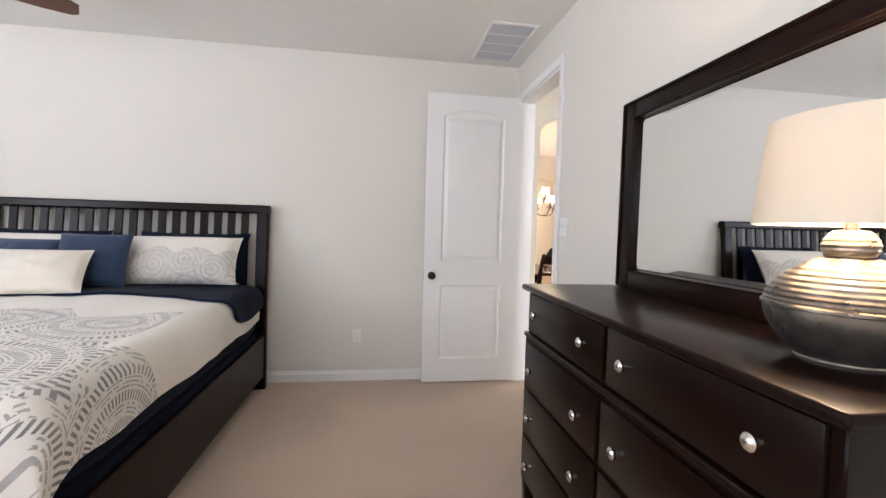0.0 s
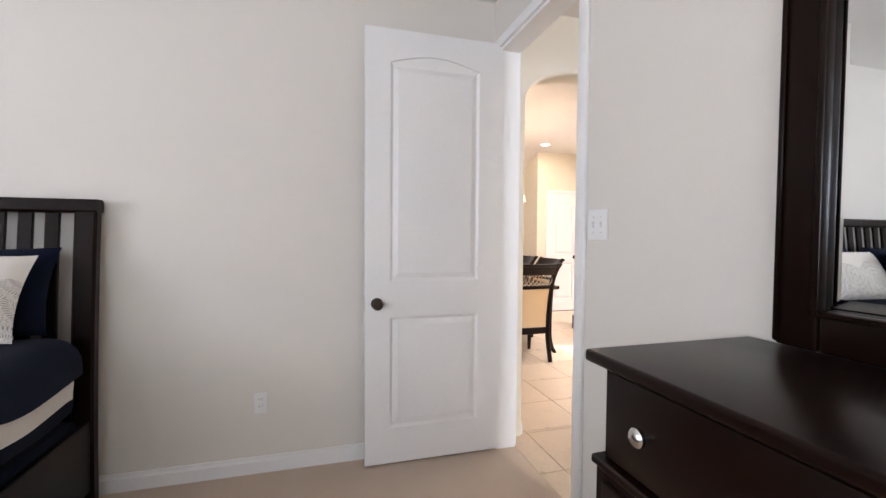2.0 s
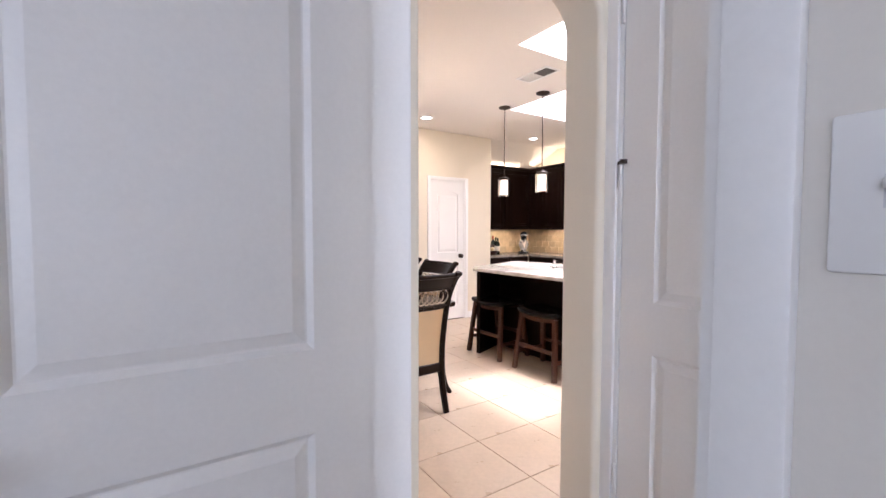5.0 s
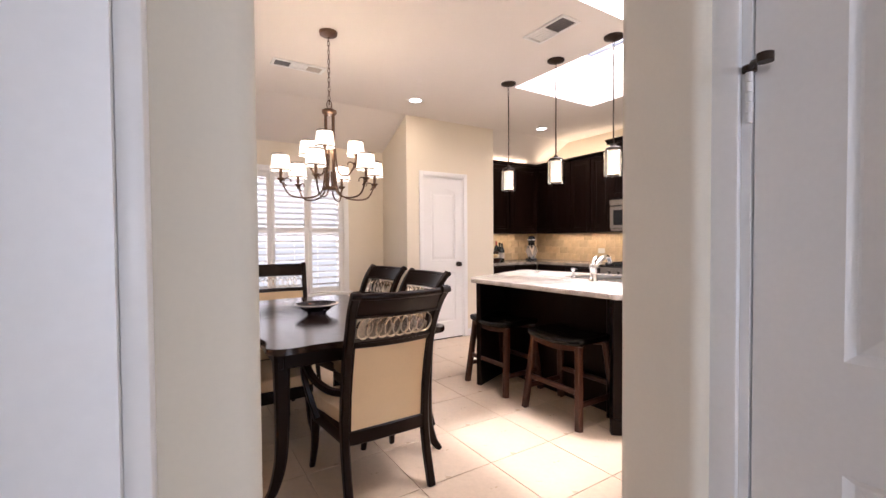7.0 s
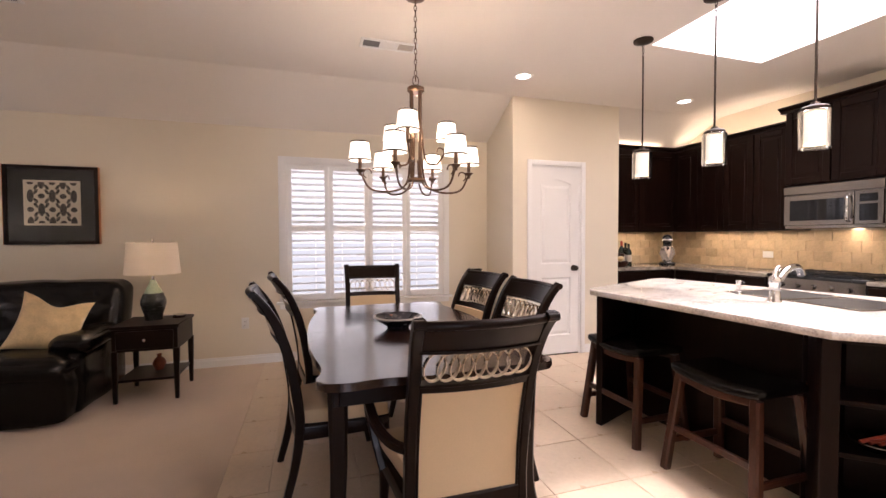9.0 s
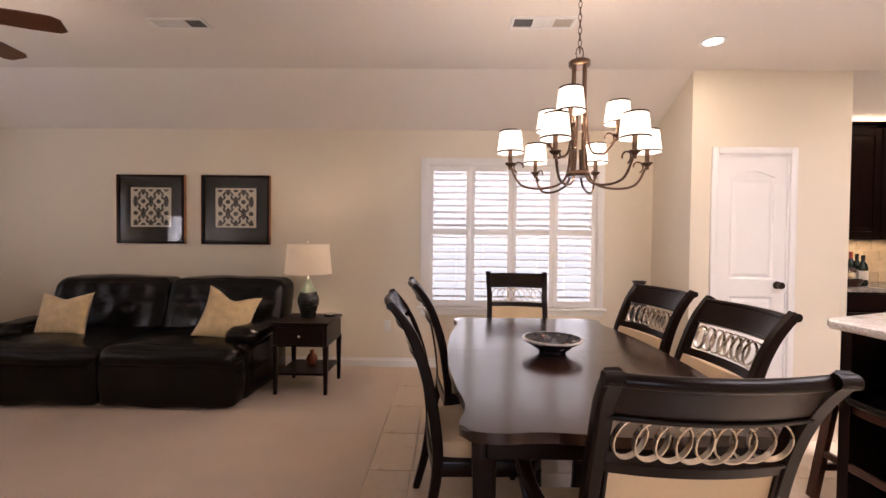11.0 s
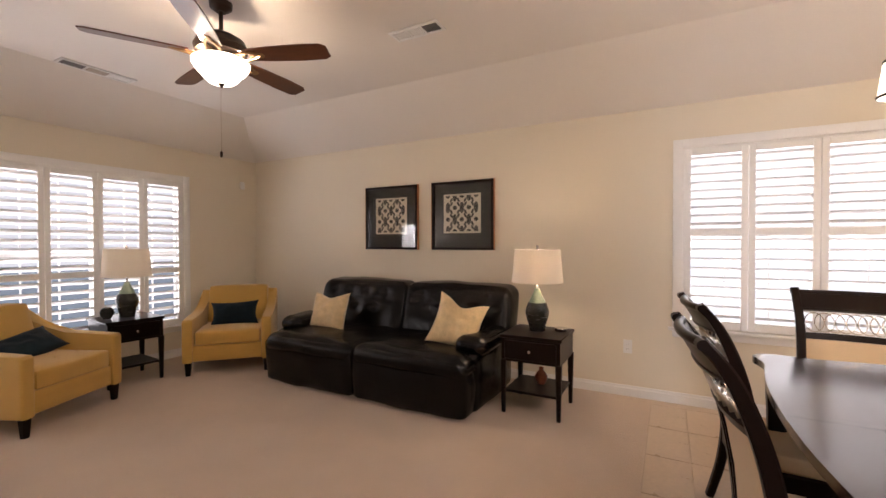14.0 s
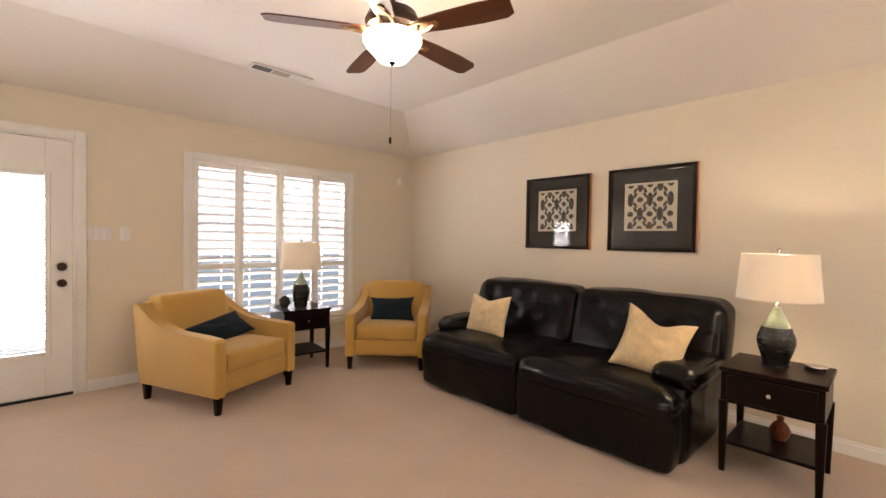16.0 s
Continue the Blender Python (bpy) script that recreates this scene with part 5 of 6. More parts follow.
def make_chandelier():
    c = thing("chandelier", pose(2.80, 6.695, 2.74), "bronze two-tier chandelier with nine lit fabric shades", "chandelier")
    z0 = 1.627 - 2.74
    part("canopy", lathe(bmesh.new(), [(0, 0), (0.065, 0), (0.06, -0.02), (0.02, -0.032), (0, -0.032)], 28), BRONZE, c)
    bm = bmesh.new()
    z, k = -0.03, 0
    top = z0 + 0.63
    while z > top:
        ring = [((0.008 * math.cos(a)) if k % 2 else 0, 0 if k % 2 else 0.008 * math.cos(a), z - 0.018 + 0.02 * math.sin(a)) for a in [2 * math.pi * q / 12 for q in range(12)]]
        sweep(bm, ring, 0.0022, seg=5, up=(0, 1, 0) if k % 2 else (1, 0, 0), closed=True)
        z -= 0.032
        k += 1
    part("chain", bm, BRONZE, c)
    part("loop", sweep(bmesh.new(), [(0.018 * math.cos(a), 0, z0 + 0.6 + 0.032 * math.sin(a)) for a in [2 * math.pi * q / 20 for q in range(20)]], 0.003, seg=6, up=(0, 1, 0), closed=True), BRONZE, c)
    part("top_cap", lathe(bmesh.new(), [(0, z0 + 0.57), (0.03, z0 + 0.57), (0.052, z0 + 0.558), (0.052, z0 + 0.54), (0.042, z0 + 0.53), (0, z0 + 0.53)], 28), BRONZE, c)
    for k in range(4):
        a = math.pi / 2 * k + 0.5
        part("column_rod", lathe(bmesh.new(), [(0, z0), (0.011, z0), (0.011, z0 + 0.54), (0, z0 + 0.54)], 12, (0.036 * math.cos(a), 0.036 * math.sin(a), 0)), BRONZE, c)
    part("bottom_plate", lathe(bmesh.new(), [(0, z0 - 0.012), (0.055, z0 - 0.012), (0.06, z0), (0.055, z0 + 0.014), (0, z0 + 0.014)], 28), BRONZE, c)

    def arm(angle, r, zs, dip):
        m = pose(0, 0, 0, 0, 0, angle)
        pts = smooth_path([(0.035, 0, z0 + (0.13 if dip > 0.03 else 0.33)), (0.06, 0, zs - 0.125), (0.12 + 0.2 * (r - 0.2), 0, zs - 0.14 - dip), (r - 0.06, 0, zs - 0.135 - dip * 0.8), (r, 0, zs - 0.065)], 7)
        bm = sweep(bmesh.new(), pts, 0.006, seg=8)
        curl = [(r - 0.012 + 0.028 * math.cos(q) * (1 - q / 9), 0, zs - 0.07 + 0.028 * math.sin(q) * (1 - q / 9)) for q in [-1.2 + 0.35 * n for n in range(14)]]
        sweep(bm, [(x - 0.035, y, z) for x, y, z in curl], 0.0042, seg=6, up=(0, 1, 0))
        a = part("arm", bm, BRONZE, c, m=m)
        part("candle_cup", lathe(bmesh.new(), [(0, zs - 0.085), (0.008, zs - 0.085), (0.01, zs - 0.07), (0.026, zs - 0.055), (0.026, zs - 0.05), (0.01, zs - 0.046), (0.012, zs + 0.03), (0, zs + 0.03)], 16, (r, 0, 0)), BRONZE, a)
        part("shade", lathe(bmesh.new(), [(0.066, zs), (0.053, zs + 0.108), (0.051, zs + 0.108), (0.064, zs), (0.066, zs)], 28, (r, 0, 0)), SHADE_LIT, a, "lit white fabric shade")
        for rr, zz in ((0.0665, zs + 0.002), (0.0535, zs + 0.106)):
            part("shade_trim", lathe(bmesh.new(), [(rr - 0.001, zz - 0.004), (rr + 0.0012, zz - 0.004), (rr + 0.001, zz + 0.004), (rr - 0.001, zz + 0.004)], 28, (r, 0, 0)), IRON, a, "dark ribbon trim")
    for k in range(6):
        arm(57 + 60 * k, 0.335, 1.735 - 2.74, 0.035)
    for k in range(3):
        arm(3 + 120 * k, 0.2, 1.883 - 2.74, 0.01)


make_chandelier()
ceiling_grille("ceiling_vent", 2.55, 2.98, 7.32, 7.47, 2.74, [VENT_DARK, PLATE, VENT_TAN], "white ceiling air register over the dining table", along="y")
ceiling_grille("ceiling_vent", 0.14, 0.52, 7.34, 7.48, 2.74, [PLATE, PLATE, VENT_DARK], "white ceiling air register by the sofa", along="y")
ceiling_grille("ceiling_vent", -2.44, -2.29, 6.45, 6.98, 2.74, [VENT_DARK, VENT_TAN, PLATE], "long white ceiling air register by the window")
ceiling_grille("ceiling_vent", 4.03, 4.21, 5.64, 6.02, 2.74, [VENT_DARK, PLATE], "white kitchen ceiling air register")

v = thing("floor_vase", pose(3.9, 8.45, 0) @ Matrix.Diagonal((0.75, 0.75, 0.945, 1.0)), "tall dark floor vase in the corner by the window", "vase")
part("body", lathe(bmesh.new(), [(0, 0), (0.09, 0), (0.1, 0.02), (0.12, 0.2), (0.13, 0.45), (0.11, 0.68), (0.065, 0.83), (0.04, 0.9), (0.045, 0.94), (0.085, 0.99), (0.08, 0.992), (0.04, 0.945), (0, 0.94)], 36), JUG, v)


# ---- living area ----
def make_sofa():
    s = thing("sofa", pose(-0.465, 8.72, 0), "black leather reclining sofa with two seats", "sofa")
    # local: x along the wall, the wall's side at y 0, the front at -1.1
    hw = 1.03
    part("base", puff(bmesh.new(), (-hw + 0.02, -0.98, 0.015), (hw - 0.02, -0.05, 0.36), 0.03, 10, 0.0, 0.01, 4), LEATHER, s)
    for k, (a, b) in enumerate(((-hw, -0.004), (0.004, hw))):
        bm = puff(bmesh.new(), (a, -1.07, 0.02), (b, -0.82, 0.41), 0.04, 20, 0.014, 0.012, 5, k + 1.0)
        for q in bm.verts:
            q.co.y -= 0.05 * max(0, q.co.z - 0.05)
        part("footrest", bm, LEATHER, s)
        bm = puff(bmesh.new(), (a, -1.10, 0.30), (b, -0.3, 0.475), 0.082, 26, 0.03, 0.02, 4, k + 4.0)
        for q in bm.verts:
            if q.co.z > 0.4:
                pull = abs(q.co.x - (a + b) / 2) / 0.5
                q.co.z += 0.008 * noise.noise(Vector((q.co.x * 7, q.co.y * 4, k))) + 0.006 * noise.noise(Vector((q.co.x * 4 + q.co.y * 5, q.co.y * 3, 2 + k)))
                q.co.z -= 0.02 * max(0, pull - 0.7)
        part("seat_cushion", bm, LEATHER, s)
    for k, (a, b) in enumerate(((-1.085, 0.0), (0.0, 1.085))):
        bm = puff(bmesh.new(), (a, -0.40, 0.40), (b, -0.08, 0.905), 0.085, 30, 0.022, 0.014, 4, k + 7.0)
        mid, half = (a + b) / 2, (b - a) / 2
        for q in bm.verts:
            q.co.y += 0.14 * (q.co.z - 0.4) / 0.5
            q.co.y = min(q.co.y, 0.06)
            if q.co.y < -0.06:
                u = (q.co.x - mid) / half
                dent = sum(math.exp(-((q.co.x - mid - tx) ** 2 + (q.co.z - tz) ** 2) / 0.0022) for tz, row in ((0.80, (-0.33, -0.11, 0.11, 0.33)), (0.66, (-0.22, 0.0, 0.22))) for tx in row)
                q.co.y += 0.03 * dent + 0.005 * noise.noise(Vector((q.co.x * 6, q.co.z * 8, k)))
                q.co.y += 0.012 * math.exp(-((q.co.z - 0.73) / 0.02) ** 2) * (1 - u * u)
        part("back_cushion", bm, LEATHER, s)
    for k, sx in enumerate((-1, 1)):
        a, b = sorted((sx * 0.84, sx * 1.09))
        bm = puff(bmesh.new(), (a, -0.86, 0.43), (b, -0.2, 0.575), 0.07, 16, 0.016, 0.014, 5, k + 11.0)
        for q in bm.verts:
            q.co.z += 0.012 * noise.noise(Vector((q.co.x * 8, q.co.y * 12, 4 + k)))
        part("arm_pad", bm, LEATHER, s)
        a, b = sorted((sx * 0.9, sx * 1.06))
        part("arm_side", puff(bmesh.new(), (a, -0.92, 0.02), (b, -0.08, 0.47), 0.05, 12, 0.01, 0.01, 5, k + 13.0), LEATHER, s)


make_sofa()


def scatter(x, y, z, w, h, t, tilt, lean, turn, mat_, label, group, chop=0.0):
    return single("cushion", pillow(bmesh.new(), w, h, t, pinch=0.13, seed=x * 3 + y, chop=chop), mat_, pose(x, y, z, 0, 0, turn) @ pose(0, 0, 0, tilt, lean, 0), label, "cushion", group)


scatter(-1.075, 8.0, 0.46, 0.46, 0.37, 0.15, -18, -2, -2, GOLD, "gold damask cushion standing on the sofa", "gold sofa cushions", 0.035)
scatter(0.30, 7.94, 0.455, 0.42, 0.43, 0.18, -22, 17, 20, GOLD, "gold damask cushion tipped against the sofa arm", "gold sofa cushions", 0.06)


def armchair(m, label):
    """Low mustard armchair with sloped arms; front toward -y."""
    c = thing("armchair", m, label, "armchair", "pair of mustard armchairs")
    w = 0.405
    for x in (-w + 0.05, w - 0.05):
        for y in (-0.385, 0.385):
            part("leg", sweep(bmesh.new(), [(x, y, 0), (x, y, 0.15)], [0.04, 0.062], [0.04, 0.062], up=(0, 1, 0)), WOOD_V, c, "dark tapered wooden leg")
    part("base", puff(bmesh.new(), (-w + 0.02, -0.40, 0.13), (w - 0.02, 0.38, 0.30), 0.025, 8, 0.003), MUSTARD, c)
    part("seat_cushion", puff(bmesh.new(), (-w + 0.11, -0.41, 0.29), (w - 0.11, 0.22, 0.435), 0.026, 12, 0.012, 0.006), MUSTARD, c)
    bm = puff(bmesh.new(), (-w + 0.1, 0.18, 0.36), (w - 0.1, 0.34, 0.81), 0.022, 12, 0.006, 0.006)
    for v in bm.verts:
        v.co.y += 0.13 * (v.co.z - 0.36) / 0.44
    part("back_cushion", bm, MUSTARD, c)
    for bx in (-0.18, 0.0, 0.18):
        for by in (-0.24, -0.05):
            part("button", lathe(bmesh.new(), [(0, 0.004), (0.008, 0.003), (0.011, 0), (0, -0.004)], 12, (bx, by, 0.4465)), MUSTARD, c, "mustard covered button")
    bm = puff(bmesh.new(), (-w + 0.03, 0.30, 0.13), (w - 0.03, 0.40, 0.765), 0.03, 10, 0.0)
    for v in bm.verts:
        v.co.y += 0.1 * max(0, v.co.z - 0.36) / 0.44
    part("back_frame", bm, MUSTARD, c)
    for sx in (-1, 1):
        x0, x1 = sorted((sx * w, sx * (w - 0.095)))
        prof = [(-0.42, 0.13), (0.42, 0.13), (0.5, 0.74), (0.44, 0.76), (0.36, 0.70), (0.28, 0.63), (0.16, 0.585), (0.0, 0.565), (-0.25, 0.555), (-0.40, 0.55), (-0.42, 0.53)]
        part("arm", prism(bmesh.new(), prof, x0, x1, 0.018, axis="x", seg=3), MUSTARD, c)
    return c


a1 = armchair(pose(-2.445, 6.27, 0, 0, 0, 114.5), "mustard upholstered armchair with sloped arms and dark feet")
copy_thing(a1, pose(-2.33, 7.93, 0, 0, 0, 45.5))
scatter(-2.38, 6.31, 0.435, 0.54, 0.27, 0.13, -56, -10, 112, TEAL, "dark teal oblong cushion lying on the armchair", "teal cushions")
scatter(-2.25, 7.87, 0.425, 0.48, 0.27, 0.13, -26, -2, 45, TEAL, "dark teal oblong cushion standing on the armchair", "teal cushions")


def end_table(m, label):
    t = thing("end_table", m, label, "end table", "pair of end tables")
    w = 0.235
    part("top", boxes(((-w, -w, 0.575), (w, w, 0.6)), bevel=0.004), WOOD, t)
    part("body", boxes(((-w + 0.012, -w + 0.012, 0.40), (w - 0.012, w - 0.012, 0.576))), WOOD, t, smooth=False)
    dr = part("drawer", boxes(((-w + 0.04, -w + 0.002, 0.42), (w - 0.04, -w + 0.013, 0.56)), bevel=0.003), WOOD, t)
    bm = lathe(bmesh.new(), [(0, 0), (0.006, 0), (0.005, 0.01), (0.011, 0.014), (0.011, 0.02), (0, 0.024)], 14)
    bmesh.ops.transform(bm, matrix=pose(0, -w + 0.002, 0.49, 90), verts=bm.verts[:])
    part("handle", bm, NICKEL, dr, "small silver knob")
    for x in (-w + 0.025, w - 0.025):
        for y in (-w + 0.025, w - 0.025):
            part("leg", sweep(bmesh.new(), [(x, y, 0), (x, y, 0.41)], [0.028, 0.045], [0.028, 0.045], up=(0, 1, 0)), WOOD_V, t)
    part("shelf", boxes(((-w + 0.03, -w + 0.03, 0.155), (w - 0.03, w - 0.03, 0.175)), bevel=0.003), WOOD, t)
    return t


e1 = end_table(pose(0.935, 8.24, 0), "dark wooden end table with one drawer beside the sofa")
copy_thing(e1, pose(-2.72, 7.07, 0, 0, 0, 85))


def jug_lamp(m, label):
    l = thing("table_lamp", m, label, "table lamp", "table lamps")
    prof = [(0, 0), (0.062, 0), (0.065, 0.01)]
    for k in range(25):
        s = k / 24
        r = 0.062 + 0.03 * math.sin(math.pi * min(s * 1.05, 1) ** 1.5 * 0.85) + 0.0012 * math.sin(s * 75)
        prof.append((r, 0.012 + 0.2 * s))
    prof += [(0.07, 0.224), (0.0, 0.226)]
    part("body", lathe(bmesh.new(), prof, 40), JUG, l, "dark ribbed pottery body")
    part("neck", lathe(bmesh.new(), [(0, 0.222), (0.066, 0.222), (0.06, 0.24), (0.042, 0.275), (0.024, 0.315), (0.02, 0.335), (0, 0.335)], 32), JUG_NECK, l, "sage green glazed neck")
    part("stem", lathe(bmesh.new(), [(0, 0.33), (0.01, 0.33), (0.01, 0.36), (0.004, 0.365), (0.004, 0.65), (0, 0.65)], 12), NICKEL, l)
    part("shade", lathe(bmesh.new(), [(0.2, 0.385), (0.178, 0.645), (0.175, 0.645), (0.197, 0.385), (0.2, 0.385)], 44), SHADE, l, "lit white linen drum shade")
    bm = lathe(bmesh.new(), [(0, 0.648), (0.012, 0.65), (0.008, 0.66), (0.012, 0.67), (0.005, 0.68), (0, 0.682)], 14)
    for k in range(3):
        a = 2.09 * k
        sweep(bm, [(0, 0, 0.643), (0.176 * math.cos(a), 0.176 * math.sin(a), 0.643)], 0.0018, seg=5)
    part("finial", bm, NICKEL, l)
    return l


l1 = jug_lamp(pose(0.92, 8.27, 0.602), "lit lamp with a dark ribbed jug base on the end table")
copy_thing(l1, pose(-2.71, 7.075, 0.602))

co = thing("coaster_stack", pose(1.09, 8.33, 0.602, 0, 0, 20), "stack of round silver-edged coasters on the end table", "coasters")
for k in range(3):
    part("coaster", lathe(bmesh.new(), [(0, 0), (0.048, 0), (0.05, 0.003), (0.048, 0.008), (0, 0.008)], 28, (0.002 * k, 0.001 * k, 0.0085 * k)), NICKEL if k == 2 else WOOD, co)
sv = thing("small_vase", pose(0.95, 8.28, 0.177), "small copper vase with a narrow neck on the table shelf", "vase")
part("body", lathe(bmesh.new(), [(0, 0), (0.03, 0), (0.045, 0.03), (0.05, 0.06), (0.035, 0.09), (0.015, 0.11), (0.02, 0.13), (0.018, 0.131), (0.012, 0.11), (0, 0.1)], 28), surface("copper_vase_glaze", (0.22, 0.06, 0.025), 0.3, 0.3, var=0.4, coarse=18), sv)
cl = thing("desk_clock", pose(-2.73, 6.92, 0.602, 0, 0, 60), "small round black clock on the end table", "clock")
bm = lathe(bmesh.new(), [(0, -0.02), (0.05, -0.02), (0.055, -0.012), (0.055, 0.012), (0.05, 0.02), (0, 0.02)], 28)
bmesh.ops.transform(bm, matrix=pose(0, 0, 0.06, 90), verts=bm.verts[:])
part("body", bm, BLACK, cl)
part("foot", boxes(((-0.03, -0.018, 0), (0.03, 0.018, 0.012)), bevel=0.003), BLACK, cl)


def wall_art(x, label):
    a = thing("framed_art", pose(x, 8.84, 1.23), label, "picture", "pair of framed lattice prints")
    w, h, f = 0.695, 0.70, 0.03
    part("frame", boxes(((0, -0.032, 0), (f, 0, h)), ((w - f, -0.032, 0), (w, 0, h)), ((f, -0.032, 0), (w - f, 0, f)), ((f, -0.032, h - f), (w - f, 0, h)), bevel=0.004, seg=2), WOOD, a)
    for e0, e1 in ((-0.004, -0.0005), (w + 0.0005, w + 0.004)):
        part("frame_edge", boxes(((e0, -0.03, 0), (e1, -0.001, h))), COPPER, a, "copper coloured frame edge", smooth=False)
    part("mat", boxes(((f - 0.002, -0.016, f - 0.002), (w - f + 0.002, -0.004, h - f + 0.002))), MAT_BOARD, a, "black mat board", smooth=False)
    c0, c1, z0, z1 = 0.14, w - 0.14, 0.17, h - 0.13
    sheet = part("lattice", boxes(((c0, -0.0185, z0), (c1, -0.016, z1))), LATTICE, a, "cream cut-paper lattice", smooth=False)
    cw, ch = c1 - c0, z1 - z0
    bm = bmesh.new()

    def gap(u, v, ru, rv, turn=0.0):
        """A dark oval opening of the lattice at (u, v), cut off by its border."""
        ring = []
        for q in range(16):
            du, dv = ru * math.cos(2 * math.pi * q / 16), rv * math.sin(2 * math.pi * q / 16)
            pu, pv = u + du * math.cos(turn) - dv * math.sin(turn), v + du * math.sin(turn) + dv * math.cos(turn)
            ring.append(bm.verts.new((c0 + cw * min(max(pu, 0.045), 0.955), -0.0192, z0 + ch * min(max(pv, 0.045), 0.955))))
        bm.faces.new(ring)
    for i in range(5):
        u = 0.12 + 0.19 * i
        for j in range(-1, 4):
            v = 0.95 - 0.3 * j if j >= 0 else 1.25
            long_one = (i + j) % 2 == 1
            if -0.05 < v < 1.05:
                gap(u, v, 0.06, 0.142 if long_one else 0.055)
            if i < 4 and -0.05 < v - 0.15 < 1.05:
                gap(u + 0.095, v - 0.105, 0.029, 0.064, 0.5 if long_one else -0.5)
                gap(u + 0.095, v - 0.205, 0.029, 0.064, 0.5 if long_one else -0.5)
    bmesh.ops.recalc_face_normals(bm, faces=bm.faces[:])
    part("openings", bm, LATTICE_BACK, sheet, "dark openings of the lattice", smooth=False)
    g_ = part("glazing", boxes(((f - 0.001, -0.024, f - 0.001), (w - f + 0.001, -0.0225, h - f + 0.001))), GLASS, a, smooth=False)
    g_.visible_shadow = False


wall_art(-1.227, "square black-matted lattice print in a dark frame")
wall_art(-0.357, "square black-matted lattice print in a dark frame")
ms = thing("alarm_sensor", pose(-3.14, 8.62, 2.06), "small white alarm sensor high in the corner", "sensor")
part("body", puff(bmesh.new(), (0, -0.03, -0.05), (0.04, 0.03, 0.05), 0.015, 4), PLATE, ms)


# ---- kitchen ----
def cab_door(parent, x0, x1, z0, z1, y=0.0):
    """A raised-panel door on a cabinet front that faces -y."""
    s = 0.06
    d_ = part("door", boxes(((x0, y - 0.02, z0), (x0 + s, y, z1)), ((x1 - s, y - 0.02, z0), (x1, y, z1)), ((x0 + s, y - 0.02, z0), (x1 - s, y, z0 + s)), ((x0 + s, y - 0.02, z1 - s), (x1 - s, y, z1)), bevel=0.003), CAB, parent)
    part("panel", boxes(((x0 + s - 0.002, y - 0.012, z0 + s - 0.002), (x1 - s + 0.002, y - 0.001, z1 - s + 0.002)), ((x0 + s + 0.03, y - 0.018, z0 + s + 0.03), (x1 - s - 0.03, y - 0.011, z1 - s - 0.03)), bevel=0.004), CAB, d_)
    return d_


def cabinet(name, m, w, depth, z0, z1, doors, label, crown=0.0, group="", drawers=False):
    c = thing(name, m, label, "cabinet", group)
    part("body", boxes(((0, 0, z0), (w, depth, z1))), CAB, c, smooth=False)
    dw = w / doors
    for k in range(doors):
        top = z1 - 0.012
        if drawers:
            part("drawer", boxes(((k * dw + 0.006, -0.02, z1 - 0.16), ((k + 1) * dw - 0.006, 0, z1 - 0.012)), bevel=0.004), CAB, c)
            top = z1 - 0.172
        cab_door(c, k * dw + 0.006, (k + 1) * dw - 0.006, z0 + 0.012 + (0.09 if drawers else 0), top)
    if crown:
        prof = [(0, 0), (-0.012, 0), (-0.012, 0.02), (-0.05, crown - 0.015), (-0.05, crown), (0, crown)]
        bm = bmesh.new()
        for a, b in (((0, 0), (w, 0)),):
            prism(bm, [(p, q + z1) for p, q in prof], -0.05, w + 0.05, axis="x")
        box(bm, (-0.05, 0, z1), (w + 0.05, depth, z1 + crown))
        part("crown", bm, CAB, c, smooth=False)
    return c


U = "dark raised-panel wall cabinet"
cabinet("wall_cabinet", pose(5.52, 8.51, 0), 0.575, 0.325, 1.34, 2.36, 1, U, 0.045, "wall cabinets")
cabinet("wall_cabinet", pose(6.095, 8.51, 0), 0.575, 0.325, 1.34, 2.36, 1, U, 0.045, "wall cabinets")
for ya, yb_, n in ((8.50, 7.82, 2), (7.82, 7.14, 2), (6.36, 5.6, 2), (5.6, 4.9, 2)):
    cabinet("wall_cabinet", pose(6.67, ya, 0, 0, 0, -90), ya - yb_, 0.325, 1.34, 2.36, n, U, 0.045, "wall cabinets")
cabinet("wall_cabinet", pose(6.61, 7.135, 0, 0, 0, -90), 0.77, 0.385, 1.76, 2.47, 2, "taller dark wall cabinet over the microwave", 0.055, "wall cabinets")

mw = thing("microwave", pose(6.59, 7.13, 1.35, 0, 0, -90), "stainless steel over-range microwave", "microwave")
part("body", boxes(((0, 0.015, 0), (0.76, 0.40, 0.40)), bevel=0.004), STEEL, mw)
dr = part("door", boxes(((0.005, -0.012, 0.03), (0.56, 0.015, 0.315)), bevel=0.005), STEEL, mw)
part("window", boxes(((0.06, -0.0145, 0.075), (0.49, -0.0115, 0.265)), bevel=0.001), DARKGLASS, dr, "dark glass window")
bm = sweep(bmesh.new(), smooth_path([(0.525, -0.012, 0.06), (0.53, -0.045, 0.08), (0.535, -0.055, 0.17), (0.53, -0.045, 0.26), (0.525, -0.012, 0.285)], 5), 0.013, seg=10)
part("handle", bm, CHROME, dr, "curved steel handle")
part("control_panel", boxes(((0.565, -0.012, 0.03), (0.755, 0.015, 0.315)), bevel=0.004), STEEL, mw)
part("display", boxes(((0.60, -0.014, 0.22), (0.72, -0.0115, 0.285)), ((0.60, -0.014, 0.06), (0.72, -0.0115, 0.2))), DARKGLASS, mw, "dark touch panel", smooth=False)
part("vent_strip", boxes(((0.0, -0.012, 0.322), (0.76, 0.015, 0.40)), bevel=0.004), STEEL, mw)

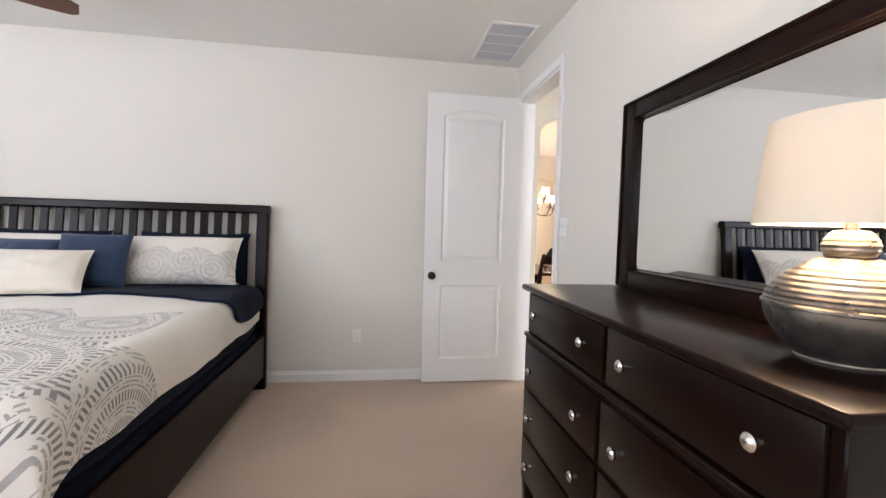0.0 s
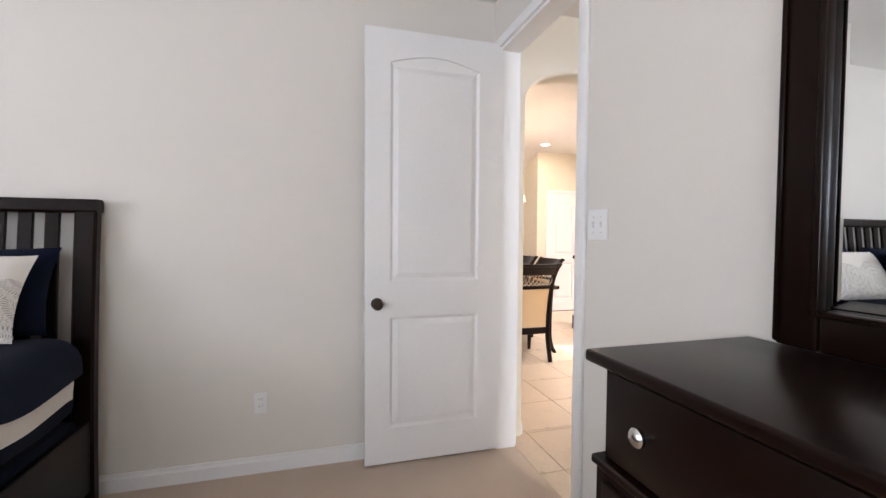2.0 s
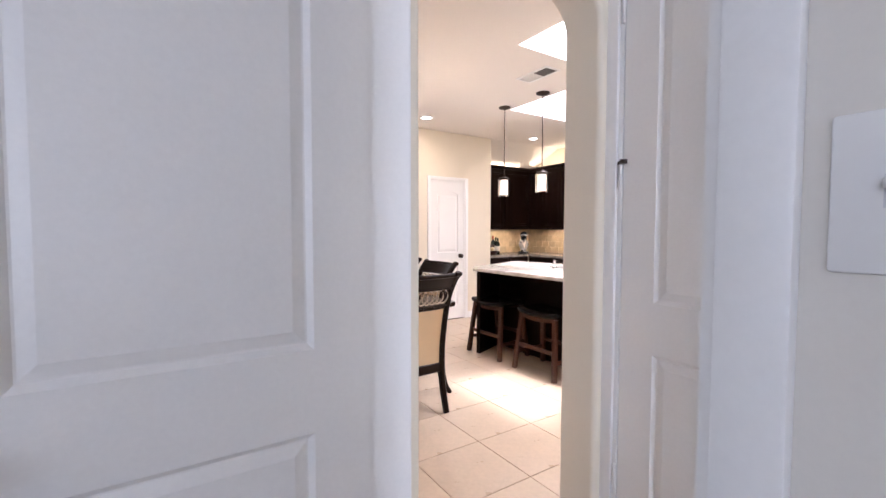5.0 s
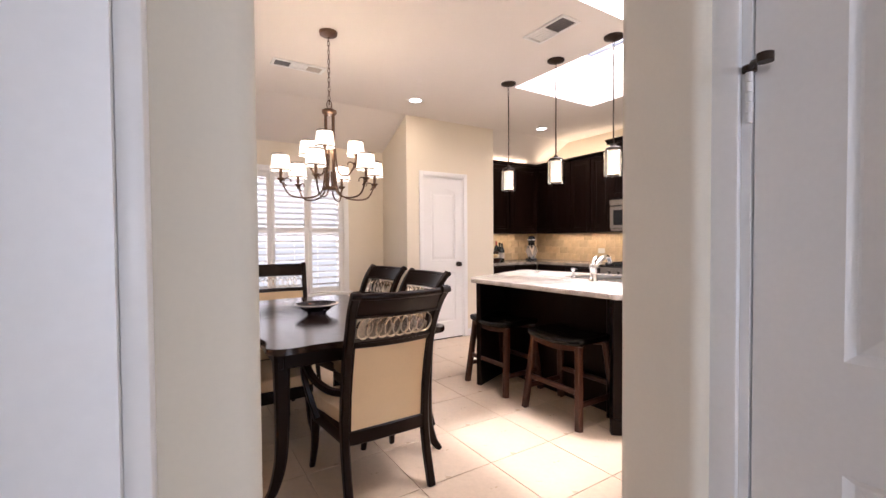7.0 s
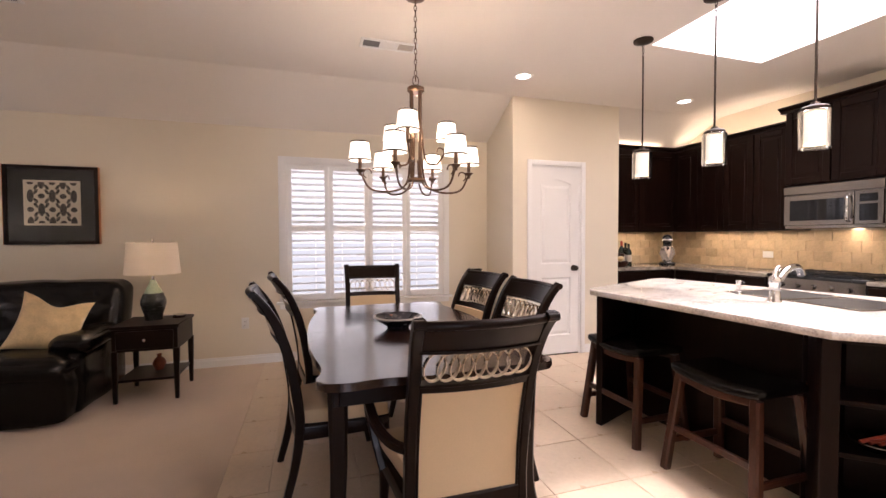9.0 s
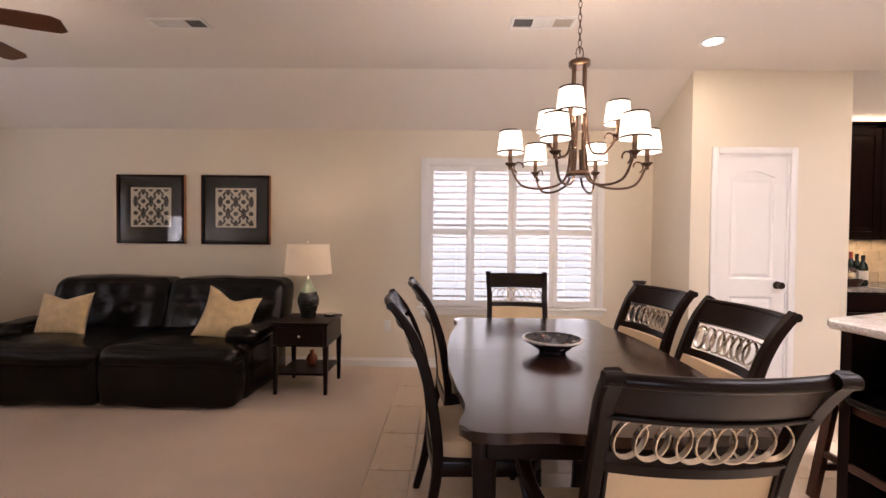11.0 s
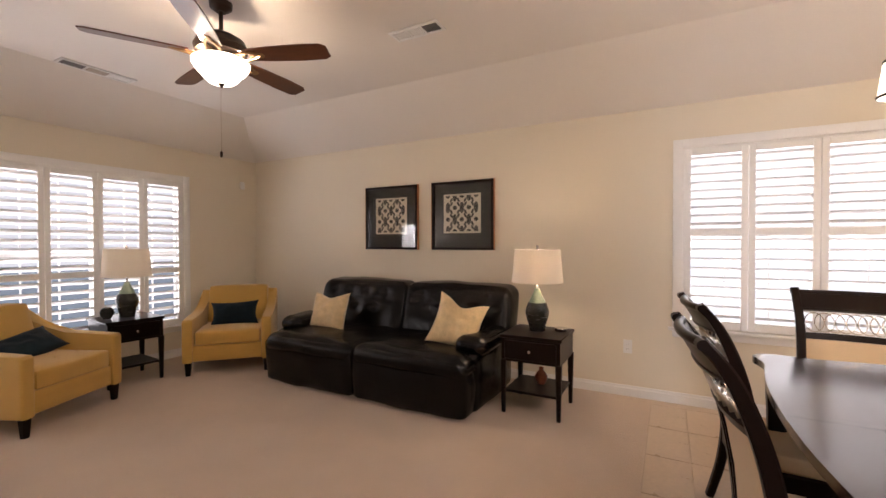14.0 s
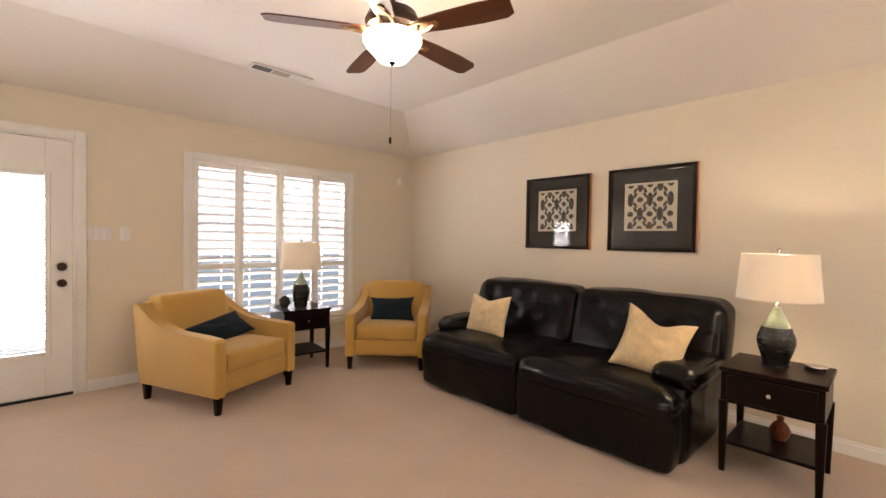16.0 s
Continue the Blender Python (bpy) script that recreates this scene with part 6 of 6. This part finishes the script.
B = "dark raised-panel base cabinet"
cabinet("base_cabinet", pose(5.52, 8.22, 0), 0.85, 0.615, 0.0, 0.885, 2, B, 0, "base cabinets", True)
for ya, yb_, n in ((8.2, 7.14, 2), (6.36, 5.6, 2), (5.6, 4.9, 2)):
    cabinet("base_cabinet", pose(6.39, ya, 0, 0, 0, -90), ya - yb_, 0.605, 0.0, 0.885, n, B, 0, "base cabinets", True)
single("worktop", boxes(((6.36, 4.9, 0.887), (7.0, 6.36, 0.922)), bevel=0.005), GRANITE_EDGE, pose(0, 0, 0), "polished brown granite worktop beside the range", "worktop")
single("worktop", prism(bmesh.new(), [(5.51, 8.195), (6.36, 8.195), (6.36, 7.14), (7.0, 7.14), (7.0, 8.84), (5.51, 8.84)], 0.887, 0.922, 0.005), GRANITE_EDGE, pose(0, 0, 0), "polished brown granite worktop on the base cabinets", "worktop")
rg = thing("range", pose(6.37, 7.13, 0, 0, 0, -90), "stainless steel gas range with black grates", "range")
part("body", boxes(((0.005, 0.02, 0), (0.755, 0.62, 0.9)), bevel=0.004), STEEL, rg)
part("cooktop", boxes(((0, 0.0, 0.9), (0.76, 0.62, 0.925)), bevel=0.006), BLACK, rg)
part("oven_door", boxes(((0.02, -0.015, 0.16), (0.74, 0.02, 0.74)), bevel=0.006), STEEL, rg)
for k in range(2):
    bm = bmesh.new()
    x0 = 0.05 + 0.34 * k
    for q in range(4):
        box(bm, (x0 + 0.1 * q, 0.06, 0.935), (x0 + 0.1 * q + 0.012, 0.56, 0.955), 0.002)
    for q in range(4):
        box(bm, (x0, 0.06 + 0.163 * q, 0.925), (x0 + 0.312, 0.072 + 0.163 * q, 0.95), 0.002)
    part("grate", bm, BLACK, rg, "black iron grate")
for k in range(5):
    bm = lathe(bmesh.new(), [(0, 0), (0.022, 0), (0.02, 0.025), (0, 0.027)], 16)
    bmesh.ops.transform(bm, matrix=pose(0.12 + 0.13 * k, 0.02, 0.83, 90), verts=bm.verts[:])
    part("dial", bm, STEEL, rg)

# island
TOP = [(3.985, 6.61), (4.045, 6.69), (4.98, 7.09), (5.08, 7.09), (5.36, 5.75), (5.36, 4.93), (4.44, 4.93), (4.062, 5.262)]
isl = thing("kitchen_island", pose(0, 0, 0), "dark wooden kitchen island with an open shelf end", "kitchen island")
part("body", prism(bmesh.new(), [(4.47, 6.74), (4.98, 6.98), (5.26, 5.72), (5.26, 5.06), (4.9, 5.06), (4.47, 5.44)], 0.0, 0.886, axis="z"), CAB, isl, smooth=False)
part("end_panel", prism(bmesh.new(), [(4.05, 6.565), (4.04, 6.61), (4.47, 6.80), (4.49, 6.755)], 0.0, 0.886), CAB, isl, smooth=False)
# the shelf end: its face runs from the front corner to the south-east
FACE = pose(4.195, 5.375, 0, 0, 0, -41.5)
for a, b in ((0.0, 0.066), (0.384, 0.45)):
    part("corner_post", boxes(((a, 0.0, 0.0), (b, 0.05, 0.886)), bevel=0.004), WOOD_V, isl, m=FACE)
part("shelf_side", boxes(((0.0, 0.05, 0.0), (0.02, 0.3, 0.886))), CAB, isl, m=FACE @ pose(0, 0, 0, 0, 0, -8), smooth=False)
part("shelf_side", boxes(((0.43, 0.05, 0.0), (0.449, 0.36, 0.886))), CAB, isl, m=FACE, smooth=False)
part("shelf_back", boxes(((0.02, 0.26, 0.0), (0.43, 0.275, 0.886))), CAB, isl, m=FACE, smooth=False)
for z in (0.13, 0.372, 0.59, 0.845):
    part("shelf", boxes(((0.03, 0.008 if z < 0.8 else 0.002, z), (0.43, 0.26, z + (0.02 if z < 0.8 else 0.04))), bevel=0.002), CAB, isl, m=FACE, smooth=False)
part("plinth", boxes(((-0.012, -0.014, 0.0), (0.462, 0.04, 0.1)), bevel=0.004), CAB, isl, m=FACE)
top = single("island_worktop", prism(bmesh.new(), TOP, 0.889, 0.925, 0.006), GRANITE, pose(0, 0, 0), "pale polished granite island top with chamfered corners", "worktop")
sink = thing("sink", pose(4.91, 5.84, 0.926, 0, 0, 84), "undermount stainless steel sink in the island", "sink")
part("rim", boxes(((-0.38, -0.22, 0.0), (0.38, -0.205, 0.004)), ((-0.38, 0.205, 0), (0.38, 0.22, 0.004)), ((-0.38, -0.205, 0), (-0.365, 0.205, 0.004)), ((0.365, -0.205, 0), (0.38, 0.205, 0.004)), ((-0.01, -0.205, 0), (0.01, 0.205, 0.004))), STEEL, sink, smooth=False)
# no hollow: flat sheets, dark coloured for the shade inside the basins
part("basin", boxes(((-0.365, -0.205, 0.0005), (-0.01, 0.205, 0.0015)), ((0.01, -0.205, 0.0005), (0.365, 0.205, 0.0015))), SINK_STEEL, sink, "flat dark sheet, the basin's shade put into its colour", smooth=False)
fc = thing("faucet", pose(4.60, 5.84, 0.926, 0, 0, 4), "chrome single-lever kitchen faucet on the island", "faucet")
part("base", lathe(bmesh.new(), [(0, 0), (0.034, 0), (0.032, 0.01), (0.026, 0.018), (0.025, 0.09), (0.029, 0.1), (0.029, 0.125), (0.02, 0.14), (0, 0.145)], 24), CHROME, fc)
part("spout", sweep(bmesh.new(), smooth_path([(0.0, 0, 0.085), (0.05, 0, 0.13), (0.11, 0, 0.17), (0.17, 0, 0.185), (0.215, 0, 0.17), (0.235, 0, 0.135)], 6), 0.019, seg=14), CHROME, fc)
part("lever", sweep(bmesh.new(), smooth_path([(0.0, 0, 0.135), (0.012, 0.004, 0.165), (0.05, 0.01, 0.185)], 5), 0.012, seg=10), CHROME, fc)
sd = thing("soap_dispenser", pose(4.70, 6.12, 0.926), "chrome soap dispenser beside the faucet", "soap dispenser")
part("body", lathe(bmesh.new(), [(0, 0), (0.02, 0), (0.018, 0.01), (0.012, 0.015), (0.012, 0.06), (0.016, 0.065), (0.016, 0.085), (0, 0.09)], 18), CHROME, sd)
part("nozzle", sweep(bmesh.new(), [(0, 0, 0.078), (0.03, 0, 0.08), (0.05, 0, 0.07)], 0.006, seg=8), CHROME, sd)


def stool(m):
    s = thing("bar_stool", m, "brown wooden saddle stool with a black leather seat", "stool", "stools at the island")
    # local x along the island's front
    w, d_ = 0.235, 0.17
    bm = puff(bmesh.new(), (-w - 0.01, -d_ - 0.012, 0.535), (w + 0.01, d_ + 0.012, 0.59), 0.024, 12, 0.008)
    for v in bm.verts:
        v.co.z += 0.022 * (v.co.x / w) ** 2 - 0.012
    part("seat", bm, LEATHER, s, "black leather saddle seat")
    for sy in (-1, 1):
        y = sy * (d_ - 0.02)
        part("seat_rail", sweep(bmesh.new(), smooth_path([(-w + 0.02, y, 0.535), (0, y, 0.512), (w - 0.02, y, 0.535)], 6), 0.022, 0.05), STOOL, s)
    for sx in (-1, 1):
        for sy in (-1, 1):
            part("leg", sweep(bmesh.new(), [(sx * (w - 0.03), sy * (d_ - 0.03), 0.535), (sx * (w + 0.015), sy * (d_ + 0.025), 0.0)], 0.046, 0.046, up=(0, 1, 0)), STOOL, s)
        part("stretcher", sweep(bmesh.new(), [(sx * (w + 0.002), -d_ - 0.005, 0.16), (sx * (w + 0.002), d_ + 0.005, 0.16)], 0.022, 0.035), STOOL, s)
    for sy in (-1, 1):
        part("stretcher", sweep(bmesh.new(), [(-w + 0.005, sy * (d_ + 0.002), 0.24), (w - 0.005, sy * (d_ + 0.002), 0.24)], 0.022, 0.035), STOOL, s)
    return s


s1 = stool(pose(4.245, 5.775, 0, 0, 0, 90))
copy_thing(s1, pose(4.235, 6.49, 0, 0, 0, 91))


def pendant(m):
    p = thing("pendant_light", m, "lit glass cylinder pendant on a bronze stem", "pendant light", "pendants over the island")
    part("canopy", lathe(bmesh.new(), [(0, 0), (0.07, 0), (0.068, -0.012), (0.03, -0.025), (0, -0.028)], 28), IRON, p)
    bm = bmesh.new()
    for k in range(3):
        ring = [((0.008 * math.cos(a)) if k % 2 else 0, 0 if k % 2 else 0.008 * math.cos(a), -0.045 - 0.032 * k + 0.02 * math.sin(a)) for a in [2 * math.pi * q / 12 for q in range(12)]]
        sweep(bm, ring, 0.0025, seg=5, up=(0, 1, 0) if k % 2 else (1, 0, 0), closed=True)
    sweep(bm, [(0, 0, -0.12), (0, 0, -0.80)], 0.006, seg=10)
    part("stem", bm, IRON, p)
    part("cap", lathe(bmesh.new(), [(0, -0.79), (0.018, -0.79), (0.022, -0.802), (0.05, -0.81), (0.058, -0.818), (0.058, -0.832), (0, -0.832)], 28), IRON, p, "dark bronze cap")
    part("glass_shade", lathe(bmesh.new(), [(0.056, -0.832), (0.067, -0.835), (0.067, -1.02), (0.065, -1.02), (0.065, -0.838), (0.056, -0.835)], 36), PENDANT_GLASS, p, "patterned clear glass cylinder")
    # glowing cylinder added inside the glass, in place of light scattered from the bulb
    part("inner_shade", lathe(bmesh.new(), [(0.048, -0.84), (0.048, -1.0), (0.046, -1.0), (0.046, -0.84), (0.048, -0.84)], 28), PENDANT_GLOW, p, "added glowing cylinder that whitens the glass")
    part("bulb", lathe(bmesh.new(), [(0, -0.86), (0.014, -0.87), (0.026, -0.91), (0.022, -0.94), (0, -0.952)], 18), BULB_LIT, p)
    return p


p1 = pendant(pose(4.56, 6.775, 2.74))
copy_thing(p1, pose(4.545, 6.17, 2.74))
copy_thing(p1, pose(4.595, 5.66, 2.74))
for cx, cy in ((4.04, 7.66), (6.05, 7.8)):
    dl = thing("downlight", pose(cx, cy, 2.74), "lit white recessed ceiling downlight", "downlight", "recessed ceiling downlights")
    part("trim_ring", lathe(bmesh.new(), [(0.06, -0.001), (0.09, -0.001), (0.088, -0.006), (0.062, -0.005), (0.06, -0.001)], 32), PLATE, dl)
    part("lens", lathe(bmesh.new(), [(0, -0.0025), (0.061, -0.0025), (0.061, -0.001), (0, -0.001)], 28), CAN_LIT, dl, "lit lens")

# worktop things
for k, (x, y, h) in enumerate(((5.80, 8.45, 0.30), (5.90, 8.5, 0.28), (5.86, 8.4, 0.27))):
    wb = thing("wine_bottle", pose(x, y, 0.924), "dark green wine bottle on the worktop", "bottle", "wine bottles")
    part("glass", lathe(bmesh.new(), [(0, 0), (0.037, 0), (0.037, h * 0.62), (0.028, h * 0.72), (0.013, h * 0.8), (0.013, h), (0, h)], 20), GREEN, wb)
    part("label_band", lathe(bmesh.new(), [(0.0375, h * 0.2), (0.0382, h * 0.2), (0.0382, h * 0.5), (0.0375, h * 0.5)], 20), LINEN, wb, "cream paper label")
    part("foil", lathe(bmesh.new(), [(0.0135, h * 0.82), (0.0145, h * 0.82), (0.0145, h + 0.002), (0, h + 0.003)], 16), BLACK if k else RED, wb, "dark foil cap")
tray = thing("basket", pose(5.68, 8.38, 0.924), "low woven tray of dark fruit on the worktop", "basket")
part("rim", lathe(bmesh.new(), [(0, 0), (0.1, 0), (0.13, 0.06), (0.125, 0.062), (0.095, 0.01), (0, 0.008)], 28), STOOL, tray)
rnd = random.Random(3)
for k in range(11):
    a, r = rnd.uniform(0, 6.28), rnd.uniform(0, 0.085)
    q = 0.03 + rnd.uniform(0, 0.012)
    part("fruit", lathe(bmesh.new(), [(0, -q), (q * 0.7, -q * 0.7), (q, 0), (q * 0.75, q * 0.7), (0.004, q * 0.85), (0, q * 0.8)], 12, (r * math.cos(a), r * math.sin(a), 0.055 + 0.04 * (k % 3))), (GREEN, GOLD, STOOL)[k % 3], tray, ("dark green fruit", "golden fruit", "brown fruit")[k % 3])
mx = thing("stand_mixer", pose(6.47, 8.42, 0.924, 0, 0, -45), "black and steel stand mixer in the worktop corner", "mixer")
part("base", puff(bmesh.new(), (-0.09, -0.15, 0), (0.09, 0.13, 0.04), 0.018, 6), BLACK, mx)
part("column", puff(bmesh.new(), (-0.05, 0.05, 0.03), (0.05, 0.13, 0.3), 0.03, 6), BLACK, mx)
part("head", puff(bmesh.new(), (-0.06, -0.16, 0.26), (0.06, 0.15, 0.38), 0.055, 8), BLACK, mx)
part("head_band", puff(bmesh.new(), (-0.063, -0.16, 0.305), (0.063, 0.1, 0.33), 0.012, 6), CHROME, mx, "steel band")
part("mixing_bowl", lathe(bmesh.new(), [(0, 0), (0.05, 0), (0.055, 0.02), (0.095, 0.1), (0.105, 0.19), (0.108, 0.19), (0.098, 0.1), (0.05, 0.03), (0, 0.02)], 28, (0, -0.07, 0.042)), CHROME, mx, "steel mixing bowl")
po = thing("wall_outlet", pose(7.0 - 0.012, 7.55, 1.08, 0, 0, -90), "white wall outlet on the tiled backsplash", "outlet")
part("cover", boxes(((-0.057, -0.006, -0.036), (0.057, 0, 0.036)), bevel=0.003), PLATE, po)
part("socket", boxes(((-0.035, -0.009, -0.015), (-0.006, -0.005, 0.015)), ((0.006, -0.009, -0.015), (0.035, -0.005, 0.015)), bevel=0.002), PLATE, po)
ck = thing("shelf_dish", FACE @ pose(0.22, 0.1, 0.393), "grey dish with red serving tools on the island shelf", "dish")
part("dish", lathe(bmesh.new(), [(0, 0), (0.05, 0), (0.09, 0.035), (0.088, 0.038), (0.045, 0.008), (0, 0.006)], 24), STEEL, ck)
for k in range(3):
    part("tool", sweep(bmesh.new(), [(-0.06 + 0.03 * k, -0.02, 0.03), (0.05 + 0.03 * k, 0.03, 0.055)], 0.008, seg=8), RED, ck, "red enamelled handle")


# ---- tiles ----
def tiles(parent, x0, x1, y0, y1, pitch, ox, oy, place, cache, material, gap=0.004, t=0.008, size_y=None, stagger=False):
    """Separate tiles on a grid that passes through (ox, oy), trimmed to the field."""
    py = size_y or pitch
    j = math.floor((y0 - oy) / py)
    while oy + j * py < y1 - 0.01:
        sh = pitch / 2 if stagger and j % 2 else 0
        i = math.floor((x0 - ox - sh) / pitch)
        while ox + sh + i * pitch < x1 - 0.01:
            a, b = max(x0, ox + sh + i * pitch), min(x1, ox + sh + (i + 1) * pitch)
            c, d_ = max(y0, oy + j * py), min(y1, oy + (j + 1) * py)
            if b - a > 0.02 and d_ - c > 0.02:
                key = (round(b - a, 3), round(d_ - c, 3), material.name)
                if key not in cache:
                    w, h = b - a - gap, d_ - c - gap
                    cache[key] = mesh_of(boxes(((-w / 2, -h / 2, 0), (w / 2, h / 2, t)), bevel=0.0015), "tile", material, False)
                o = new("tile", cache[key])
                o.parent = parent
                o.matrix_basis = place((a + b) / 2, (c + d_) / 2)
            i += 1
        j += 1


CACHE = {}
PITCH = 0.455
tiles(tile_bed, 1.72, 7.0, 4.20, 8.84, PITCH, 2.42, 4.63, lambda x, y: pose(x, y, -0.008), CACHE, TILE)
tiles(tile_bed, 1.81, 2.82, 2.2, 4.20, PITCH, 2.42, 4.63, lambda x, y: pose(x, y, -0.008), CACHE, TILE)
sp_e = struct("backsplash_east", boxes(((6.992, 4.9, 0.922), (7.0, 8.84, 1.34))), SPLASH_GROUT, "honed travertine tile backsplash", "backsplash")
tiles(sp_e, 4.9, 8.83, 0.924, 1.338, 0.152, 4.9, 0.924, lambda x, y: pose(6.992, x, y, 0, -90, 0) @ pose(0, 0, 0, 0, 0, 90), CACHE, SPLASH, 0.003, 0.007, 0.1035, True)
sp_n = struct("backsplash_north", boxes(((5.51, 8.832, 0.922), (6.98, 8.84, 1.34))), SPLASH_GROUT, "honed travertine tile backsplash", "backsplash")
tiles(sp_n, 5.515, 6.98, 0.924, 1.338, 0.152, 5.515, 0.924, lambda x, y: pose(x, 8.832, y, 90), CACHE, SPLASH, 0.003, 0.007, 0.1035, True)
